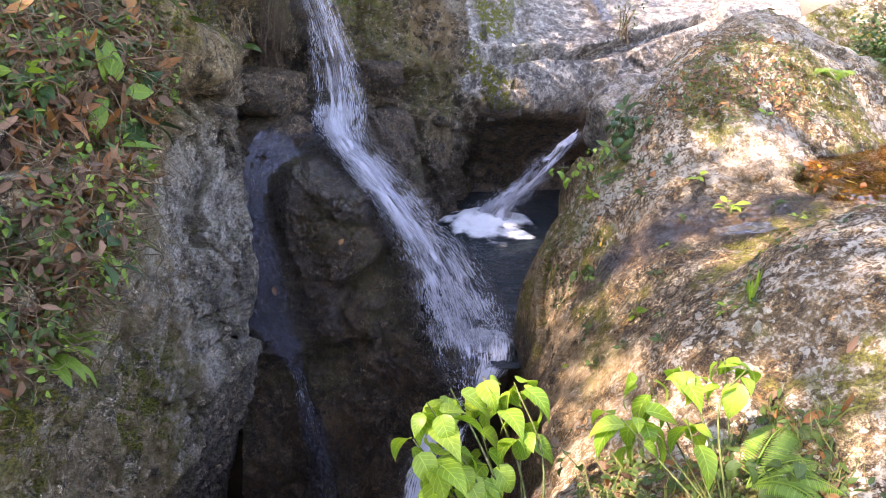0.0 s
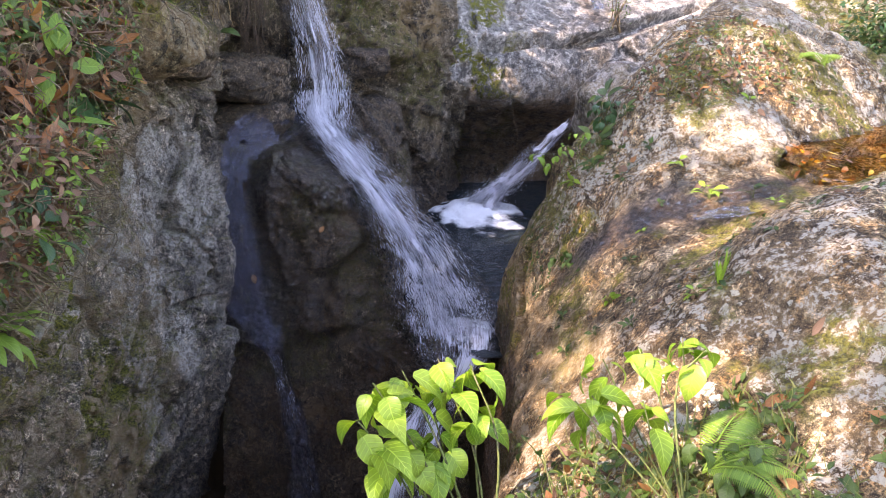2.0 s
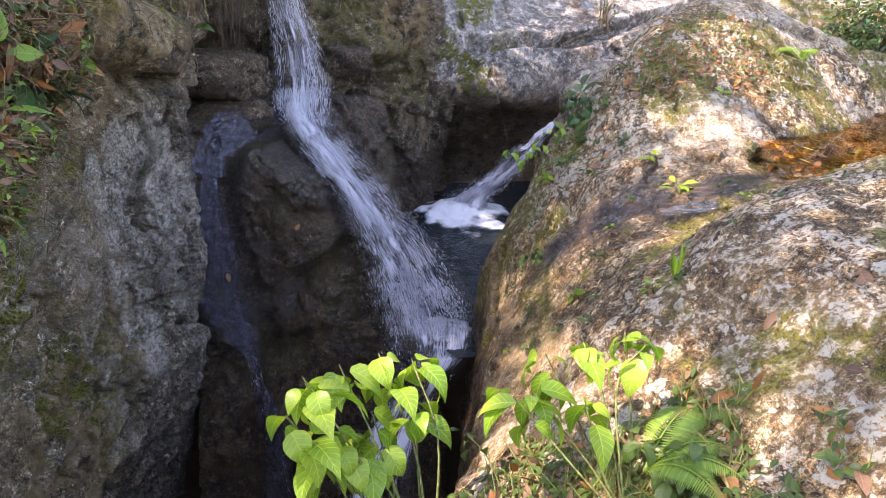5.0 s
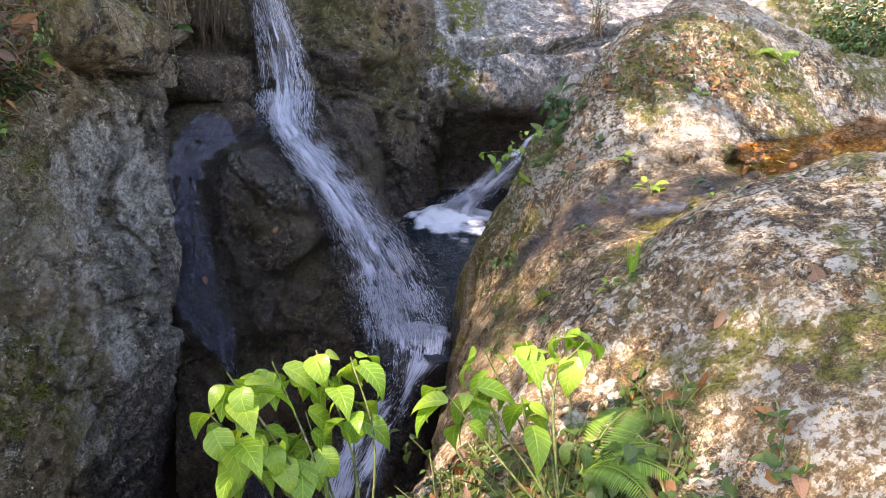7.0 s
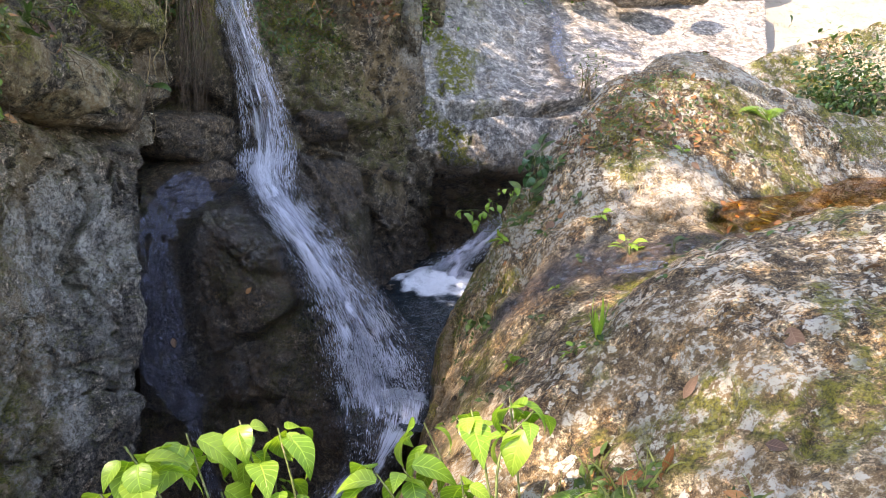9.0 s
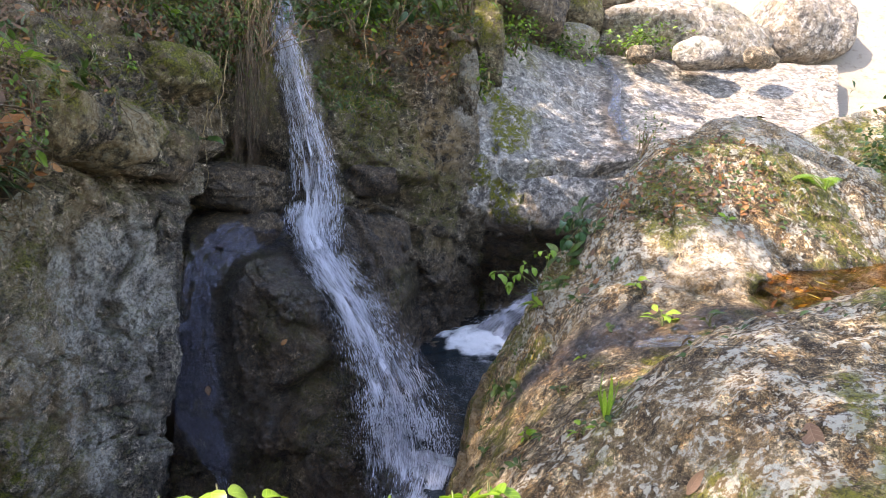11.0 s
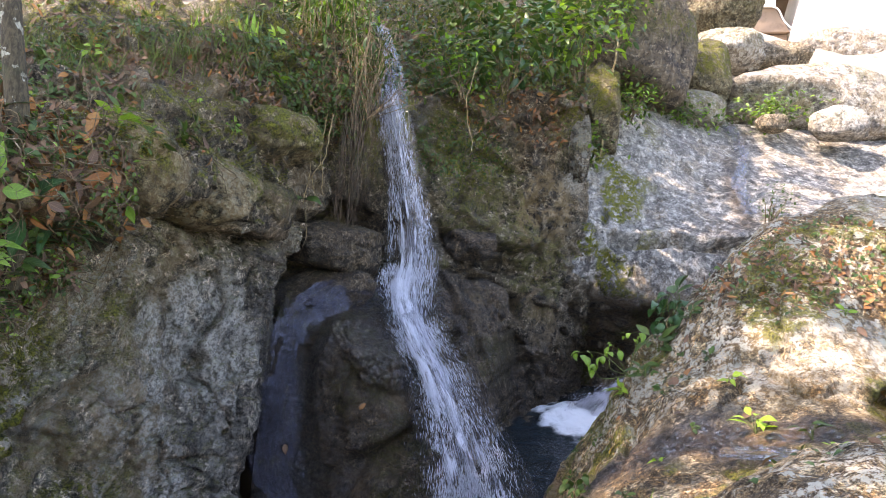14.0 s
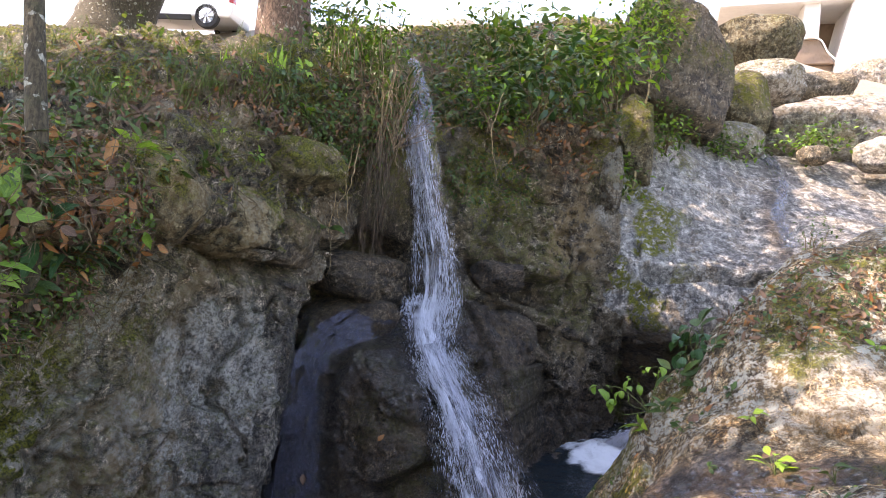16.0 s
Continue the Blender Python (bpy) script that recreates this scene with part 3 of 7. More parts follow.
BACK_TOP = [
    [(-2.32, 6.5, 1.46), (-1.82, 6.75, 1.55), (-1.4, 7.2, 1.64), (-1.29, 8.05, 1.95), (-0.8, 8.85, 2.16), (-0.17, 9.35, 2.37), (0.52, 9.85, 2.31)],
    [(-2.77, 7.2, 1.92), (-2.17, 7.4, 2.01), (-1.76, 8, 2.18), (-1.54, 8.7, 2.45), (-0.97, 9.4, 2.66), (-0.3, 10, 2.87), (0.44, 10.6, 2.91)],
    [(-3.61, 8.5, 2.77), (-2.81, 8.6, 2.79), (-2.19, 9, 2.83), (-1.89, 9.6, 3.18), (-1.21, 10.2, 3.41), (-0.47, 10.8, 3.65), (0.32, 11.5, 3.78)],
    [(-4.58, 10, 3.76), (-3.56, 10, 3.73), (-2.85, 10.5, 3.84), (-2.41, 11, 4.11), (-1.58, 11.5, 4.37), (-0.71, 12, 4.57), (0.2, 12.5, 4.63)],
    [(-6.47, 13, 5.39), (-5.13, 13, 5.33), (-3.93, 13, 5.28), (-3.33, 13.5, 5.51), (-2.13, 13.5, 5.51), (-1.09, 14, 5.73), (0.03, 14, 5.67)],
]
LOWER_FALL = [
    [(-0.24, 5.5, -2.05), (0.23, 5.34, -2.07), (0.76, 5.34, -2.06)],
    [(-0.18, 5.25, -2.2), (0.24, 5.02, -2.16), (0.66, 5, -2.16)],
    [(-0.04, 4.95, -2.33), (0.19, 4.9, -2.34), (0.43, 4.9, -2.32)],
    [(-0.21, 5, -2.61), (0.05, 4.85, -2.56), (0.32, 4.8, -2.52)],
    [(-0.36, 4.8, -2.8), (-0.08, 4.6, -2.72), (0.21, 4.55, -2.68)],
    [(-0.48, 4.6, -3.04), (-0.21, 4.4, -2.97), (0.14, 4.3, -2.92)],
    [(-0.58, 4.4, -3.46), (-0.26, 4.2, -3.37), (0.08, 4.1, -3.31)],
]
CLIFF_CRACKS = [
    [(-1.97, 4.35, -1.58), (-1.81, 4.75, -1.5), (-1.66, 4.95, -1.35)],
    [(-2.1, 3.6, -1.31), (-1.92, 4.2, -1.47), (-1.64, 4.9, -1.53)],
]
OVERHANG = [(-1.7, 3.35, 0.09), (-1.75, 3.8, 0.2), (-1.68, 4.1, 0.25), (-1.73, 4.6, 0.17), (-1.66, 5, 0.12), (-1.61, 5.5, 0.21)]
NOSE_LEDGE = [(-0.98, 5.75, -1.58), (-0.68, 5.7, -1.45), (-0.48, 5.75, -1.37)]
NOSE_STEP = [(-1.09, 5.95, -0.91), (-0.88, 5.9, -1.04), (-0.63, 5.95, -1.03)]
NOSE_FOOT = [(-1.77, 5.7, -2.24), (-1.47, 5.7, -2.42), (-1.14, 5.7, -2.15), (-0.71, 5.6, -2.07)]
BACK_OVER = [(-1.14, 7.8, 0.44), (-0.83, 8.1, 0.45), (-0.53, 8.6, 0.29), (-0.25, 9, 0.27)]
BACK_LOW = [(-0.76, 7.8, -0.21), (-0.43, 8.3, -0.16), (0.08, 9, -0.42)]
LEFT_LOW = [(-2.27, 6.5, -0.2), (-1.83, 6.9, -0.31), (-1.42, 7.1, -0.2)]
LEDGE = [(1, 9.75, 0.45), (1.66, 9.85, 0.6), (2.51, 9.95, 0.53), (3.13, 10.1, 0.69), (3.78, 10.3, 0.93), (4.66, 10.6, 1.27)]
SEAM = [(2.69, 12.9, 2.64), (2.79, 11.8, 1.89), (2.65, 11.2, 1.46), (2.7, 10.35, 0.9)]
FALL_LINE = [s[1] for s in FALL_SECTIONS]
CHANNEL_LINE = [s[1] for s in CHANNEL]
SIDE_LINE = [s[1] for s in SIDE_FALL]
POOL_Z = -2.1
BASIN_Z = -0.50
zeros = lambda p: np.zeros(len(p))


def at_bank(p, n):
    moss = smooth01(n[:, 2], -0.1, 0.4) * smooth01(fbm(p, 0.7, 3, 5), -0.35, 0.05)
    moss = np.clip(moss + 1.2 * smooth01(p[:, 2], 0.9, 1.5) * smooth01(fbm(p, 0.8, 3, 15), -0.4, 0.1), 0, 1)
    return dict(wet=zeros(p), moss=moss, lichen=0.35 * smooth01(p[:, 2], 0.0, 0.4), stain=0.5 * smooth01(fbm(p, 0.7, 3, 3), 0.0, 0.5), bleach_and_sun=zeros(p))


def at_cliff(p, n):
    x, y, z = p.T
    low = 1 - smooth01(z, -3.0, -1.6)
    left = 1 - smooth01(y, 3.7, 4.5)
    wet = 0.12 * low * smooth01(y, 3.8, 4.6) + 0.5 * (1 - smooth01(np.abs(y - 5.5), 0.1, 0.6))
    edge = np.exp(-((y - 2.95) / 0.5) ** 2 - ((z + 0.62) / 0.42) ** 2)
    moss = 0.8 * smooth01(fbm(p, 0.6, 3, 5), 0.0, 0.4) * left + 0.4 * smooth01(n[:, 2], 0.25, 0.6) + 1.4 * edge
    lich = 0.7 * left * smooth01(z, -1.6, -0.5) + 0.15 + 0.4 * smooth01(z, -0.1, 0.2)
    stain = smooth01(fbm(p, 0.9, 3, 9, stretch=(1, 1, 0.35)), 0.05, 0.4) * (1 - smooth01(y, 3.9, 5.0))
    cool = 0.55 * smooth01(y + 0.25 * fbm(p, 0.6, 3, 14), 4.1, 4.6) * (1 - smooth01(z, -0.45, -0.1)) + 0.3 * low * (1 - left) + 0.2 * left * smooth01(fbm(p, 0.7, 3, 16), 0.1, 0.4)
    drips = ((4.68, -0.34, -1.05, 0.21, 2.2), (4.95, -0.2, -0.9, 0.15, 1.3), (4.35, -0.5, -1.9, 0.18, 1.0), (4.8, -1.0, -1.9, 0.14, 0.5), (4.05, -0.9, -2.4, 0.16, 0.6))
    bleach_and_sun = 0.5 * np.exp(-((y - 3.2) / 0.7) ** 2 - ((z + 0.95) / 0.45) ** 2) + sum(a * near_line(p * np.array([0, 1, 1]), [(0, y0, z0), (0, y0 + 0.05, (z0 + z1) / 2), (0, y0 + 0.12, z1)], w) for y0, z0, z1, w, a in drips)
    stain = np.clip(1.0 * stain + 0.6 * left + 0.3 * smooth01(z, -0.4, 0.1), 0, 1)
    return dict(wet=np.clip(wet, 0, 1), moss=np.clip(moss, 0, 1), lichen=np.clip(lich, 0, 1), stain=stain, bleach_and_sun=np.clip(bleach_and_sun, 0, 1), cool=np.clip(cool, 0, 1))


def at_centre(p, n):
    return dict(wet=np.clip(0.8 + 0.3 * fbm(p, 0.4, 3, 2), 0.4, 1), moss=0.5 * smooth01(fbm(p, 0.5, 3, 8), 0.05, 0.4), lichen=zeros(p) + 0.03, stain=np.clip(0.45 + 0.5 * fbm(p, 0.5, 2, 4), 0, 1), bleach_and_sun=zeros(p), cool=np.clip(sum(np.exp(-np.sum(((p - np.array(c)) / r) ** 2, 1)) for c, r in (((-0.77, 5.95, -0.84), 0.28), ((-1.05, 5.75, -1.95), 0.25), ((-1.2, 6.4, -0.5), 0.35))) + near_line(p, FALL_LINE, 0.45) + near_line(p, CHANNEL_LINE[:7], 0.5), 0, 1))


def at_back(p, n):
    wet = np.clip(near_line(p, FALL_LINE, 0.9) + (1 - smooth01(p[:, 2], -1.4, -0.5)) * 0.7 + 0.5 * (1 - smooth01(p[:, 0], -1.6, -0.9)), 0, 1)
    green = np.exp(-((p[:, 0] + 0.95) / 0.35) ** 2 - ((p[:, 2] - 1.55) / 0.5) ** 2)
    moss = np.clip(green * 1.3 + 0.5 * smooth01(fbm(p, 0.7, 3, 5), 0.2, 0.5), 0, 1)
    rust = np.exp(-((p[:, 0] - 0.05) / 0.22) ** 2 - ((p[:, 2] - 0.85) / 0.35) ** 2)
    return dict(wet=wet, moss=moss, lichen=0.35 * smooth01(p[:, 0], 0.0, 0.5), stain=np.clip(rust * 3.0 + 0.3, 0, 1), bleach_and_sun=np.exp(-((p[:, 0] - 0.36) / 0.12) ** 2) * smooth01(p[:, 2], 1.0, 1.3), cool=np.clip(0.4 * smooth01(fbm(p, 0.6, 3, 14), 0.0, 0.3) * (1 - smooth01(p[:, 0], -0.6, -0.2)) + near_line(p, FALL_LINE, 0.7), 0, 1))


def at_slab(p, n):
    drip = near_line(p, [(2.55, 11.9, 1.9), (2.6, 11.3, 1.5), (2.68, 10.3, 0.9)], 0.2)
    low = 1 - smooth01(p[:, 2], -0.5, 0.2)
    return dict(wet=np.clip(low * 0.8 + 0.7 * drip, 0, 1), moss=np.clip(1.2 * smooth01(fbm(p, 0.5, 3, 5), -0.1, 0.25) * (1 - smooth01(p[:, 0], 1.0, 1.7)), 0, 1), lichen=0.45 * (1 - smooth01(p[:, 0], 1.7, 2.4)), stain=0.8 * low, bleach_and_sun=0.14 * smooth01(p[:, 2], 0.4, 1.0))


def at_boulder(p, n):
    x, y, z = p.T
    far = smooth01(y, 3.9, 4.5)
    near = 1 - smooth01(y, 2.3, 3.2)
    wet = np.clip((1 - smooth01(z, -2.0, -1.6)) + near_line(p, [(2.3, 3.75, -0.6), (2.0, 3.7, -0.65), (1.6, 3.75, -0.78), (1.2, 3.95, -1.0)], 0.22) * 0.8, 0, 1)
    moss = np.clip(0.85 * smooth01(fbm(p, 0.5, 4, 5), 0.12, 0.42) + 0.8 * (1 - smooth01(np.abs(x - 0.85 - 0.12 * (y - 3.6)), 0.05, 0.22)) * smooth01(fbm(p, 0.4, 3, 6), -0.2, 0.3) * smooth01(y, 2.8, 3.4), 0, 1)
    # pale rock under a sun gap, some of the sun's glare put into its colour
    bleach_and_sun = 0.66 * (1 - smooth01(np.hypot((x - 2.2) / 0.36, (y - 4.26) / 0.27) + 0.35 * fbm(p, 0.25, 4, 4), 0.75, 1.05)) + 0.5 * smooth01(x, 2.3, 2.7) * smooth01(y, 4.7, 5.0) * smooth01(fbm(p, 0.4, 3, 8), -0.3, 0.1)
    lich = np.clip(0.85 * near + 0.95 * far * smooth01(z, -1.3, -0.9) + 0.25, 0, 1)
    stain = np.clip(0.55 * smooth01(fbm(p, 0.7, 3, 11), -0.1, 0.4) + 0.8 * (1 - smooth01(x, 0.7, 1.1)) * (1 - smooth01(z, -1.4, -0.9)), 0, 1)
    wet = np.maximum(wet, 0.55 * smooth01(x, 2.3, 2.42) * smooth01(y, 3.4, 3.5) * (1 - smooth01(z - BASIN_Z - 0.146 * (y - 3.8), 0.0, 0.03)))
    seep = near_line(p, [(1.85, 3.6, -0.64), (1.5, 3.85, -0.76), (1.25, 3.95, -0.95), (1.02, 4.1, -1.15)], 0.34) * smooth01(fbm(p, 0.3, 3, 33), -0.5, 0.1)
    return dict(wet=np.clip(wet + 0.45 * seep, 0, 1), moss=moss * (1 - 0.7 * seep), lichen=lich * (1 - 0.8 * seep), stain=stain, bleach_and_sun=np.clip(bleach_and_sun, 0, 1), cool=seep)


def warped(p, amount, scale, seed):
    return p + amount * np.stack([fbm(p, scale, 3, seed + j) for j in range(3)], 1)


def relief_cliff(p):
    y, z = p[:, 1], p[:, 2]
    w = warped(p, 0.16, 0.4, 4)
    a, ca = facets(w, 0.55, 11, (1, 1, 0.6))
    b, cb = facets(warped(p, 0.05, 0.15, 9), 0.17, 14, (1, 1, 0.8))
    upper = smooth01(z, -0.35, 0.1)
    left = 1 - smooth01(y + 0.3 * z, 3.4, 4.2)
    bed = steps(p, (0, -0.62, 0.78), 0.27, 5, 0.45, 0.7)
    fine = steps(p, (0, -0.70, 0.71), 0.07, 6, 0.6, 0.4)
    r = 0.06 * fbm(p, 0.8, 4, 1) + (0.07 + 0.03 * upper) * a + (0.022 + 0.02 * upper) * b + 0.016 * fbm(p, 0.07, 4, 5)
    r = r + (0.03 + 0.10 * left) * bed + (0.008 + 0.02 * left) * fine + 0.10 * upper * fbm(p, 0.35, 3, 77) + 0.04 * upper * ridged(p, 0.2, 3, 79)
    r = r + ledge(p, OVERHANG, 1, 0.20, 0.26, 0.2, 3) * (1 + 0.6 * fbm(p, 0.3, 2, 88))
    r = r - (0.02 + 0.07 * left) * crevices(p, (0, -0.62, 0.78), 0.27, 5, 0.45, 0.7) - (0.004 + 0.022 * left) * crevices(p, (0, -0.70, 0.71), 0.07, 6, 0.6, 0.4, 0.16)
    return r - 0.045 * ca - 0.02 * cb - 0.05 * sum(near_line(p, c, 0.05) for c in CLIFF_CRACKS)


def relief_bank(p):
    a, ca = facets(warped(p, 0.1, 0.3, 2), 0.4, 24)
    return 0.10 * fbm(p, 0.6, 4, 21) + 0.09 * a + 0.05 * steps(p, (0.1, 0.2, 1), 0.2, 27, 0.6, 0.5) + 0.03 * fbm(p, 0.12, 4, 25)


def relief_centre(p):
    a, ca = facets(warped(p, 0.12, 0.4, 4), 0.7, 52, (1, 1, 0.8), 0.03)
    b, cb = facets(warped(p, 0.05, 0.2, 6), 0.22, 37)
    groove = near_line(p, CHANNEL_LINE[0:7], 0.36)
    r = 0.03 * fbm(p, 0.6, 3, 31) + (0.09 * a + 0.028 * b + 0.025 * steps(p, (0.35, 0, 0.9), 0.16, 33, 0.5, 0.5)) * (1 - 0.8 * groove) + 0.016 * fbm(p, 0.07, 4, 35) * (1 - 0.5 * groove) - (0.03 * ca + 0.014 * cb) * (1 - groove)
    for line, depth, height in ((NOSE_LEDGE, 0.20, 0.42), (NOSE_STEP, 0.09, 0.25), (NOSE_FOOT, 0.12, 0.3)):
        r = r + ledge(p, line, 0, depth, height, 0.12, 5) * (1 - groove)
    return r - 0.08 * groove


def relief_back(p):
    a, ca = facets(warped(p, 0.22, 0.5, 4), 0.8, 42, (1, 1, 1.2), 0.03)
    b, cb = facets(warped(p, 0.06, 0.2, 7), 0.22, 48, (1, 1, 1.3))
    r = 0.10 * fbm(p, 0.8, 4, 41) + 0.13 * a + 0.05 * b + 0.06 * steps(p, (0.2, 0, 1), 0.33, 43, 0.6, 0.7) + 0.02 * fbm(p, 0.09, 4, 45) + 0.03 * ridged(p, 0.16, 3, 46) - 0.05 * ca - 0.02 * cb
    return r + ledge(p, BACK_OVER, 0, 0.34, 0.5, 0.2, 7) + ledge(p, BACK_LOW, 0, 0.2, 0.35, 0.2, 8) + ledge(p, LEFT_LOW, 0, 0.22, 0.3, 0.1, 9)


def relief_slab(p):
    a, ca = facets(p, 1.6, 57)
    low = 1 - smooth01(p[:, 0], 0.8, 1.6)
    r = 0.05 * fbm(p, 1.2, 3, 51) + 0.012 * fbm(p, 0.12, 4, 55) + 0.05 * a + low * 0.07 * facets(p, 0.3, 59)[0]
    return r - 0.28 * near_line(p, LEDGE, 0.17) - 0.03 * near_line(p, SEAM, 0.08)


def relief_boulder(p):
    a, ca = facets(p + 0.1 * fbm(p, 0.3, 2, 4)[:, None], 0.55, 67, (1, 1, 1), 0.04)
    b, cb = facets(p, 0.13, 68)
    far = smooth01(p[:, 1], 3.2, 4.2)
    return 0.035 * fbm(p, 0.55, 4, 61) + (0.015 + 0.035 * far) * a + 0.007 * b + 0.010 * fbm(p, 0.06, 4, 65) - 0.012 * ca


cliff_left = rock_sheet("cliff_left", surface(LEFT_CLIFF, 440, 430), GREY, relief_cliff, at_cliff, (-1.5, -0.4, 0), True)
tagged(cliff_left, "grey streaked rock cliff of the gorge, mossy near its rim", "cliff", kind="structure")
bank_left = rock_sheet("bank_left", surface(LEFT_BANK, 240, 220), DARK, relief_bank, at_bank, (-1.4, 0.8, -0.6))
tagged(bank_left, "mossy rocky bank above the cliff with litter and roots", "bank", kind="structure")
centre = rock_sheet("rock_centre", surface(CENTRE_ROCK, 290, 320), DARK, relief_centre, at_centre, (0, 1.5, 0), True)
tagged(centre, "dark wet rounded rock under the chute of the waterfall", "rock", kind="structure")
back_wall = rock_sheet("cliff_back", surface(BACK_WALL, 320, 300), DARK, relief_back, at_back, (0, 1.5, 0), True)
tagged(back_wall, "dark mossy rock wall behind the waterfall", "cliff", kind="structure")
slab = rock_sheet("rock_slab", surface(SLAB, 240, 220), PALE, relief_slab, at_slab, (0, 1.2, -0.6), True)
back_top = rock_sheet("bank_back", surface(BACK_TOP, 160, 120), DARK, relief_bank, at_bank, (0, 0.3, -1.0))
tagged(back_top, "earthy bank with litter above the rock wall", "bank", kind="structure")
tagged(slab, "large smooth grey rock slab with a dripping seam", "rock slab", kind="structure")


def section(y, *xz):
    return [(x, y, z) for x, z in xz]


BOULDER = [
    section(0.3, (-1.5, -3.4), (-0.5, -2.1), (0.1, -1.7), (0.8, -1.5), (1.5, -1.25), (2.5, -0.7), (5.5, 0.3)),
    section(1.0, (-0.9, -3.2), (-0.1, -1.95), (0.35, -1.62), (0.9, -1.35), (1.4, -1.12), (2.2, -0.65), (5.5, 0.2)),
    section(1.5, (-0.6, -3.2), (0.0, -1.85), (0.45, -1.5), (0.9, -1.27), (1.37, -1.04), (1.8, -0.75), (2.6, -0.5), (5.5, 0.1)),
    section(2.0, (-0.35, -3.2), (0.15, -1.8), (0.55, -1.45), (1.0, -1.17), (1.26, -0.97), (1.5, -0.78), (1.75, -0.63), (2.6, -0.42), (5.5, 0.0)),
    section(2.45, (-0.1, -3.2), (0.3, -1.85), (0.65, -1.5), (0.95, -1.1), (1.2, -0.83), (1.53, -0.63), (2.0, -0.45), (2.4, -0.34), (2.8, -0.26), (3.6, -0.1), (5.5, 0.15)),
    section(2.8, (0.05, -3.3), (0.38, -1.9), (0.68, -1.5), (1.0, -1.14), (1.28, -0.87), (1.48, -0.72), (1.75, -0.55), (2.1, -0.42), (2.5, -0.32), (3.0, -0.23), (3.8, -0.08), (5.5, 0.15)),
    section(3.15, (0.18, -3.4), (0.44, -1.95), (0.71, -1.5), (1.0, -1.17), (1.33, -0.9), (1.58, -0.75), (1.85, -0.68), (2.2, -0.56), (2.6, -0.46), (3.2, -0.33), (4.2, -0.12), (5.5, 0.1)),
    section(3.45, (0.27, -3.4), (0.5, -1.97), (0.75, -1.48), (1.03, -1.14), (1.35, -0.88), (1.63, -0.71), (1.95, -0.68), (2.2, -0.62), (2.45, -0.5), (2.7, -0.5), (3.3, -0.46), (4.3, -0.2), (5.5, 0.0)),
    section(3.8, (0.35, -3.4), (0.55, -2.0), (0.79, -1.46), (1.05, -1.12), (1.33, -0.88), (1.6, -0.69), (1.88, -0.63), (2.18, -0.63), (2.38, -0.53), (2.6, -0.68), (2.9, -0.76), (3.5, -0.76), (4.4, -0.6), (5.5, -0.1)),
    section(4.1, (0.4, -3.4), (0.6, -1.95), (0.82, -1.44), (1.08, -1.07), (1.33, -0.8), (1.6, -0.58), (1.85, -0.5), (2.15, -0.46), (2.42, -0.46), (2.6, -0.64), (3.2, -0.74), (3.9, -0.7), (4.6, -0.45), (5.5, -0.05)),
    section(4.35, (0.46, -3.4), (0.62, -1.9), (0.86, -1.38), (1.12, -1.0), (1.34, -0.74), (1.58, -0.48), (1.9, -0.33), (2.2, -0.26), (2.42, -0.25), (2.58, -0.34), (2.7, -0.5), (3.2, -0.66), (4.2, -0.62), (4.9, -0.3), (5.5, 0.1)),
    section(4.6, (0.52, -3.4), (0.72, -1.8), (0.96, -1.12), (1.12, -0.9), (1.42, -0.55), (1.69, -0.26), (2.0, -0.08), (2.3, -0.03), (2.6, -0.18), (3.05, -0.32), (3.35, -0.5), (4.0, -0.6), (4.6, -0.45), (5.5, 0.2)),
    section(4.95, (0.5, -3.4), (0.68, -1.8), (0.97, -1.0), (1.36, -0.45), (1.75, 0.1), (2.1, 0.34), (2.45, 0.38), (2.8, 0.2), (3.2, -0.02), (3.6, -0.3), (4.1, -0.45), (4.7, -0.25), (5.5, 0.3)),
    section(5.5, (0.53, -3.4), (0.72, -1.8), (1.12, -0.95), (1.56, -0.2), (2.1, 0.42), (2.7, 0.62), (3.1, 0.5), (3.5, 0.32), (3.9, 0.15), (4.4, 0.12), (4.9, 0.3), (5.5, 0.8)),
    section(6.0, (0.85, -3.4), (1.05, -1.9), (1.48, -0.95), (1.86, -0.25), (2.4, 0.35), (3.0, 0.7), (3.4, 0.5), (3.7, 0.0), (4.2, -0.1), (4.8, 0.5), (5.5, 1.0)),
    section(6.6, (1.4, -3.4), (1.6, -1.9), (1.9, -1.0), (2.3, -0.3), (2.9, 0.3), (3.6, 0.7), (4.2, 0.9), (5.5, 1.2)),
]
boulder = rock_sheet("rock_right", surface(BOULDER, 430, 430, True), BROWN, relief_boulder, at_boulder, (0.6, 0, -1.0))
tagged(boulder, "huge brown boulder with pale lichen crusts and moss", "boulder", kind="structure")


def ground_height(x, y):
    left = np.interp(y, [-60, -2, 2, 5, 8, 13, 17, 25, 300], [-9.1, -0.6, -0.6, 0.9, 2.7, 5.0, 7.2, 8.0, 48.2])
    mid = np.interp(y, [-60, -6, -2, 0, 9, 11.5, 12.5, 14, 16.5, 18, 25, 300], [-9.3, -1.4, -2.4, -4.8, -4.6, -3.5, 0.5, 2.2, 5.0, 6.4, 7.6, 47.8])
    right = np.interp(y, [-60, -3, 0, 4, 6, 10, 12, 14, 17, 25, 300], [-9.3, -1.0, -1.4, -1.0, 0.0, 0.2, 1.2, 2.2, 5.4, 7.6, 47.8])
    a = smooth01(x, -4.2, -2.6)
    b = smooth01(x, 3.0, 5.2)
    h = left * (1 - a) + mid * a
    return h * (1 - b) + right * b


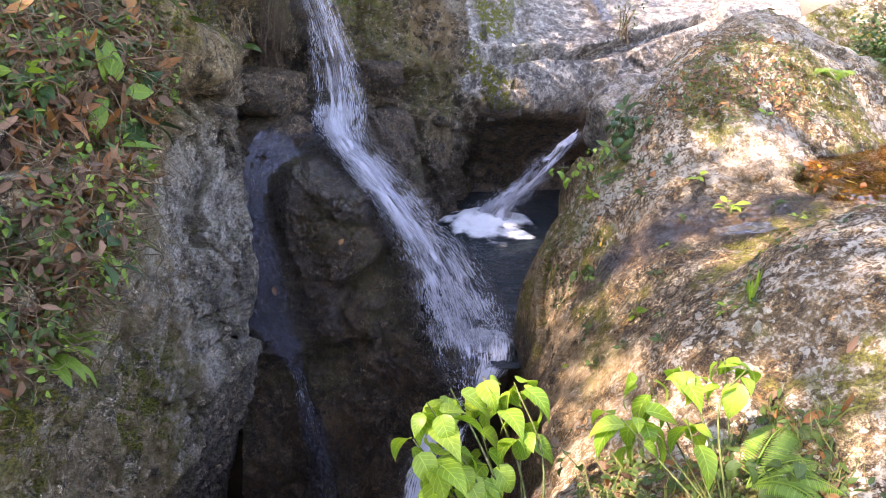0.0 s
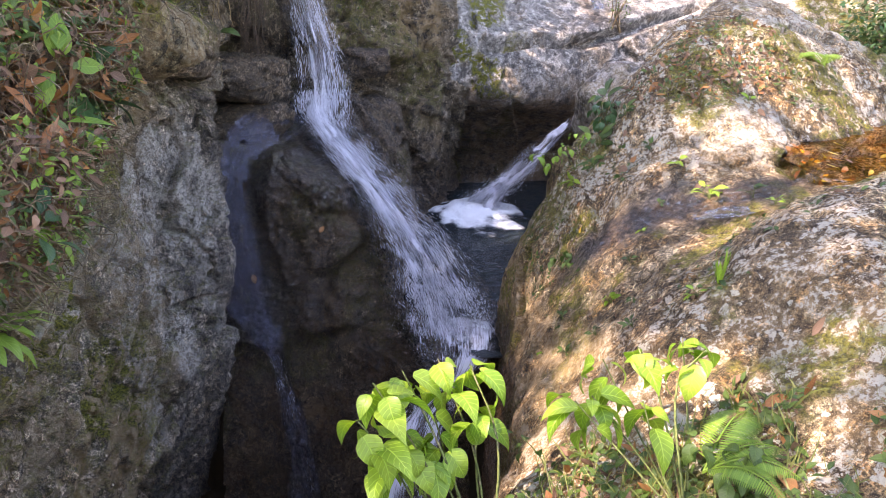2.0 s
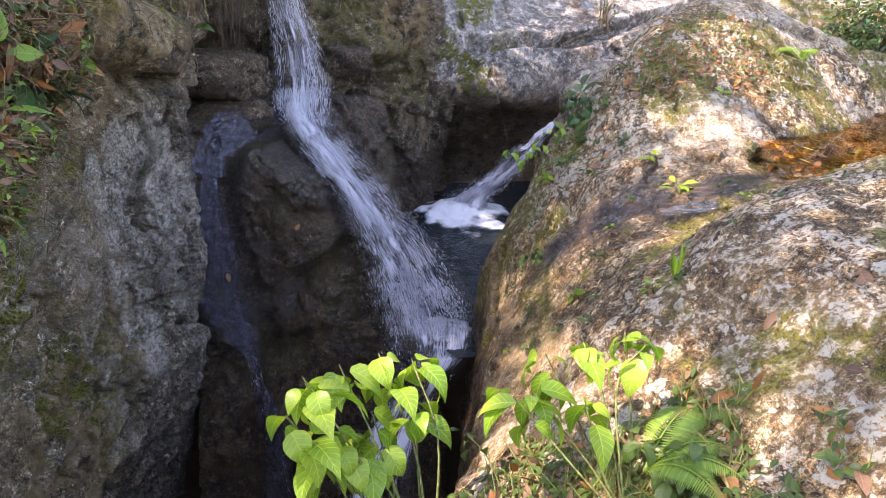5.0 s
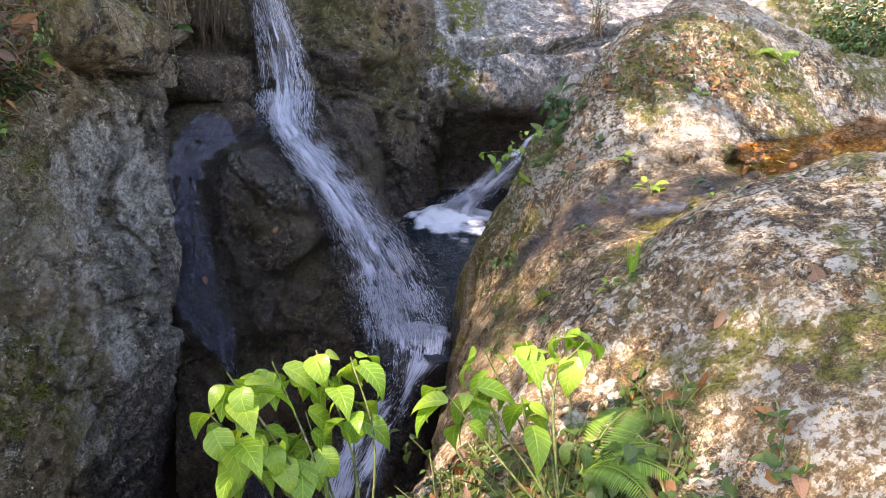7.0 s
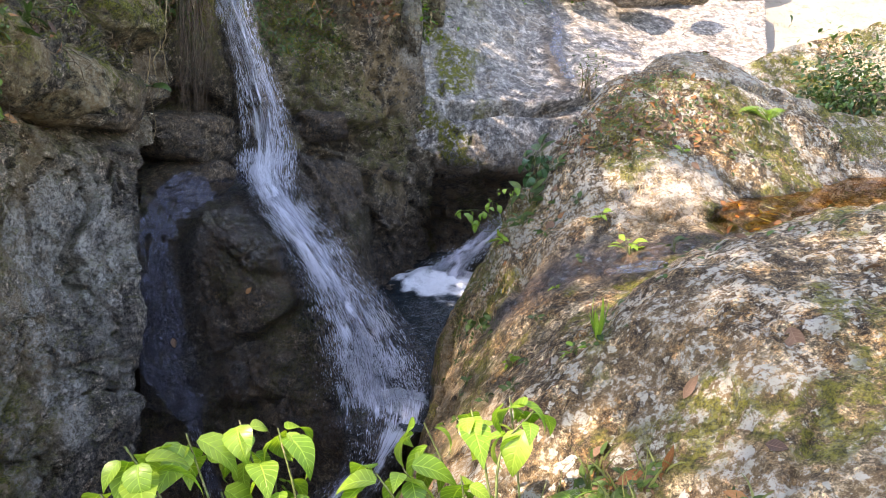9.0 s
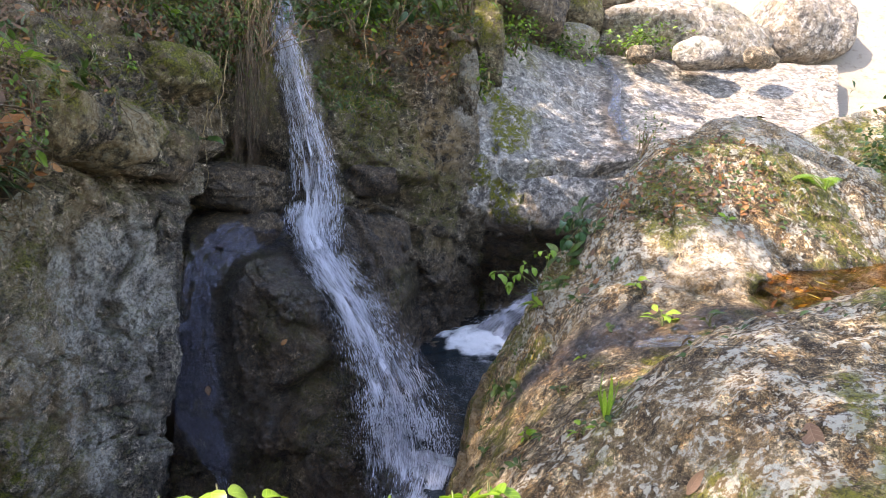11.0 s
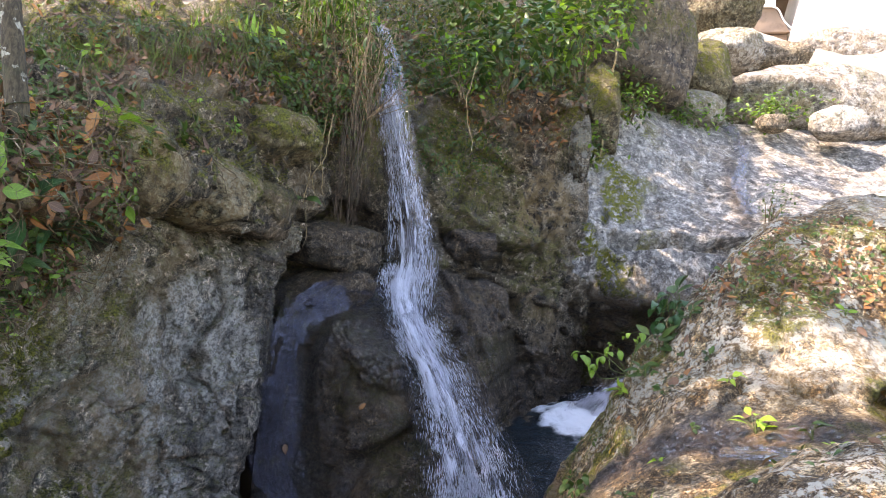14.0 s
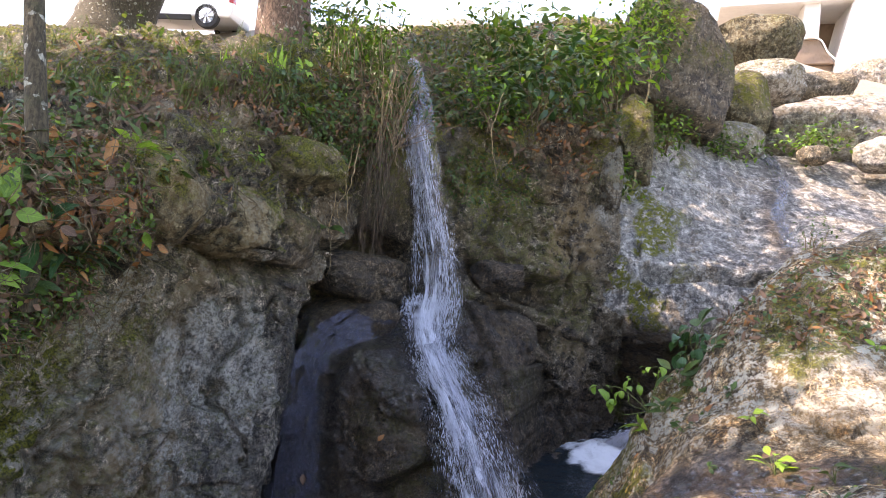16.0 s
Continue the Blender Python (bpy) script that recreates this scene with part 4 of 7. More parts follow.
ux = np.concatenate([np.linspace(-160, -14, 24), np.linspace(-13, 13, 131), np.linspace(14, 160, 24)])
uy = np.concatenate([np.linspace(-60, -7, 14), np.linspace(-6, 26, 150), np.linspace(27, 300, 30)])
gx, gy = np.meshgrid(ux, uy)
gz = ground_height(gx, gy)
gp = np.stack([gx, gy, gz], 2).reshape(-1, 3)
gp[:, 2] += 0.10 * fbm(gp, 1.2, 3, 71) * (np.abs(gp[:, 1]) < 24)
gi = np.arange(gp.shape[0]).reshape(gx.shape)
gq = np.stack([gi[:-1, :-1], gi[:-1, 1:], gi[1:, 1:], gi[1:, :-1]], -1).reshape(-1, 4)
m, nt, bsdf = shader("pale_dry_earth")
k = Nodes(nt)
v = k.place()
c = k.mix(k.noise(0.8, 6, 0.6, v), (0.22, 0.185, 0.14), (0.32, 0.285, 0.235))
c = k.mix(k.ramp(k.noise(6, 6, 0.7, v), 0.5, 0.7, 0, 0.6), c, (0.12, 0.09, 0.05))
dirt = k.mix(k.noise(9, 6, 0.7, v), (0.045, 0.032, 0.018), (0.13, 0.095, 0.05))
c = k.mix(k.attr("paved"), dirt, c)
k.link(c, bsdf.inputs["Base Color"])
bsdf.inputs["Roughness"].default_value = 0.95
k.link(k.bump(k.noise(14, 6, 0.7, v), 0.7, 0.04), bsdf.inputs["Normal"])
EARTH = m
paved = np.maximum(smooth01(gp[:, 1], 13.5, 16.0), smooth01(gp[:, 0], 5.0, 7.0) * smooth01(gp[:, 1], 11.0, 13.0))
ground = new("ground", mesh_from("ground", gp, gq.tolist(), [EARTH], True, dict(paved=paved)))
tagged(ground, "pale dry earth rising from the gorge to a road", "ground", kind="structure")


# ---- water ----
def ribbon(name, sections, material, nu=24, nv=160, wobble=0.02, foam=None, seed=0, lift=0.0):
    g = surface(sections, nu, nv)
    n = -grid_normals(g)
    p = g.reshape(-1, 3)
    u, v = np.meshgrid(np.linspace(-1, 1, nu), np.linspace(0, 1, nv))
    q = p + n.reshape(-1, 3) * (lift + wobble * fbm(p, 0.12, 3, seed, stretch=(1, 1, 0.4)) + 0.03 * (1 - u.reshape(-1) ** 2))[:, None]
    idx = np.arange(nv * nu).reshape(nv, nu)
    f = np.stack([idx[:-1, :-1], idx[1:, :-1], idx[1:, 1:], idx[:-1, 1:]], -1).reshape(-1, 4)
    edge = 1 - np.abs(u.reshape(-1)) ** 2.5
    length = np.r_[0, np.cumsum(np.linalg.norm(np.diff(g[:, nu // 2], axis=0), axis=1))]
    fo = (foam(u.reshape(-1), v.reshape(-1)) if foam else 0.6) * edge
    me = mesh_from(name, q, f.tolist(), [material], True, dict(foam=np.broadcast_to(fo, edge.shape)))
    uvl = me.uv_layers.new(name="UVMap")
    li = np.zeros(len(me.loops), np.int32)
    me.loops.foreach_get("vertex_index", li)
    uv = np.stack([u.reshape(-1) * 0.25, np.repeat(length, nu)], 1)[li]
    uvl.data.foreach_set("uv", uv.astype(np.float32).reshape(-1))
    return new(name, me)


def under(ob, thing):
    ob.parent = thing
    ob.matrix_parent_inverse = Matrix.Translation(thing.location).inverted()
    return ob


def droplets(name, sections, count, seed, spread=1.1, vmin=0.0, vmax=1.0, size=(0.012, 0.05), out=0.07, thick=0.004, bias=1.0):
    """Short bright dashes of water thrown along the flow of a ribbon."""
    r = np.random.default_rng(seed)
    g = surface(sections, 24, 160)
    n = -grid_normals(g)
    t = np.gradient(g, axis=0)
    t = t / np.linalg.norm(t, axis=2, keepdims=True)
    vv = vmin + (vmax - vmin) * r.uniform(0, 1, count) ** bias
    u = r.normal(0, 0.55, count)
    u = np.where(np.abs(u) > spread, r.uniform(-0.8, 0.8, count), u)
    wave = fbm(np.stack([u * 2.5, vv * 30, vv * 0 + seed], 1), 1.0, 3, seed)
    vv, u = vv[wave > -0.1], u[wave > -0.1]
    count = len(u)
    i = np.clip((vv * 159).astype(int), 0, 159)
    j = np.clip(((u + 1) / 2 * 23).astype(int), 0, 23)
    side = g[i, 23] - g[i, 0]
    p = g[i, 12] + side * (u / 2)[:, None] + n[i, j] * r.uniform(-0.01, out, count)[:, None] + r.normal(size=(count, 3)) * 0.008
    d = t[i, j] + r.normal(size=(count, 3)) * 0.06
    d /= np.linalg.norm(d, axis=1, keepdims=True)
    a = np.cross(d, [0.3, -0.9, 0.2])
    a /= np.linalg.norm(a, axis=1, keepdims=True)
    b = np.cross(d, a)
    slim = (1 - 0.55 * np.minimum(1, np.abs(u)) ** 2)[:, None]
    L = r.uniform(*size, count)[:, None] * slim
    w = (0.001 + thick * r.uniform(0, 1, count) ** 2)[:, None] * slim
    v = np.stack([p + d * L, p + a * w, p + b * w, p - a * w, p - b * w, p - d * L], 1).reshape(-1, 3)
    f = np.array([[0, 1, 2], [0, 2, 3], [0, 3, 4], [0, 4, 1], [5, 2, 1], [5, 3, 2], [5, 4, 3], [5, 1, 4]])
    f = (np.arange(count)[:, None, None] * 6 + f[None]).reshape(-1, 3)
    ob = new(name, mesh_from(name, v, f.tolist(), [SPRAY]))
    ob["kind"] = "stuff"
    return ob


m, nt, bsdf = shader("white_water_drops")
bsdf.inputs["Base Color"].default_value = (0.68, 0.70, 0.77, 1)
bsdf.inputs["Roughness"].default_value = 0.25
SPRAY = m


def flow(name, sections, label, category, sheets, sprays):
    """A run of water: an Empty with its sheets of water and its spray."""
    t = new(name)
    t.location = sections[-1][1]
    tagged(t, label, category)
    for stuff, scale, offset, nu, nv, wob, foam, seed in sheets:
        c = np.array(sections, float)
        mid = c[:, 1:2]
        c = mid + (c - mid) * scale + np.array(offset)
        under(ribbon("water_sheet", c.tolist(), stuff, nu, nv, wob, foam, seed), t)
    for count, seed, spread, v0, v1, size, out, thick in sprays:
        under(droplets("spray", sections, count, seed, spread, v0, v1, size, out, thick), t)
    return t


def clots(u, v, seed, a, b):
    return fbm(np.stack([u * a, v * b, v * 0], 1), 1.0, 4, seed)


flow("waterfall", FALL_SECTIONS, "white waterfall sliding down a dark rock chute", "waterfall", (
    (MIST, 1.15, (0, 0, 0), 48, 320, 0.012, lambda u, v: 0.55 + 0.03 * smooth01(v, 0.45, 0.6) + 0.05 * smooth01(v, 0.8, 1.0) + 0.22 * clots(u, v, 3, 5.0, 14), 3),
    (FALL, 0.62, (-0.02, -0.04, 0), 40, 320, 0.014, lambda u, v: 0.42 + 0.26 * smooth01(v, 0.42, 0.55) - 0.26 * smooth01(v, 0.70, 0.86) + 0.22 * smooth01(v, 0.92, 1.0) + 0.35 * clots(u, v, 13, 5.0, 22), 4),
), (
    (4200, 5, 0.8, 0.12, 0.6, (0.02, 0.07), 0.06, 0.0028),
    (9000, 6, 0.9, 0.48, 1.0, (0.015, 0.055), 0.08, 0.0026),
    (5000, 7, 1.2, 0.62, 1.0, (0.012, 0.035), 0.14, 0.0024),
    (2500, 17, 1.1, 0.9, 1.0, (0.005, 0.016), 0.16, 0.004),
))
flow("lower_cascade", LOWER_FALL, "white water spilling from the pool into the gorge", "cascade", (
    (FALL, 1.0, (0, 0, 0), 30, 120, 0.03, lambda u, v: 0.62 + 0.35 * clots(u, v, 8, 3, 6), 8),
), ((1200, 8, 1.2, 0.0, 1.0, (0.006, 0.02), 0.08, 0.004),))
flow("side_cascade", SIDE_FALL, "short white cascade pouring into the pool", "cascade", (
    (MIST, 1.0, (0, 0, 0), 30, 120, 0.04, lambda u, v: 0.5 + 0.35 * v + 0.35 * clots(u, v, 7, 2.5, 6), 7),
    (FALL, 0.6, (0, -0.04, 0.03), 20, 120, 0.05, lambda u, v: 0.5 + 0.25 * v + 0.5 * clots(u, v, 17, 2.5, 7), 8),
), ((2600, 9, 1.1, 0.3, 1.0, (0.008, 0.03), 0.10, 0.005),))
flow("water_film", CHANNEL, "thin film of water on dark rock, gloss tinted violet for reflected sky", "water film", (
    (FILM, 1.45, (0, -0.015, 0), 40, 240, 0.03, lambda u, v: 0.72 + 0.4 * clots(u, v, 9, 5.0, 26) - 0.15 * smooth01(v, 0.68, 0.75), 9),
), ((500, 11, 0.7, 0.68, 1.0, (0.008, 0.03), 0.04, 0.003),))

flow("water_trickle", [[(x - 0.11, y - 0.09, z + 0.06), (x, y - 0.10, z + 0.06), (x + 0.11, y - 0.09, z + 0.06)] for x, y, z in SEAM], "thin bright trickle running down the slab", "trickle", (
    (RILL, 1.3, (0, 0, 0), 16, 120, 0.008, lambda u, v: 0.62 + 0.3 * clots(u, v, 21, 2.5, 12), 21),
), ())

px, py = np.meshgrid(np.linspace(-0.3, 2.4, 150), np.linspace(4.4, 11.0, 290))
pp = np.stack([px, py, POOL_Z + 0.08 * (py - 5.4)], 2).reshape(-1, 3)
foam = 0.85 * np.maximum(1 - smooth01(np.linalg.norm((pp[:, :2] - np.array([0.3, 5.4])) / np.array([1.0, 0.7]), axis=1) + 0.25 * fbm(pp, 0.2, 3, 12), 0.05, 0.55), 1 - smooth01(np.linalg.norm(pp[:, :2] - np.array([0.72, 8.95]), axis=1) + 0.3 * fbm(pp, 0.4, 3, 13), 0.3, 1.0))
pp[:, 2] += 0.012 * fbm(pp, 0.25, 3, 81) + foam * (0.03 + 0.02 * fbm(pp, 0.15, 3, 84)) + 0.16 * np.exp(-(np.linalg.norm(pp[:, :2] - np.array([0.66, 9.1]), axis=1) / 0.55) ** 2) * (1 + 0.3 * fbm(pp, 0.3, 3, 85))
pi = np.arange(len(pp)).reshape(px.shape)
pq = np.stack([pi[:-1, :-1], pi[:-1, 1:], pi[1:, 1:], pi[1:, :-1]], -1).reshape(-1, 4)
lip = lambda q: pp[q][:, 0].mean() > 0.1 + 0.5 * (5.6 - pp[q][:, 1].mean()) and pp[q][:, 1].mean() > 4.9
pq = np.array([q for q in pq if pp[q[0], 1] > 6.2 or lip(q)])
pool = new("water_pool", mesh_from("water_pool", pp, pq.tolist(), [POOL], True, dict(foam=foam)))
tagged(pool, "dark plunge pool with white foam under the falls", "pool", kind="structure")

flow("outflow", [[(2.44, 3.7, -0.495), (2.44, 3.8, -0.495), (2.44, 3.9, -0.495)], [(2.22, 3.62, -0.585), (2.2, 3.72, -0.585), (2.2, 3.84, -0.585)], [(2.0, 3.38, -0.635), (2.0, 3.5, -0.635), (2.0, 3.62, -0.635)], [(1.78, 3.3, -0.655), (1.76, 3.4, -0.655), (1.76, 3.52, -0.645)], [(1.58, 3.42, -0.70), (1.56, 3.5, -0.70), (1.58, 3.6, -0.70)]], "shallow bright rill spilling from the rock pool", "rill", (
    (RILL, 1.0, (0, 0, 0), 24, 60, 0.01, lambda u, v: 0.75 + 0.3 * clots(u, v, 4, 3.0, 5), 14),
), ())

# ---- basin on the boulder ----
m, nt, bsdf = shader("amber_still_water")
k = Nodes(nt)
bsdf.inputs["Base Color"].default_value = (0.85, 0.34, 0.035, 1)
bsdf.inputs["Transmission Weight"].default_value = 1.0
bsdf.inputs["Roughness"].default_value = 0.02
bsdf.inputs["IOR"].default_value = 1.2
k.link(k.bump(k.noise(6, 2, 0.4, k.place()), 0.08, 0.02), bsdf.inputs["Normal"])
AMBER = m
bx, by = np.meshgrid(np.linspace(2.34, 5.0, 40), np.linspace(3.4, 5.3, 40))
bp = np.stack([bx, by, BASIN_Z + 0.146 * (by - 3.8)], 2).reshape(-1, 3)
bi = np.arange(len(bp)).reshape(bx.shape)
bq = np.stack([bi[:-1, :-1], bi[:-1, 1:], bi[1:, 1:], bi[1:, :-1]], -1).reshape(-1, 4)
basin = new("water_basin", mesh_from("water_basin", bp, bq.tolist(), [AMBER]))
basin.visible_shadow = False
tagged(basin, "still amber rock pool with fallen leaves in a hollow", "rock pool", kind="structure")


# ---- loose boulders ----
def stone(name, centre, size, material, label, seed, turn=0.0, facets_=0.5, wet=0.0, moss=0.0, lichen=0.3, stain=0.3, bleach_and_sun=0.0, category="boulder", tilt=0.0):
    """A weathered boulder: a rounded block with planed-off sides."""
    bm = bmesh.new()
    bmesh.ops.create_icosphere(bm, subdivisions=4 if centre[1] > 9.8 else 5, radius=1.0)
    p = np.array([v.co[:] for v in bm.verts])
    faces = [[v.index for v in f.verts] for f in bm.faces]
    bm.free()
    rng = np.random.default_rng(seed)
    pw = 3.6 if facets_ > 0.8 else 2.9
    r = 1.0 / np.sum(np.abs(p) ** pw, 1) ** (1 / pw)
    for _ in range(9):
        d = rng.normal(size=3)
        d /= np.linalg.norm(d)
        cut = rng.uniform(0.72, 1.0)
        dot = p @ d
        lim = np.where(dot > 1e-3, cut / np.maximum(dot, 1e-3), 9)
        r = np.minimum(r, lim * facets_ + (1 - facets_) * np.maximum(lim, 1.0))
    fa, fc = facets(p + seed, 0.6, seed)
    r = r + 0.07 * fbm(p + seed, 0.7, 4, seed) + 0.06 * fa + 0.02 * facets(p + seed, 0.2, seed + 2)[0] + 0.012 * fbm(p + seed, 0.09, 3, seed + 4) - 0.02 * fc
    q = p * r[:, None]
    q = q / np.abs(q).max(0)
    s = np.array(size) / 2
    q = q * s
    a, b = radians(turn), radians(tilt)
    rot = np.array(Euler((0, b, a)).to_matrix())
    q = q @ rot.T
    nrm = q / np.linalg.norm(q, axis=1, keepdims=True)
    up = smooth01(nrm[:, 2], -0.5, 0.4)
    w = q + np.array(centre)
    at = dict(wet=np.full(len(q), wet), moss=np.clip(1.6 * moss * up * smooth01(fbm(w, 0.5, 3, 5), -0.4, 0.2), 0, 1), lichen=np.full(len(q), lichen), stain=np.full(len(q), stain), bleach_and_sun=bleach_and_sun * up)
    ob = new(name, mesh_from(name, q, faces, [material], True, at))
    ob.location = centre
    return tagged(ob, label, category, group="loose boulders of the gorge")


stone("boulder", (1.12, 11.9, 3.95), (1.85, 1.4, 2.55), DARK, "tall dark brown boulder beside the stream", 3, 20, 0.8, 0.2, 0.7, 0.4, 0.4)
stone("boulder", (2.65, 15.0, 5.45), (1.7, 1.4, 1.15), OLIVE, "grey rounded boulder on a pile of rocks", 5, 0, 0.4, 0, 0.3, 0.6)
stone("boulder", (2.75, 14.7, 4.6), (1.6, 1.3, 0.9), PALE, "lichen-spotted boulder under a larger rock", 7, 40, 0.5, 0, 0.2, 1.0)
stone("boulder", (2.25, 13.5, 3.75), (1.0, 0.9, 1.5), OLIVE, "mossy brown boulder standing upright", 9, 10, 0.5, 0, 0.9, 0.4)
stone("boulder", (3.7, 16.0, 4.9), (1.9, 1.2, 0.7), GREY, "low grey boulder at the stream head", 11, 0, 0.4)
stone("boulder", (4.35, 14.3, 3.4), (3.7, 2.2, 1.5), PALE, "broad flat grey boulder dappled by sun", 13, 8, 0.85, 0, 0.15, 0.4)
stone("boulder", (4.4, 12.9, 2.8), (0.95, 0.75, 0.6), PALE, "small pale rounded boulder on the slab", 15, 30, 0.4, 0, 0.1, 0.3, 0.2, 0.6)
stone("boulder", (5.6, 17.6, 5.4), (2.2, 1.6, 1.2), PALE, "pale sunlit boulder below the bridge", 17, 0, 0.4)
stone("boulder", (6.9, 15.0, 3.8), (2.2, 1.8, 1.7), PALE, "pale boulder beside the stream bed", 19, 0, 0.7)
stone("boulder", (1.85, 12.9, 2.85), (1.7, 1.2, 0.9), PALE, "grey rock ledge at the head of the slab", 21, -12, 0.6, 0.1, 0.4, 0.4)
stone("boulder", (5.4, 12.7, 2.7), (0.7, 0.5, 0.4), GREY, "small grey stone on the slab", 22, 40, 0.4)
stone("boulder", (3.35, 12.75, 2.75), (0.55, 0.45, 0.35), GREY, "small round stone on the slab", 25, 10, 0.4)
stone("boulder", (2.5, 7.9, -0.35), (1.35, 1.6, 1.2), PALE, "rough grey boulder wedged above the pool", 23, -15, 0.5, 0.0, 0.1, 0.5)
stone("boulder", (1.72, 7.0, -1.45), (0.6, 1.0, 1.6), BROWN, "brown water-worn rock beside the cascade", 27, 10, 0.5, 0.3, 0.3, 0.1, 0.6)
stone("boulder", (-0.63, 8.2, 0.26), (0.64, 0.6, 0.40), DARK, "angular wet rock jammed beside the waterfall", 29, 12, 0.9, 0.8, 0.0, 0.0, 0.1, 0, "rock", -6)
stone("boulder", (-1.66, 3.78, 0.46), (0.6, 0.74, 0.62), OLIVE, "rounded mossy boulder on the cliff rim", 31, 10, 0.75, 0, 1.0, 0.3, 0.7)
stone("boulder", (-1.84, 4.8, 0.42), (0.8, 0.95, 0.62), OLIVE, "lichen-grey boulder overhanging the cliff", 33, 35, 0.95, 0, 0.9, 0.4, 0.8)
stone("boulder", (-1.92, 5.6, 0.98), (0.95, 0.95, 0.5), OLIVE, "mossy boulder jutting from the bank", 35, -10, 0.6, 0, 1.0, 0.2, 0.4)
stone("boulder", (-1.72, 3.2, 0.2), (0.46, 0.6, 0.36), OLIVE, "small mossy rock on the cliff rim", 37, 0, 0.6, 0, 1.0, 0.3, 0.5)
stone("boulder", (-1.85, 5.55, 0.35), (0.6, 0.7, 0.5), DARK, "dark rock under the overhang", 39, 0, 0.7, 0.3, 0.3, 0.1, 0.4)
stone("boulder", (-1.75, 6.85, 0.12), (1.25, 1.0, 0.55), DARK, "dark wet rock bedded beside the waterfall", 41, 20, 0.7, 0.5, 0.1, 0.0, 0.2, 0, "rock", 8)

stone("boulder", (0.40, 10.02, 1.72), (0.34, 0.5, 1.2), DARK, "narrow upright rock pale with lichen", 43, 10, 0.7, 0, 0.4, 1.0, 0.2, 0.3, "rock")
stone("boulder", (-0.6, 8.6, -0.48), (0.8, 0.8, 0.75), DARK, "dark wet speckled rock below the overhang", 45, 25, 0.8, 0.7, 0.1, 0.0, 0.3, 0, "rock")
stone("boulder", (0.0, 9.3, -0.60), (0.75, 0.8, 0.85), DARK, "brown damp rock at the foot of the wall", 47, -20, 0.8, 0.3, 0.2, 0.1, 0.6, 0, "rock")
stone("boulder", (0.62, 10.75, 2.45), (0.75, 0.6, 1.5), OLIVE, "mossy brown rock at the edge of the slab", 49, 10, 0.8, 0, 0.9, 0.4, 0.3, 0, "rock")
stone("boulder", (-1.95, 6.8, -0.36), (1.5, 0.9, 0.5), DARK, "low dark wet rock beside the water channel", 53, 15, 0.8, 0.6, 0.1, 0.0, 0.2, 0, "rock", -6)


# ---- leaves ----
def leaf_material(name, a, b, translucent=0.35, rough=0.42, random_by="island", vein=0.5):
    m, nt, bsdf = shader(name)
    k = Nodes(nt)
    if random_by == "island":
        r = nt.nodes.new("ShaderNodeNewGeometry").outputs["Random Per Island"]
    else:
        r = nt.nodes.new("ShaderNodeObjectInfo").outputs["Random"]
    v = k.place()
    col = k.mix(r, a, b)
    col = k.mix(k.ramp(k.noise(30, 4, 0.6, v), 0.4, 0.75, 0, 0.35), col, tuple(c * 0.55 for c in a))
    across, along = k.attr("across"), k.attr("along")
    au = k.math("ABSOLUTE", across)
    rib = k.ramp(au, 0.0, 0.09, 1.0, 0.0)
    wave = k.math("SINE", k.math("MULTIPLY", k.math("SUBTRACT", along, k.math("MULTIPLY", au, 0.22)), 48.0))
    side = k.ramp(wave, 0.75, 1.0, 0.0, 0.6)
    veins = k.math("MULTIPLY", k.math("MAXIMUM", rib, side), vein)
    col = k.mix(k.math("MULTIPLY", veins, 0.6), col, tuple(min(1, c * 1.9 + 0.03) for c in b))
    k.link(col, bsdf.inputs["Base Color"])
    bsdf.inputs["Roughness"].default_value = rough
    nb = k.bump(veins, 0.5, 0.006)
    k.link(nb, bsdf.inputs["Normal"])
    tr = nt.nodes.new("ShaderNodeBsdfTranslucent")
    k.link(k.mix(1.0, col, (1.0, 1.0, 0.45), "MULTIPLY"), tr.inputs["Color"])
    mx = nt.nodes.new("ShaderNodeMixShader")
    mx.inputs[0].default_value = translucent
    k.link(bsdf.outputs[0], mx.inputs[1])
    k.link(tr.outputs[0], mx.inputs[2])
    k.link(mx.outputs[0], nt.nodes["Material Output"].inputs["Surface"])
    return m


BRIGHT = leaf_material("bright_green_leaf", (0.17, 0.34, 0.03), (0.32, 0.47, 0.06), 0.45, 0.35, "object", 0.8)
GREEN = leaf_material("green_leaf", (0.03, 0.07, 0.014), (0.085, 0.15, 0.026), 0.3)
DEEP = leaf_material("dark_green_leaf", (0.018, 0.06, 0.02), (0.05, 0.13, 0.04), 0.25, 0.3)
CANOPY = leaf_material("tree_crown_leaf", (0.03, 0.07, 0.015), (0.08, 0.15, 0.03), 0.3, 0.45, "island", 0.2)
LITTER = leaf_material("dead_brown_leaf", (0.07, 0.038, 0.022), (0.27, 0.155, 0.09), 0.1, 0.7)
ORANGE = leaf_material("fallen_orange_leaf", (0.24, 0.085, 0.03), (0.40, 0.19, 0.06), 0.2, 0.6)
YELLOW = leaf_material("fallen_yellow_leaf", (0.62, 0.36, 0.03), (0.75, 0.55, 0.10), 0.2, 0.5)
FERN = leaf_material("fern_green", (0.12, 0.26, 0.03), (0.25, 0.40, 0.06), 0.4, 0.45)
MOSS = leaf_material("olive_moss_tuft", (0.10, 0.115, 0.012), (0.26, 0.25, 0.035), 0.2, 0.8)
GRASS = leaf_material("green_grass_blade", (0.06, 0.10, 0.02), (0.16, 0.20, 0.05), 0.35, 0.5)
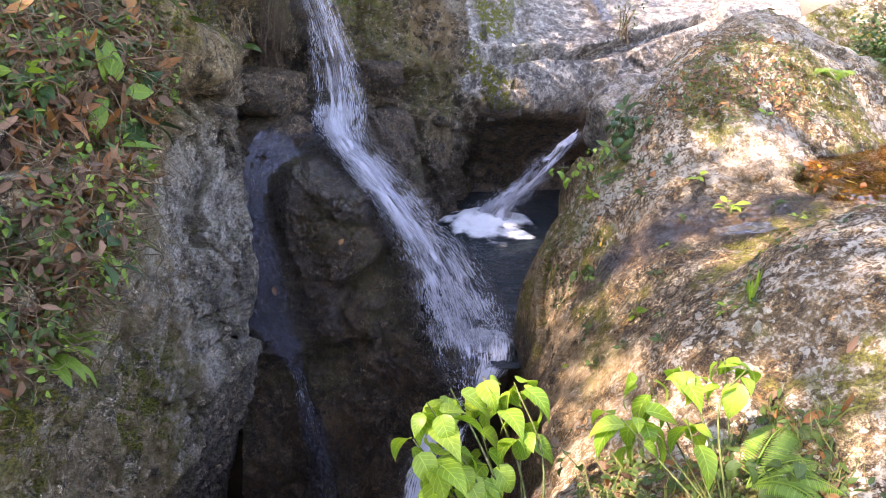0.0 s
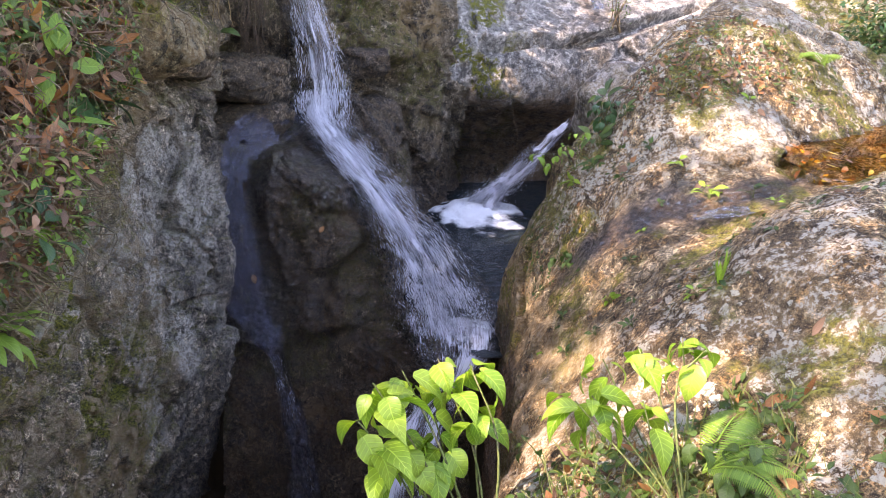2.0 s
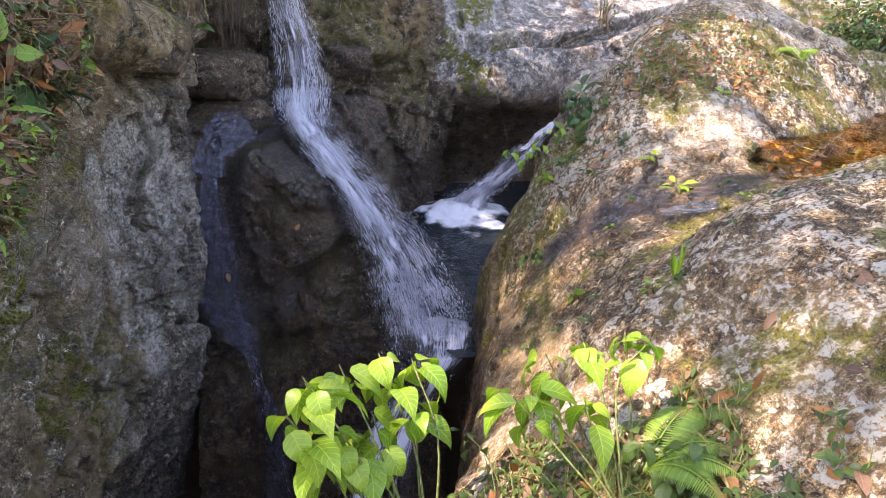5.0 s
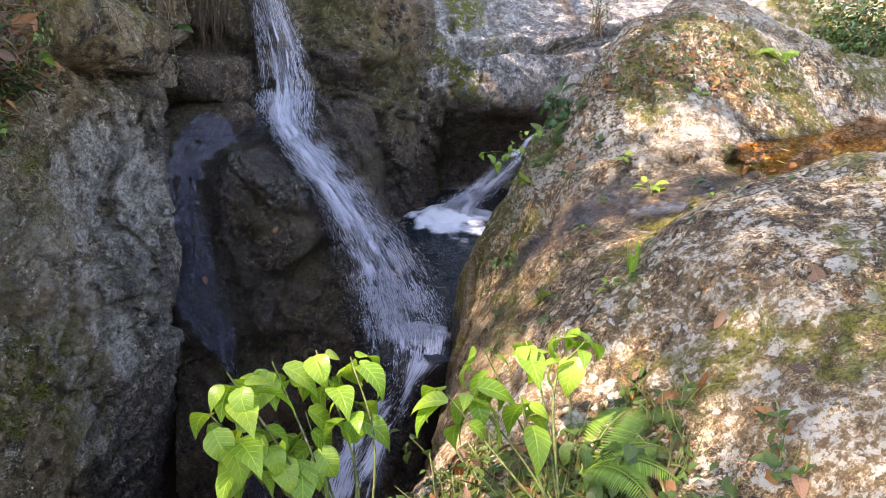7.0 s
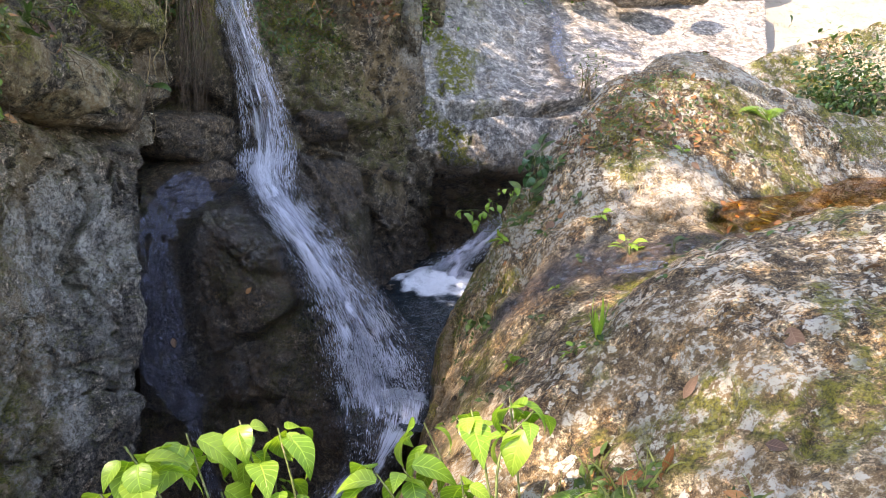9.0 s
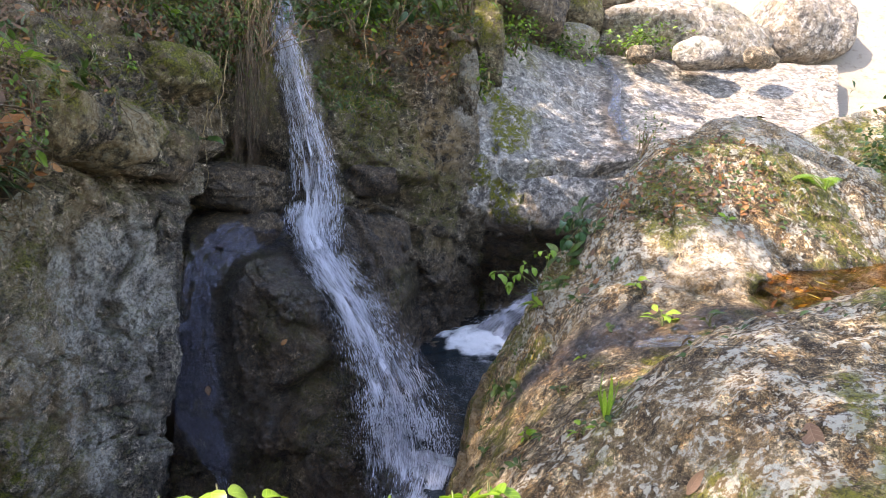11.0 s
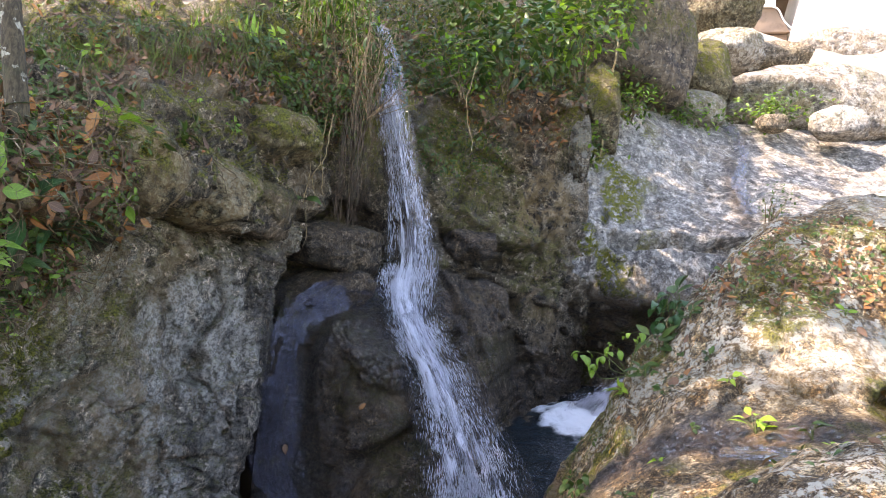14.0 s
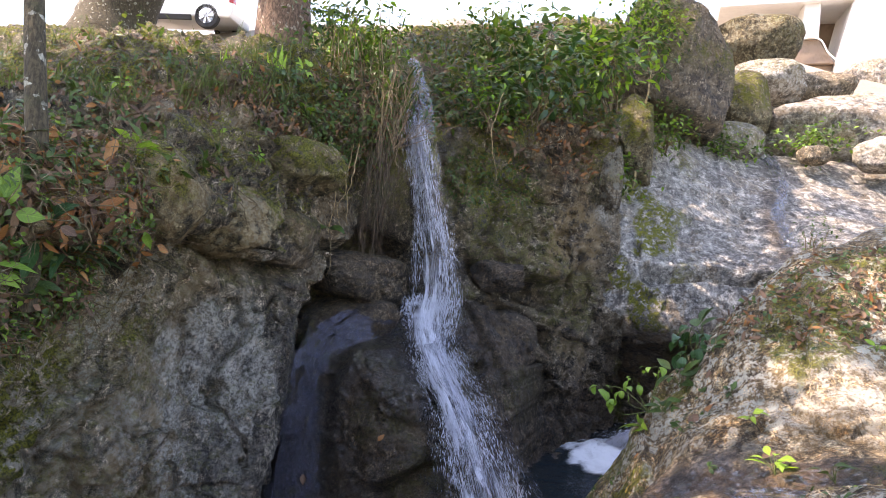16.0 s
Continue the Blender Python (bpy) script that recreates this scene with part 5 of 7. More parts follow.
PALEGRASS = leaf_material("pale_grass_blade", (0.13, 0.17, 0.04), (0.32, 0.34, 0.11), 0.35, 0.5)


def bark_material(name, a, b, patch):
    m, nt, bsdf = shader(name)
    k = Nodes(nt)
    v = k.place((1, 1, 0.35))
    col = k.mix(k.noise(10, 6, 0.65, v), a, b)
    w = k.place()
    col = k.mix(k.ramp(k.noise(16, 4, 0.55, w), 0.60, 0.64), col, patch)
    col = k.mix(1.0, col, k.ramp(k.noise(60, 5, 0.75, v), 0.38, 0.62, 0.5, 1.4), "MULTIPLY")
    col = k.mix(k.ramp(k.noise(3, 5, 0.6, w), 0.55, 0.7, 0, 0.6), col, (0.05, 0.07, 0.02))
    k.link(col, bsdf.inputs["Base Color"])
    bsdf.inputs["Roughness"].default_value = 0.9
    k.link(k.bump(k.noise(22, 6, 0.7, v), 0.8, 0.03), bsdf.inputs["Normal"])
    return m


REDBARK = bark_material("reddish_tree_bark", (0.10, 0.06, 0.04), (0.24, 0.15, 0.10), (0.36, 0.29, 0.22))
BARK = bark_material("grey_tree_bark", (0.035, 0.027, 0.015), (0.10, 0.08, 0.045), (0.30, 0.29, 0.23))
TWIG = bark_material("dry_brown_twig", (0.11, 0.075, 0.042), (0.24, 0.175, 0.10), (0.36, 0.30, 0.20))
STRAW = bark_material("tan_dry_stem", (0.30, 0.21, 0.10), (0.46, 0.35, 0.19), (0.50, 0.42, 0.27))
ROOT = bark_material("dark_hanging_root", (0.06, 0.04, 0.025), (0.15, 0.10, 0.065), (0.20, 0.15, 0.10))
STEM = bark_material("green_plant_stem", (0.10, 0.13, 0.03), (0.17, 0.20, 0.06), (0.22, 0.20, 0.10))

SHAPES = dict(
    ovate=lambda s: np.sin(np.pi * s ** 0.75) ** 0.9,
    heart=lambda s: np.sin(np.pi * np.clip(s, 0, 1) ** 0.58) ** 1.05,
    lance=lambda s: np.sin(np.pi * s ** 0.85) ** 1.2,
    strap=lambda s: np.minimum(1, s * 6 + 0.35) * (1 - s ** 5),
    grass=lambda s: (1 - s) ** 0.7,
)


def unit(a):
    return a / np.maximum(np.linalg.norm(a, axis=-1, keepdims=True), 1e-9)


def leaf_arrays(pos, d, up, length, width, droop, shape="ovate", stations=5, fold=0.25, wave=0.0):
    """Verts, faces and leaf coordinates of many leaves at once. Each springs at pos along d, its face towards up, and bends down by droop."""
    pos, d, up = (np.asarray(x, float).reshape(-1, 3) for x in (pos, d, up))
    n = len(pos)
    length, width, droop = (np.broadcast_to(np.asarray(x, float), (n,)) for x in (length, width, droop))
    d = unit(d)
    side = unit(np.cross(d, up))
    nor = np.cross(side, d)
    s = np.linspace(0, 1, stations)
    w = SHAPES[shape](np.clip(s, 0.02, 0.985))
    ang = droop[:, None] * s[None] ** 1.3
    step = np.diff(s, prepend=0)
    fx = np.cumsum(np.cos(ang) * step, 1) * length[:, None]
    fz = -np.cumsum(np.sin(ang) * step, 1) * length[:, None]
    mid = pos[:, None] + d[:, None] * fx[..., None] + nor[:, None] * fz[..., None]
    half = (w[None] * width[:, None] / 2)[..., None]
    lift = fold * half + wave * half * np.sin(s * 19)[None, :, None]
    le = mid + side[:, None] * half + nor[:, None] * lift
    ri = mid - side[:, None] * half + nor[:, None] * lift
    verts = np.stack([le, mid, ri], 2).reshape(-1, 3)
    base = (np.arange(n) * stations * 3)[:, None]
    q = []
    for i in range(stations - 1):
        for c in (0, 1):
            a = i * 3 + c
            q.append([a, a + 1, a + 4, a + 3])
    faces = (base[:, :, None] + np.array(q)[None]).reshape(-1, 4)
    across = np.tile(np.array([-1.0, 0.0, 1.0]), n * stations)
    along = np.tile(np.repeat(s, 3), n)
    return verts, faces, across, along


class Batch:
    """Gathers leaves and stems into one mesh."""

    def __init__(self):
        self.v, self.f, self.a, self.l, self.mi, self.n = [], [], [], [], [], 0

    def add(self, verts, faces, across=None, along=None, slot=0):
        self.v.append(verts)
        self.f.append(np.asarray(faces) + self.n)
        self.a.append(np.zeros(len(verts)) + 0.5 if across is None else across)
        self.l.append(np.zeros(len(verts)) if along is None else along)
        self.mi.append(np.full(len(faces), slot))
        self.n += len(verts)

    def leaves(self, *args, slot=0, **kw):
        self.add(*leaf_arrays(*args, **kw), slot=slot)

    def mesh(self, name, materials):
        v = np.vstack(self.v)
        me = mesh_from(name, v, [tuple(r) for f in self.f for r in f.tolist()], materials, True, dict(across=np.concatenate(self.a), along=np.concatenate(self.l)))
        me.polygons.foreach_set("material_index", np.concatenate(self.mi).astype(np.int32))
        return me


def tube_arrays(points, r0, r1, sides=6, n=None, wobble=0.0, seed=0):
    c = spline(points, n or max(4, 4 * len(points)))
    if wobble:
        c = c + wobble * np.stack([fbm(c * 1.0 + 7 * j + seed, 0.15, 2, seed + j) for j in range(3)], 1) * np.linspace(0, 1, len(c))[:, None] ** 0.5
    t = unit(np.gradient(c, axis=0))
    ref = np.array([0.31, 0.22, 0.92]) if abs(t[0][2]) < 0.9 else np.array([0.9, 0.2, 0.1])
    a = unit(np.cross(t, ref))
    b = np.cross(t, a)
    r = np.linspace(r0, r1, len(c))[:, None, None]
    th = np.linspace(0, 2 * np.pi, sides, endpoint=False)
    ring = c[:, None] + r * (a[:, None] * np.cos(th)[None, :, None] + b[:, None] * np.sin(th)[None, :, None])
    idx = np.arange(len(c) * sides).reshape(len(c), sides)
    nx = np.roll(idx, -1, 1)
    f = np.stack([idx[:-1], nx[:-1], nx[1:], idx[1:]], -1).reshape(-1, 4)
    return ring.reshape(-1, 3), f


def part(name, mesh, thing, label=""):
    ob = new(name, mesh)
    ob.parent = thing
    return tagged(ob, label)


def sample(key, count, rng, u=(0, 1), v=(0, 1), keep=None):
    """Random places on a rock sheet with their normals; u across, v along the sections, keep a test on the places."""
    g, n = SURF[key]
    out_p, out_n = [], []
    nv, nu = g.shape[:2]
    tries = 0
    while len(out_p) < count and tries < 60:
        i = rng.uniform(v[0], v[1], count * 2) * (nv - 1)
        j = rng.uniform(u[0], u[1], count * 2) * (nu - 1)
        p, q = g[i.astype(int), j.astype(int)], n[i.astype(int), j.astype(int)]
        ok = np.ones(len(p), bool) if keep is None else keep(p, q)
        out_p += list(p[ok])
        out_n += list(q[ok])
        tries += 1
    return np.array(out_p[:count]), np.array(out_n[:count])


def tangent(n, rng):
    r = rng.normal(size=n.shape)
    return unit(r - n * np.sum(r * n, 1, keepdims=True))


# ---- trees ----
def tree(location, trunk_line, r0, r1, crown, label, seed, leaves=2600, gaps=(), bark=None):
    """A trunk with limbs and a crown of separate leaves; crown: (x, y, z, rx, ry, rz) of its clumps' spread. gaps: sunlit openings (x, y, radius) on the ground below."""
    rng = np.random.default_rng(seed)
    t = new("tree")
    t.location = location
    tagged(t, label, "tree")
    inv = Matrix.Translation(location).inverted()
    loc = np.array(location)
    v, f = tube_arrays(trunk_line, r0, r1, 14, 40)
    v = v + 0.06 * r0 * fbm(v, 0.25, 3, seed)[:, None] * unit(v - v.mean(0))
    part("trunk", mesh_from("trunk", v - loc, f.tolist(), [bark or BARK]), t)
    top = np.array(trunk_line[-1])
    c, r = np.array(crown[:3]), np.array(crown[3:])
    b = Batch()
    ends = []
    for i in range(9):
        d = rng.normal(size=3) * 0.55
        e = c + r * d
        midp = (top + e) / 2 + np.array([0, 0, 0.4])
        b.add(*tube_arrays([trunk_line[-2], top * 0.7 + midp * 0.3, midp, e], r1 * 0.7, 0.02, 6, 12, 0.15, seed + i), slot=0)
        ends.append(e)
    part("limb", mesh_from("limb", np.vstack(b.v) - loc, [tuple(x) for ff in b.f for x in ff.tolist()], [BARK]), t)
    clumps = c + r * np.clip(rng.normal(size=(leaves // 26, 3)) * 0.5, -1.1, 1.1)
    pos = (clumps[:, None] + rng.normal(size=(len(clumps), 26, 3)) * np.array([0.32, 0.32, 0.2])).reshape(-1, 3)
    keep = np.ones(len(pos), bool)
    for gx_, gy_, gz_, rad, *open_ in gaps:
        k_ = (pos[:, 2] - gz_) / SUN_IN_PLAN.z
        hit = pos - k_[:, None] * np.array(SUN_IN_PLAN)
        d2 = np.linalg.norm(hit[:, :2] - np.array([gx_, gy_]), axis=1) + 0.28 * rad * fbm(hit, 0.35, 2, 5)
        keep &= ~((d2 < rad) & (rng.uniform(size=len(pos)) < (open_[0] if open_ else 0.93)))
    pos = pos[keep]
    d = rng.normal(size=pos.shape) * np.array([1, 1, 0.4])
    up = rng.normal(size=pos.shape) * 0.5 + np.array([0, 0, 1])
    bb = Batch()
    bb.leaves(pos - loc, d, up, rng.uniform(0.12, 0.24, len(pos)), rng.uniform(0.07, 0.12, len(pos)), rng.uniform(0, 0.8, len(pos)), "ovate", 3)
    part("crown", bb.mesh("crown", [CANOPY]), t)
    return t


SUN_GAPS = [
    (2.15, 4.3, -0.3, 0.38), (2.5, 4.8, 0.3, 0.28), (0.05, 2.1, -1.0, 0.5), (0.85, 1.9, -0.9, 0.5), (1.25, 1.55, -1.1, 0.3), (0.7, 3.0, -1.3, 0.3),
    (3.5, 11.5, 1.7, 0.3), (4.3, 11.8, 1.7, 0.3), (5.0, 11.5, 1.7, 0.2), (3.0, 12.2, 2.1, 0.2), (5.4, 12.3, 2.2, 0.3), (3.2, 12.9, 2.6, 0.35), (1.5, 10.9, 1.6, 0.35), (1.9, 10.0, 0.3, 0.3), (1.2, 9.9, 0.3, 0.25), (4.0, 14.0, 4.0, 0.45), (0.7, 9.8, 0.5, 0.25),
    (-4.0, 7.0, 2.7, 0.7), (-2.6, 5.6, 1.8, 0.5), (-0.5, 8.8, 2.8, 0.9), (1.6, 3.2, -0.8, 0.2), (2.2, 2.4, -0.5, 0.25), (1.5, 1.9, -0.8, 0.16), (2.0, 1.7, -0.6, 0.2), (6.5, 13.5, 3.0, 0.45), (-1.5, 6.6, 1.9, 0.4), (3.1, 5.0, -0.6, 0.5), (3.6, 5.4, -0.6, 0.3), (-3.6, 5.4, 1.8, 0.5),
    (1.7, 2.6, -0.7, 1.35, 0.44), (2.4, 3.9, -0.4, 1.0, 0.5), (2.5, 4.9, 0.3, 0.7, 0.5), (0.85, 4.2, -1.2, 0.7, 0.6), (0.7, 3.2, -1.4, 0.5, 0.6), (-1.7, 7.0, 2.0, 0.7, 0.7), (-0.3, 9.2, 3.0, 0.9, 0.6),
]
tree((-1.56, 2.9, -0.05), [(-1.57, 2.9, -0.25), (-1.545, 2.86, 0.35), (-1.65, 2.86, 0.95), (-2.0, 2.95, 2.2), (-2.5, 2.9, 4.2), (-3.4, 2.6, 6.3)], 0.055, 0.036, (-3.6, 2.4, 7.6, 3.4, 2.3, 0.8), "slender grey-barked tree on the rim of the cliff", 3, 11500, SUN_GAPS)
tree((-3.5, 7.7, 2.3), [(-3.5, 7.7, 2.2), (-3.5, 7.7, 2.6), (-3.55, 7.75, 3.4), (-3.6, 7.6, 5.0), (-4.2, 7.0, 7.2)], 0.42, 0.26, (-4.4, 5.6, 8.4, 2.8, 2.2, 0.9), "reddish rough-barked tree with flared base above the waterfall", 5, 10000, SUN_GAPS, REDBARK)
tree((-8.9, 10.2, 3.8), [(-8.9, 10.2, 3.4), (-8.9, 10.2, 4.0), (-8.7, 10.3, 5.0), (-7.6, 10.2, 7.5), (-7.0, 9.8, 9.3)], 0.95, 0.3, (-4.8, 8.6, 10.4, 3.4, 2.4, 0.9), "massive old tree with buttressed mossy base", 7, 9000, SUN_GAPS)
tree((-8.6, 1.0, 0.2), [(-8.6, 1.0, -0.6), (-8.6, 1.0, 2.5), (-8.4, 0.8, 5.0), (-7.8, 0.4, 6.8)], 0.22, 0.1, (-6.6, 0.0, 7.8, 2.4, 2.6, 0.9), "tall tree on the bank whose crown shades the gorge", 9, 8000, SUN_GAPS)
tree((-5.0, -2.6, -0.7), [(-5.0, -2.6, -0.9), (-5.0, -2.6, 1.5), (-4.8, -2.4, 4.0), (-4.2, -2.0, 6.4)], 0.2, 0.09, (-3.0, -1.2, 7.8, 2.6, 2.0, 0.8), "tall tree beside the path whose crown dapples the boulder", 11, 8000, SUN_GAPS)

# ---- plants on the near rock ----
def leaf_mesh(length, width, droop, shape="ovate", fold=0.25, mat=None, wave=0.0, stations=8):
    b = Batch()
    b.leaves([(0, 0, 0)], [(1, 0, 0)], [(0, 0, 1)], length, width, droop, shape=shape, stations=stations, fold=fold, wave=wave)
    return b.mesh("leaf", [mat])


def shrub(name, base, tips, leaf_len, material, label, seed, per_tip=7, category="shrub", stem=0.008, shapes="ovate", spread=0.11, ratio=0.6):
    """Stems from one base to several tips, each with a whorl of leaves that are parts of their own."""
    rng = np.random.default_rng(seed)
    t = new(name)
    t.location = base
    tagged(t, label, category)
    base = np.array(base)
    variants = [leaf_mesh(leaf_len * s, leaf_len * s * ratio * w, dr, shapes, 0.22, material) for s, w, dr in ((1.0, 1.0, 1.3), (0.85, 1.1, 1.7), (1.1, 0.95, 1.0), (0.55, 1.0, 0.9), (0.75, 1.05, 1.9))]
    for tip in tips:
        tip = np.array(tip)
        mid = base * 0.5 + tip * 0.5 + rng.normal(size=3) * 0.05 + np.array([0, 0, 0.02])
        v, f = tube_arrays([base, mid, tip], stem, stem * 0.5, 6, 12)
        part("stem", mesh_from("stem", v - base, f.tolist(), [STEM]), t)
        for i in range(per_tip):
            a = rng.uniform(0, 2 * np.pi) + i * 2.4
            back = rng.uniform(0, 1) ** 1.5
            p = tip * (1 - back * 0.35) + mid * back * 0.35 + rng.normal(size=3) * 0.012
            d = Vector((math.cos(a), math.sin(a), rng.uniform(-1.1, 0.25))).normalized()
            up = Vector((rng.normal() * 0.25, rng.normal() * 0.25, 1))
            side = up.cross(d).normalized()
            nor = d.cross(side)
            ob = part("leaf", variants[rng.integers(len(variants))], t)
            petiole = spread * 0.25
            q = Vector(p - base) + d * petiole
            ob.matrix_basis = Matrix(((d.x, side.x, nor.x, q.x), (d.y, side.y, nor.y, q.y), (d.z, side.z, nor.z, q.z), (0, 0, 0, 1)))
    return t


def fern(base, frond_len, count, label, seed, heading=0.0, arc=math.pi * 2, material=None, lean=0.6):
    rng = np.random.default_rng(seed)
    t = new("fern")
    t.location = base
    tagged(t, label, "fern")
    for i in range(count):
        a = heading + arc * (i / max(1, count - 1) - 0.5) + rng.normal() * 0.15
        L = frond_len * rng.uniform(0.75, 1.1)
        out = np.array([math.cos(a), math.sin(a), 0])
        s = np.linspace(0, 1, 8)
        line = out[None] * (s * L * 0.85)[:, None] + np.array([0, 0, 1])[None] * (L * (lean * 1.5 * s - 1.25 * lean * s ** 2))[:, None]
        b = Batch()
        b.add(*tube_arrays(line, 0.004, 0.0012, 5, 14))
        c = spline(line, 44)[4:]
        tg = unit(np.gradient(c, axis=0))
        sd = unit(np.cross(tg, np.array([0, 0, 1.0])))
        up = np.cross(sd, tg)
        w = np.sin(np.pi * np.linspace(0.12, 0.97, len(c)) ** 0.8) * L * 0.24
        for sg in (-1, 1):
            b.leaves(c, sd * sg + tg * 0.35, up, w, w * 0.075 + 0.0015, 0.5, shape="lance", stations=4, fold=0.1)
        part("frond", b.mesh("frond", [material or FERN]), t)
    return t


SHRUB_TIPS = [(-0.16, 1.8, -0.87), (-0.07, 2, -0.92), (0.06, 2.1, -0.92), (0.18, 2.1, -0.95), (-0.21, 1.75, -0.98), (-0.1, 1.85, -1.05), (0.04, 1.95, -1.08), (0.19, 2, -1.05), (0, 1.9, -1.2), (-0.13, 1.8, -1.12)]
SHRUB2_TIPS = [(0.64, 1.95, -0.88), (0.78, 2, -0.86), (0.88, 1.85, -0.77), (0.94, 1.8, -0.79), (0.58, 1.85, -0.97), (0.74, 1.8, -0.97), (0.51, 1.8, -0.96)]
shrub("shrub", (0.22, 1.85, -1.68), SHRUB_TIPS, 0.165, BRIGHT, "bright green broad-leaved shrub leaning over the gorge", 4, 8, stem=0.006, shapes="heart")
shrub("shrub", (0.84, 1.62, -1.32), SHRUB2_TIPS, 0.145, BRIGHT, "bright green broad-leaved sapling growing from the rock", 6, 7, stem=0.005, shapes="heart")
shrub("shrub", (0.98, 1.6, -1.26), [(0.95, 1.55, -1.08), (1.02, 1.62, -1.06), (0.9, 1.7, -1.08), (1.02, 1.5, -1.12), (0.98, 1.72, -1.1)], 0.075, GREEN, "low dark green herb among litter on the rock", 8, 9, "herb", 0.004)
fern((0.9, 1.66, -1.16), 0.42, 4, "fresh green fern growing between saplings", 10, -0.15, 1.5)
shrub("shrub", (0.55, 2.0, -1.62), [(0.38, 2.08, -1.25), (0.45, 2.05, -1.3), (0.33, 1.95, -1.4)], 0.06, GREEN, "thin twiggy sapling with small leaves", 12, 5, "sapling", 0.004, "lance")


shrub("shrub", (1.47, 5.02, -0.36), [(1.34, 4.93, -0.14), (1.42, 4.98, -0.08), (1.5, 5.04, -0.12), (1.37, 4.9, -0.24), (1.46, 4.95, -0.2), (1.55, 5.05, -0.22)], 0.085, DEEP, "dark leafy sapling on the edge of the boulder", 21, 7, "sapling", 0.004)
shrub("shrub", (1.2, 4.92, -0.62), [(1.1, 4.85, -0.42), (1.18, 4.88, -0.36), (1.25, 4.9, -0.33), (1.03, 4.85, -0.5), (0.95, 4.88, -0.56), (0.88, 4.9, -0.5)], 0.07, FERN, "light green sapling trailing over the pool", 22, 5, "sapling", 0.003)
shrub("shrub", (0.98, 4.3, -1.24), [(0.93, 4.24, -1.1), (1.0, 4.22, -1.08), (0.9, 4.3, -1.16)], 0.06, GREEN, "small leafy plant on the side of the boulder", 23, 5, "plant", 0.003)


def sprig(place, normal, size, count, material, label, seed, shape="ovate", category="plant", name="small_plant", ratio=0.5):
    """A little plant of a few leaves rooted on rock."""
    rng = np.random.default_rng(seed)
    t = new(name)
    t.location = place
    tagged(t, label, category, group="small plants rooted on the rock")
    b = Batch()
    n = np.array(normal)
    for i in range(count):
        d = tangent(n[None], rng)[0]
        h = rng.uniform(0.2, 1.0) * size
        p0 = np.zeros(3)
        p1 = n * h * 0.7 + d * size * 0.35 * rng.uniform(0.3, 1)
        b.add(*tube_arrays([p0, p1 * 0.5 + n * 0.01, p1], 0.0022, 0.0012, 4, 6), slot=1)
        b.leaves([p1], [d + n * rng.uniform(-0.1, 0.8)], [n + rng.normal(size=3) * 0.3], size * rng.uniform(0.5, 0.9), size * ratio * rng.uniform(0.5, 0.8), rng.uniform(0.2, 1.0), shape=shape, stations=6)
    part("foliage", b.mesh("foliage", [material, STEM]), t)
    return t


def on_boulder(x, y):
    g, n = SURF["rock_right"]
    d = (g[..., 0] - x) ** 2 + (g[..., 1] - y) ** 2
    i = np.unravel_index(np.argmin(d), d.shape)
    return g[i], n[i]


HERBS = [(1.2, 2.52, 0.07, "ovate"), (1.0, 2.75, 0.06, "ovate"), (0.92, 3.1, 0.07, "lance"), (1.05, 3.3, 0.09, "ovate"), (0.85, 3.6, 0.06, "ovate"), (1.2, 3.5, 0.06, "lance"), (1.35, 3.7, 0.05, "ovate"), (0.98, 4.1, 0.08, "ovate"),
         (1.5, 3.9, 0.05, "ovate"), (1.75, 3.75, 0.12, "lance"), (1.95, 3.6, 0.10, "lance"), (1.4, 4.3, 0.07, "ovate"), (1.7, 4.15, 0.09, "ovate"), (1.62, 4.5, 0.08, "ovate"), (1.3, 4.75, 0.14, "ovate"), (1.2, 4.85, 0.12, "ovate"), (1.38, 4.95, 0.17, "ovate"), (1.5, 5.1, 0.20, "ovate"),
         (2.3, 4.5, 0.07, "ovate"), (2.7, 4.62, 0.08, "ovate"), (0.8, 3.25, 0.06, "ovate"), (0.72, 3.55, 0.05, "ovate"), (1.1, 3.05, 0.05, "ovate"), (1.55, 4.85, 0.1, "ovate"), (2.0, 3.45, 0.07, "lance")]
for i, (x, y, s, sh) in enumerate(HERBS):
    p, n = on_boulder(x, y)
    sprig(p, n * 0.6 + np.array([0, 0, 0.4]), s, 9 if s > 0.11 else 6, BRIGHT if i % 3 == 0 else GREEN, "small green plant rooted in a crack of the boulder", 100 + i, sh)
p, n = on_boulder(3.1, 5.0)
fern(tuple(p), 0.42, 6, "bright fern overhanging the rock pool", 14, 2.6, 3.0)

# ---- litter and creepers ----
rng = np.random.default_rng(11)


def litter(name, places, normals, lengths, mats, label, seed, category="leaf litter"):
    r = np.random.default_rng(seed)
    b = Batch()
    slot = r.integers(0, len(mats), len(places))
    for s in range(len(mats)):
        k_ = slot == s
        if not k_.any():
            continue
        n = normals[k_] + r.normal(size=(k_.sum(), 3)) * 0.6
        b.leaves(places[k_] + normals[k_] * 0.012, tangent(unit(n), r), n, r.uniform(*lengths, k_.sum()), r.uniform(*lengths, k_.sum()) * 0.42, r.uniform(-0.7, 0.9, k_.sum()), slot=s, shape="ovate", stations=5, fold=0.3)
    return tagged(new(name, b.mesh(name, mats)), label, category, kind="stuff")


def pile(p, n):
    return (np.hypot((p[:, 0] - 2.25) / 0.62, (p[:, 1] - 4.85) / 0.28) + 0.3 * fbm(p, 0.3, 2, 3) < 1) & (n[:, 2] > 0.2)


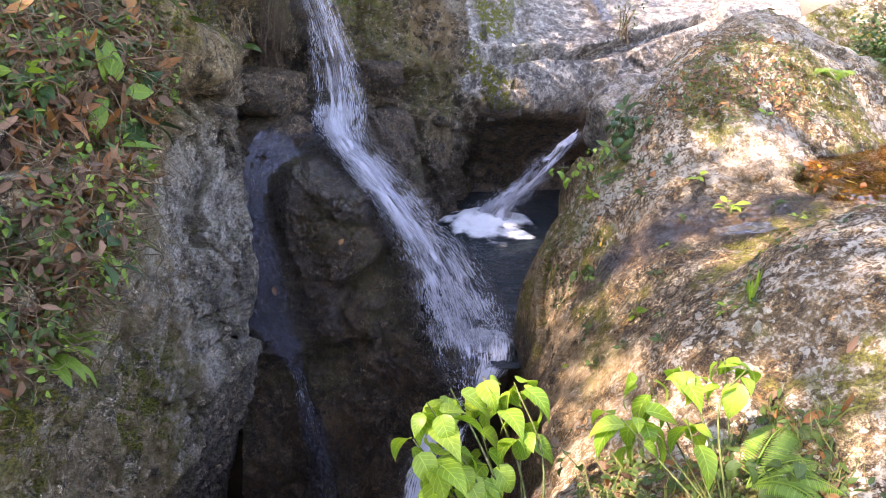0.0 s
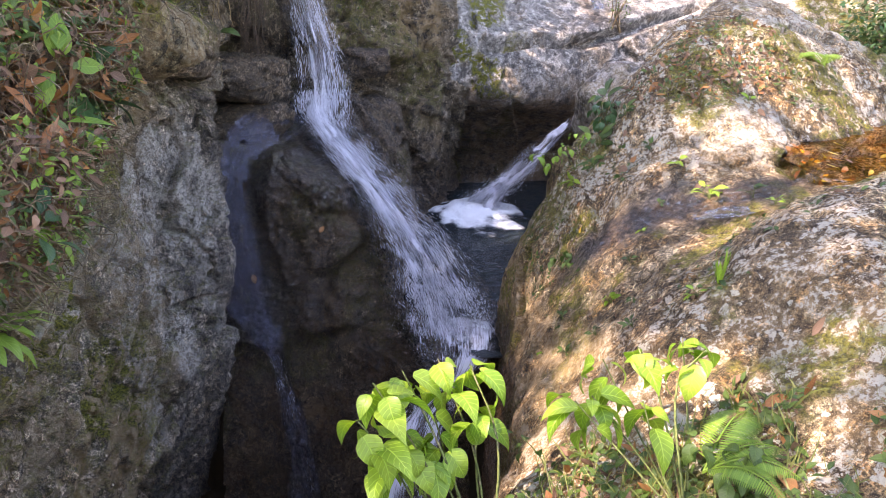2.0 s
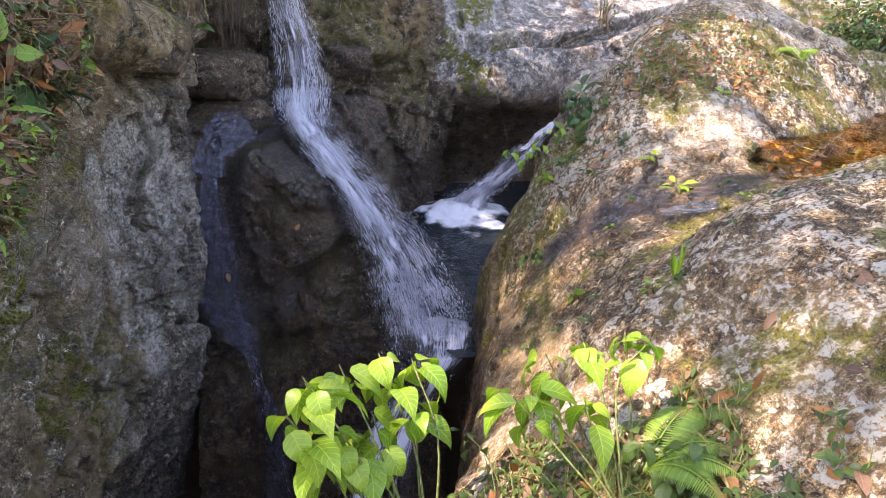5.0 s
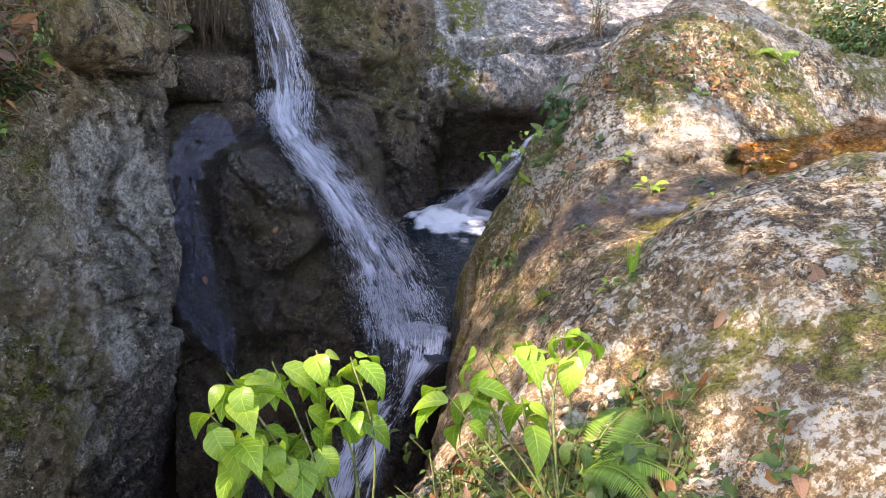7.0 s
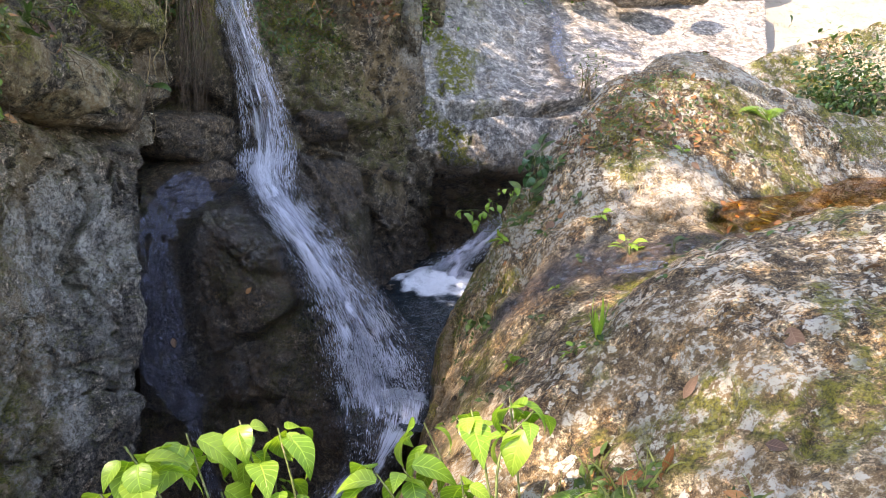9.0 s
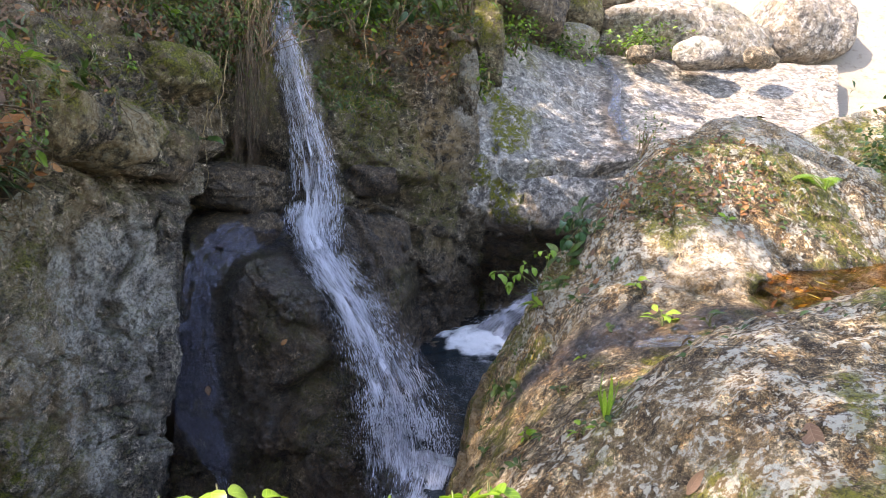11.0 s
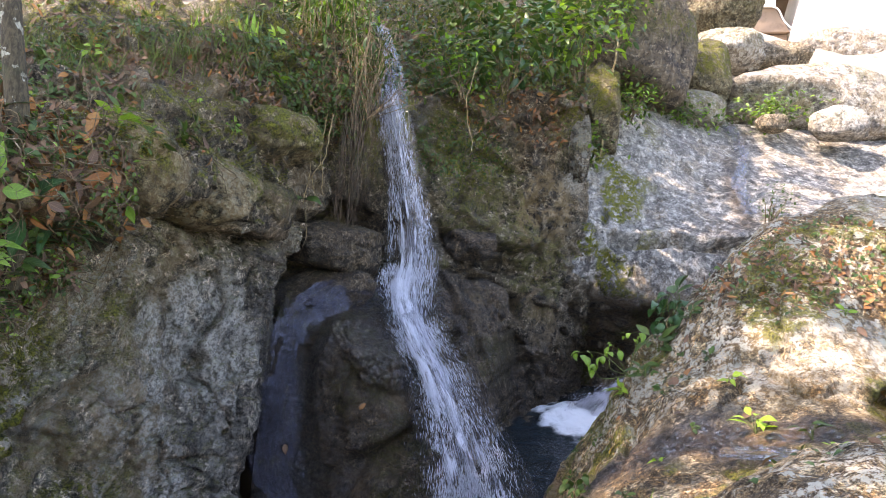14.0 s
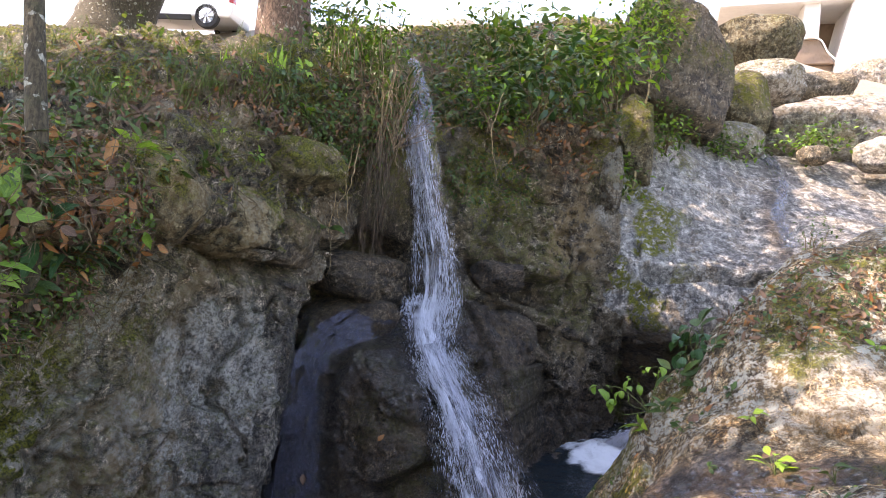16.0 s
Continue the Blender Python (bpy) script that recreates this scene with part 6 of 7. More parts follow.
P, N = sample("rock_right", 560, rng, keep=pile)
litter("leaf_litter", P, N, (0.02, 0.065), [LITTER, LITTER, LITTER, LITTER, ORANGE], "drift of dead brown leaves on the boulder", 1)
P, N = sample("rock_right", 330, rng, keep=pile)
b = Batch()
b.leaves(P + N * 0.02, tangent(N, rng) + N * 0.8, N, rng.uniform(0.015, 0.045, len(P)), rng.uniform(0.01, 0.024, len(P)), 0.6, shape="ovate", stations=4)
tagged(new("ground_ivy", b.mesh("ground_ivy", [GREEN])), "low green creepers growing through dead leaves", "creeper", kind="stuff")


def near_foot(p, n):
    return (np.hypot((p[:, 0] - 0.72) / 0.55, (p[:, 1] - 1.55) / 0.6) + 0.35 * fbm(p, 0.3, 2, 9) < 1)


P, N = sample("rock_right", 330, rng, keep=near_foot)
litter("leaf_litter", P, N, (0.04, 0.11), [LITTER, LITTER, ORANGE], "dead brown leaves round the roots of the saplings", 2)
P, N = sample("rock_right", 900, rng, keep=near_foot)
b = Batch()
b.leaves(P, tangent(N, rng) * 0.6 + np.array([0, 0, 1.0]), tangent(N, rng), rng.uniform(0.05, 0.16, len(P)), rng.uniform(0.005, 0.011, len(P)), rng.uniform(0.3, 1.6, len(P)), shape="grass", stations=5)
b.leaves(P + N * 0.02, tangent(N, rng) + N * 0.6, N, rng.uniform(0.03, 0.06, len(P)), rng.uniform(0.015, 0.03, len(P)), 0.5, slot=1, shape="ovate", stations=4)
tagged(new("grass", b.mesh("grass", [PALEGRASS, GREEN])), "pale grass and weeds round the foot of the saplings", "grass", kind="stuff")

P, N = sample("rock_right", 70, rng, keep=lambda p, n: (n[:, 2] > 0.4) & (p[:, 2] > -1.4))
litter("fallen_leaf", P, N, (0.05, 0.1), [LITTER, ORANGE, LITTER], "scattered dead leaves on the boulder", 3, "leaf")
# weeds in the cracks
P, N = sample("rock_right", 500, rng, keep=lambda p, n: (fbm(p, 0.45, 3, 5) > 0.32) & (p[:, 1] > 2.4) & (p[:, 1] < 5.2) & (p[:, 2] > -1.6) & ~((p[:, 0] > 2.1) & (p[:, 1] < 4.6) & (p[:, 1] > 3.2)))
b = Batch()
b.leaves(P, tangent(N, rng) + N * 0.8, N, rng.uniform(0.02, 0.05, len(P)), rng.uniform(0.012, 0.024, len(P)), 0.7, shape="ovate", stations=4)
tagged(new("weeds", b.mesh("weeds", [GREEN])), "tiny weeds in the seams of the boulder", "weed", kind="stuff")

bl = rng.uniform(0, 1, (60, 2))
P = np.stack([2.4 + 1.4 * bl[:, 0] ** 2.2, 3.6 + 0.75 * bl[:, 1], np.where(rng.uniform(size=60) < 0.3, BASIN_Z + 0.004, BASIN_Z - 0.06) + 0.11 * (bl[:, 1] - 0.27)], 1)
litter("floating_leaf", P, np.tile([0, 0, 1.0], (60, 1)), (0.045, 0.10), [YELLOW, YELLOW, ORANGE], "yellow leaves floating in the amber pool", 4, "leaf")


def single_leaf(place, normal, length, material, label, seed):
    r = np.random.default_rng(seed)
    n = unit(np.array(normal, float))
    d = tangent(n[None], r)[0]
    b = Batch()
    b.leaves([np.zeros(3)], [d], [n], length, length * 0.55, 0.5, shape="ovate", stations=6)
    ob = new("fallen_leaf", b.mesh("fallen_leaf", [material]))
    ob.location = Vector(place) + Vector(n) * 0.012
    return tagged(ob, label, "leaf")


single_leaf((-0.9, 5.72, -1.24), (0, -1, 0.4), 0.075, ORANGE, "single orange leaf stuck on the wet rock", 1)
single_leaf((-1.5, 5.62, -1.58), (0.2, -1, 0.4), 0.09, LITTER, "brown leaf stuck in the water channel", 2)
for i, (x, y, l) in enumerate(((1.52, 4.49, 0.1), (1.76, 4.77, 0.1), (2.47, 4.68, 0.13), (1.13, 4.38, 0.07), (1.17, 2.02, 0.09), (1.73, 1.99, 0.1), (1.45, 4.55, 0.12))):
    p, n = on_boulder(x, y)
    single_leaf(p, n, l, (ORANGE, ORANGE, ORANGE, YELLOW, LITTER, LITTER, LITTER)[i], "fallen leaf lying on the boulder", 20 + i)

# ---- bank above the cliff ----
B = np.random.default_rng(21)
on_bank = lambda p, n: (p[:, 0] > -5) & (p[:, 1] < 7.5)
P, N = sample("bank_left", 3600, B, v=(0.25, 0.9), keep=lambda p, n: on_bank(p, n) & (fbm(p, 0.8, 3, 5) < 0.15))
litter("leaf_litter", P, N, (0.03, 0.09), [LITTER, LITTER, LITTER, LITTER, LITTER, ORANGE], "thick brown leaf litter on the bank", 5)
b = Batch()
P, N = sample("bank_left", 600, B, v=(0.2, 0.85), keep=on_bank)
for i in range(len(P)):
    d = tangent(N[i][None], B)[0]
    L = B.uniform(0.08, 0.3)
    e = P[i] + d * L + np.array([0, 0, -0.25 * L]) + N[i] * 0.03
    b.add(*tube_arrays([P[i], (P[i] + e) / 2 + N[i] * B.uniform(0.02, 0.10), e], 0.004, 0.0015, 4, 7, 0.05, i))
tagged(new("twigs", b.mesh("twigs", [TWIG])), "tangle of dry twigs and roots on the bank", "twigs", kind="stuff")
b = Batch()
P, N = sample("bank_left", 9000, B, v=(0.2, 0.95), keep=lambda p, n: on_bank(p, n) & (n[:, 2] > 0.1) & (fbm(p, 0.5, 3, 44) > 0.12))
b.leaves(P, tangent(N, B) + N * 0.9, N, B.uniform(0.012, 0.03, len(P)), B.uniform(0.008, 0.016, len(P)), B.uniform(0, 1, len(P)), shape="ovate", stations=3)
tagged(new("moss", b.mesh("moss", [MOSS])), "cushions of olive moss on the bank", "moss", kind="stuff")
b = Batch()
P, N = sample("bank_left", 3200, B, v=(0.3, 0.85), keep=lambda p, n: on_bank(p, n) & (fbm(p, 0.7, 3, 15) > -0.1))
b.leaves(P + N * 0.03, tangent(N, B) + N * B.uniform(0, 1, (len(P), 1)), N + np.array([0, 0, 0.6]), B.uniform(0.03, 0.08, len(P)), B.uniform(0.015, 0.04, len(P)), B.uniform(0, 1, len(P)), shape="ovate", stations=4)
tagged(new("undergrowth", b.mesh("undergrowth", [GREEN])), "low green undergrowth covering the bank", "undergrowth", kind="stuff")
b = Batch()
P, N = sample("bank_left", 3000, B, v=(0.6, 1.0), keep=lambda p, n: (p[:, 0] > -9) & (fbm(p, 0.9, 2, 17) > -0.05))
b.leaves(P, tangent(N, B) * 0.5 + np.array([0, 0, 1.0]), tangent(N, B), B.uniform(0.06, 0.25, len(P)), B.uniform(0.006, 0.014, len(P)), B.uniform(0.3, 1.5, len(P)), shape="grass", stations=4)
tagged(new("grass", b.mesh("grass", [GRASS])), "tufts of sunlit grass along the top of the bank", "grass", kind="stuff")
P, N = sample("bank_left", 46, B, v=(0.3, 0.8), keep=lambda p, n: on_bank(p, n) & (p[:, 0] > -3.4))
for i in range(len(P)):
    s = B.uniform(0.07, 0.15)
    sprig(P[i], unit(N[i] + np.array([0.2, -0.2, 1.0])), s, int(B.integers(6, 12)), GREEN if i % 3 else BRIGHT, "green leafy plant rooted on the bank", 200 + i, "ovate" if i % 2 else "lance", "plant")

for i, (x, y, z, L, c) in enumerate(((-1.58, 3.12, 0.02, 0.32, 9), (-1.5, 2.3, -0.42, 0.34, 9), (-1.5, 1.95, -0.72, 0.26, 8))):
    t = new("fern")
    t.location = (x, y, z)
    tagged(t, "glossy strap-leaved fern hanging from the cliff rim", "fern")
    for j in range(c):
        a = -0.4 + B.uniform(-1.6, 1.6)
        b = Batch()
        b.leaves([(0, 0, 0)], [(math.cos(a), math.sin(a), B.uniform(-0.1, 0.9))], [(0, 0, 1)], L * B.uniform(0.7, 1.1), 0.055, B.uniform(0.8, 1.6), shape="strap", stations=10, fold=0.2, wave=0.25)
        part("frond", b.mesh("frond", [(DEEP, FERN, FERN)[i]]), t)


def aloe_like(place, L, count, label, seed):
    r = np.random.default_rng(seed)
    t = new("strap_plant")
    t.location = place
    tagged(t, label, "plant")
    for j in range(count):
        a = r.uniform(0, 6.28)
        b = Batch()
        b.leaves([(0, 0, 0)], [(0.35 * math.cos(a), 0.35 * math.sin(a), 1)], [(math.cos(a), math.sin(a), 0.2)], L * r.uniform(0.6, 1.1), L * 0.1, r.uniform(0.0, 0.6), shape="strap", stations=7)
        part("blade", b.mesh("blade", [BRIGHT]), t)
    return t


aloe_like(tuple(on_boulder(1.27, 2.47)[0]), 0.17, 7, "yellow-green strap-leaved plant on the boulder", 5)
aloe_like((-2.1, 5.55, 1.6), 0.5, 12, "upright bright strap-leaved plant below the tree", 3)
aloe_like((-2.3, 5.1, 1.6), 0.25, 7, "small strap-leaved plant on the moss", 4)

# ---- greenery hanging over the near end of the cliff ----
V = np.random.default_rng(51)
hang = lambda p, n: (p[:, 1] < 4.0) & (p[:, 1] > 0.8) & (p[:, 2] > np.interp(p[:, 1], [1.0, 2.1, 2.5, 3.0, 3.3, 3.5, 4.0], [-0.7, -0.66, -0.55, -0.38, -0.18, 0.06, 0.3]) + 0.08 * fbm(p, 0.3, 2, 3))
P, N = sample("cliff_left", 4200, V, u=(0, 0.55), v=(0, 0.75), keep=hang)
litter("leaf_litter", P, N * 0.5 + np.array([0, 0, 0.7]), (0.03, 0.09), [LITTER, LITTER, LITTER, LITTER, ORANGE], "brown leaf litter caught on the cliff edge", 7)
b = Batch()
P, N = sample("cliff_left", 800, V, u=(0, 0.5), v=(0, 0.75), keep=hang)
for i in range(len(P)):
    d = tangent(N[i][None], V)[0]
    L = V.uniform(0.06, 0.26)
    e = P[i] + d * L + N[i] * V.uniform(0.0, 0.10) + np.array([0, 0, -0.1 * L])
    b.add(*tube_arrays([P[i], (P[i] + e) / 2 + N[i] * V.uniform(0.02, 0.14), e], 0.0028, 0.001, 4, 7, 0.05, i))
tagged(new("twigs", b.mesh("twigs", [TWIG])), "tangle of twigs and roots over the cliff edge", "twigs", kind="stuff")
b = Batch()
P, N = sample("cliff_left", 2200, V, u=(0, 0.55), v=(0, 0.75), keep=lambda p, n: hang(p, n) & (fbm(p, 0.3, 3, 19) > -0.25))
b.leaves(P + N * V.uniform(0.01, 0.10, (len(P), 1)), tangent(N, V) + N * V.uniform(0, 1, (len(P), 1)), N + np.array([0, 0, 0.9]), V.uniform(0.02, 0.055, len(P)), V.uniform(0.01, 0.03, len(P)), V.uniform(0, 1, len(P)), shape="ovate", stations=4)
P, N = sample("cliff_left", 700, V, u=(0, 0.55), v=(0, 0.75), keep=hang)
b.leaves(P + N * V.uniform(0.05, 0.13, (len(P), 1)), tangent(N, V) + N * V.uniform(0, 1, (len(P), 1)), N + np.array([0, 0, 0.9]), V.uniform(0.02, 0.05, len(P)), V.uniform(0.01, 0.026, len(P)), V.uniform(0, 1, len(P)), slot=1, shape="ovate", stations=4)
P, N = sample("cliff_left", 450, V, u=(0, 0.55), v=(0, 0.75), keep=hang)
b.leaves(P + N * V.uniform(0.04, 0.12, (len(P), 1)), tangent(N, V) + N * V.uniform(-0.3, 0.6, (len(P), 1)), N + np.array([0, 0, 0.6]), V.uniform(0.03, 0.08, len(P)), V.uniform(0.012, 0.035, len(P)), V.uniform(-0.5, 1, len(P)), slot=2, shape="ovate", stations=4)
tagged(new("undergrowth", b.mesh("undergrowth", [GREEN, FERN, LITTER])), "low green undergrowth hanging over the cliff edge", "undergrowth", kind="stuff")
P, N = sample("cliff_left", 42, V, u=(0, 0.5), v=(0, 0.7), keep=hang)
for i in range(len(P)):
    sprig(P[i], unit(N[i] * 0.8 + np.array([0, 0, 0.8])), V.uniform(0.07, 0.13) * (1.7 if i % 3 == 0 else 1.0), int(V.integers(4, 9)), (GREEN, DEEP, GREEN, FERN, GREEN)[i % 5], "leafy plant growing out of the cliff edge", 300 + i, "ovate" if i % 2 else "lance", "plant")

# ---- greenery along the rim ----
rim = lambda p, n: (p[:, 1] < 3.7) & (p[:, 1] > 0.9) & (p[:, 0] > -3.5)
P, N = sample("bank_left", 2600, V, u=(0, 0.5), v=(0, 0.45), keep=rim)
litter("leaf_litter", P, N, (0.03, 0.09), [LITTER, LITTER, LITTER, ORANGE], "brown leaf litter along the rim of the cliff", 17)
P, N = sample("bank_left", 260, V, u=(0, 0.55), v=(0, 0.5), keep=rim)
litter("leaf_litter", P + N * 0.03, N, (0.07, 0.15), [LITTER, ORANGE], "large curled dead leaves caught along the rim", 18)
b = Batch()
P, N = sample("bank_left", 500, V, u=(0, 0.5), v=(0, 0.45), keep=rim)
for i in range(len(P)):
    d = tangent(N[i][None], V)[0]
    L = V.uniform(0.06, 0.3)
    e = P[i] + d * L + N[i] * V.uniform(0.0, 0.10)
    b.add(*tube_arrays([P[i], (P[i] + e) / 2 + N[i] * V.uniform(0.02, 0.12), e], 0.003, 0.001, 4, 7, 0.05, i))
tagged(new("twigs", b.mesh("twigs", [TWIG])), "dry twigs tangled along the rim of the cliff", "twigs", kind="stuff")
b = Batch()
P, N = sample("bank_left", 1200, V, u=(0, 0.5), v=(0, 0.45), keep=lambda p, n: rim(p, n) & (fbm(p, 0.3, 3, 19) > -0.2))
pale = V.uniform(size=len(P)) < 0.25
for slot_, k_ in ((0, ~pale), (1, pale)):
    b.leaves(P[k_] + N[k_] * V.uniform(0.01, 0.12, (k_.sum(), 1)), tangent(N[k_], V) + N[k_] * V.uniform(0, 1, (k_.sum(), 1)), N[k_] + np.array([0, 0, 0.9]), V.uniform(0.02, 0.055, k_.sum()), V.uniform(0.01, 0.03, k_.sum()), V.uniform(0, 1, k_.sum()), slot=slot_, shape="ovate", stations=4)
tagged(new("undergrowth", b.mesh("undergrowth", [GREEN, FERN])), "small-leaved undergrowth along the rim of the cliff", "undergrowth", kind="stuff")
P, N = sample("bank_left", 28, V, u=(0, 0.5), v=(0, 0.45), keep=rim)
for i in range(len(P)):
    sprig(P[i], unit(N[i] * 0.8 + np.array([0, 0, 0.8])), V.uniform(0.07, 0.13) * (1.7 if i % 3 == 0 else 1.0), int(V.integers(4, 9)), (GREEN, DEEP, GREEN, FERN)[i % 4], "leafy plant on the rim of the cliff", 500 + i, "ovate" if i % 2 else "lance", "plant")

# ---- bank above the rock wall ----
P, N = sample("bank_back", 1100, V, keep=lambda p, n: p[:, 1] < 12.5)
litter("leaf_litter", P, N, (0.05, 0.13), [LITTER, LITTER, ORANGE], "brown leaf litter above the rock wall", 8)
b = Batch()
P, N = sample("bank_back", 3000, V, keep=lambda p, n: fbm(p, 0.8, 2, 19) > -0.3)
b.leaves(P + N * V.uniform(0.01, 0.15, (len(P), 1)), tangent(N, V) + N * V.uniform(0, 1, (len(P), 1)), N + np.array([0, 0, 0.9]), V.uniform(0.05, 0.13, len(P)), V.uniform(0.02, 0.06, len(P)), V.uniform(0, 1, len(P)), shape="ovate", stations=4)
tagged(new("undergrowth", b.mesh("undergrowth", [GREEN])), "green undergrowth above the rock wall", "undergrowth", kind="stuff")

# ---- stems, roots and bushes at the head of the fall ----
H = np.random.default_rng(31)
reeds = new("reed_clump")
reeds.location = (-1.75, 6.6, 1.5)
tagged(reeds, "dense clump of tan reedy stems beside the waterfall head", "reeds")
b = Batch()
lf = Batch()
o = np.array(reeds.location)
for i in range(100):
    p0 = np.array([H.uniform(-2.3, -1.4), H.uniform(6.4, 7.1), H.uniform(1.25, 1.6)])
    L = H.uniform(0.5, 1.45)
    e = p0 + np.array([H.normal() * 0.18, H.normal() * 0.12, L])
    v, f = tube_arrays([p0 - o, (p0 + e) / 2 + H.normal(size=3) * 0.04 - o, e - o], 0.006, 0.003, 4, 7)
    part("stem", mesh_from("stem", v, f.tolist(), [TWIG]), reeds)
    for s in H.uniform(0.3, 1.05, 11):
        p = p0 + (e - p0) * s - o
        lf.leaves([p], [H.normal(size=3) * np.array([1, 1, 0.5])], [(0, 0, 1)], H.uniform(0.08, 0.18), H.uniform(0.012, 0.04), H.uniform(0.3, 1.2), shape="lance", stations=4)
tagged(part("foliage", lf.mesh("foliage", [GREEN]), reeds), kind="stuff")

for i in range(60):
    p0 = np.array([H.uniform(-2.2, -1.35), H.uniform(6.4, 6.9), H.uniform(1.3, 1.9)])
    a = H.uniform(-1, 1)
    q = [p0 - o, p0 + np.array([0.15 * a, -0.05, 0.25]) - o, p0 + np.array([0.4 * a, -0.12, H.uniform(-0.1, 0.3)]) - o, p0 + np.array([0.5 * a + H.normal() * 0.1, -0.15, H.uniform(-0.6, 0.1)]) - o]
    v, f = tube_arrays(q, 0.004, 0.0015, 4, 14, 0.05, i)
    part("stem", mesh_from("stem", v, f.tolist(), [TWIG]), reeds)
roots = new("hanging_roots")
roots.location = (-1.5, 6.45, 1.4)
tagged(roots, "curtain of thin dark roots hanging beside the waterfall", "roots")
o = np.array(roots.location)
b = Batch()
for i in range(60):
    c_ = H.uniform() < 0.6
    p0 = np.array([H.normal(-1.52, 0.05) if c_ else H.uniform(-2.0, -1.42), H.uniform(6.4, 6.8), H.uniform(1.1, 1.5)])
    L = H.uniform(0.5, 1.45) if c_ else H.uniform(0.3, 0.9)
    e = p0 + np.array([H.normal() * 0.08, H.normal() * 0.03, -L])
    v, f = tube_arrays([p0 - o, (p0 * 0.5 + e * 0.5) + H.normal(size=3) * 0.025 - o, e - o], H.uniform(0.0015, 0.006), 0.0012, 4, 14, 0.07, i)
    part("root", mesh_from("root", v, f.tolist(), [ROOT]), roots)
b = Batch()
for i, (x, L) in enumerate(((-1.78, 1.25), (-1.72, 0.95), (-1.66, 0.8))):
    b.add(*tube_arrays([np.array([x + 0.05, 6.3, 1.35]) - o, np.array([x + 0.02, 6.25, 1.0]) - o, np.array([x - 0.03, 6.25, 1.35 - L * 0.7]) - o, np.array([x, 6.25, 1.35 - L]) - o], 0.007, 0.003, 5, 16, 0.05, i))
part("pale_vine", b.mesh("pale_vine", [STRAW]), roots, "pale thin vine")

branch = new("dead_branch")
branch.location = (-1.35, 6.5, 1.35)
tagged(branch, "bare tan branches arching over the waterfall head", "branch")
o = np.array(branch.location)
for i, e in enumerate(((0.05, 6.9, 2.05), (-0.15, 6.7, 2.3), (-0.6, 6.6, 1.7), (-0.05, 7.2, 1.82), (-0.9, 6.6, 2.35), (-1.5, 6.5, 2.4), (-1.75, 6.4, 2.2), (-1.2, 6.6, 2.5), (-0.75, 6.3, 1.5))):
    e = np.array(e)
    v, f = tube_arrays([np.zeros(3), (e - o) * 0.5 + np.array([0, 0, 0.12]), e - o], 0.0042, 0.0015, 5, 20, 0.07, i)
    part("twig", mesh_from("twig", v, f.tolist(), [TWIG]), branch)
v, f = tube_arrays([np.array([-0.35, 6.75, 1.98]) - o, np.array([-0.42, 6.72, 1.6]) - o, np.array([-0.36, 6.72, 1.1]) - o], 0.005, 0.003, 5, 12, 0.05, 3)
part("twig", mesh_from("twig", v, f.tolist(), [STRAW]), branch)


def bush(centre, size, count, leaf, mats, label, seed, shape="ovate", stems=9, category="bush"):
    r = np.random.default_rng(seed)
    t = new("bush")
    c, s = np.array(centre, float), np.array(size, float)
    t.location = centre
    tagged(t, label, category, group="bushes round the falls")
    b = Batch()
    foot = np.array([0, 0, -s[2]])
    ends = r.normal(size=(stems, 3)) * s * 0.45
    for e in ends:
        v, f = tube_arrays([foot + r.normal(size=3) * 0.05, e * 0.5 + foot * 0.4, e], 0.012, 0.003, 5, 9, 0.05, seed)
        part("stem", mesh_from("stem", v, f.tolist(), [TWIG]), t)
    lf = Batch()
    cl = np.vstack([ends, r.normal(size=(count // 14, 3)) * s * 0.42])
    pick = cl[r.integers(0, len(cl), count)]
    pos = pick + r.normal(size=(count, 3)) * 0.12
    d = unit(pos) * 0.6 + r.normal(size=(count, 3)) * np.array([1, 1, 0.5])
    for sidx in range(len(mats)):
        k_ = np.arange(count) % len(mats) == sidx
        lf.leaves(pos[k_], d[k_], r.normal(size=(k_.sum(), 3)) * 0.4 + np.array([0, -0.2, 1]), r.uniform(0.7, 1.2, k_.sum()) * leaf, r.uniform(0.7, 1.1, k_.sum()) * leaf * 0.5, r.uniform(0.1, 1.1, k_.sum()), slot=sidx, shape=shape, stations=5)
    part("foliage", lf.mesh("foliage", mats), t)
    return t


bush((-0.45, 8.9, 3.0), (0.75, 0.6, 0.7), 420, 0.17, [GREEN, DEEP, GREEN], "large-leaved green bush above the rock wall", 41)
bush((0.35, 9.6, 3.35), (0.7, 0.6, 0.75), 420, 0.15, [GREEN, GREEN, BRIGHT], "bright leafy bush above the rock wall", 42)
bush((-0.95, 8.4, 2.45), (0.45, 0.4, 0.35), 380, 0.09, [GREEN, GREEN, BRIGHT], "small leafy bush at the stream edge", 43)
bush((-2.2, 7.2, 2.6), (0.55, 0.5, 0.7), 700, 0.10, [GREEN, GREEN, BRIGHT], "leafy shrub among the reeds", 44)
bush((-2.45, 6.3, 1.7), (0.4, 0.35, 0.35), 420, 0.07, [DEEP, GREEN], "dark leafy shrub on the bank", 45)
bush((-1.15, 9.3, 3.55), (0.6, 0.4, 0.5), 500, 0.10, [GREEN, GREEN, GRASS], "leafy thicket on the bank above the fall", 54)
bush((-2.7, 7.6, 3.1), (0.45, 0.4, 0.5), 520, 0.09, [GREEN, DEEP, GRASS], "leafy thicket beside the tree", 55)
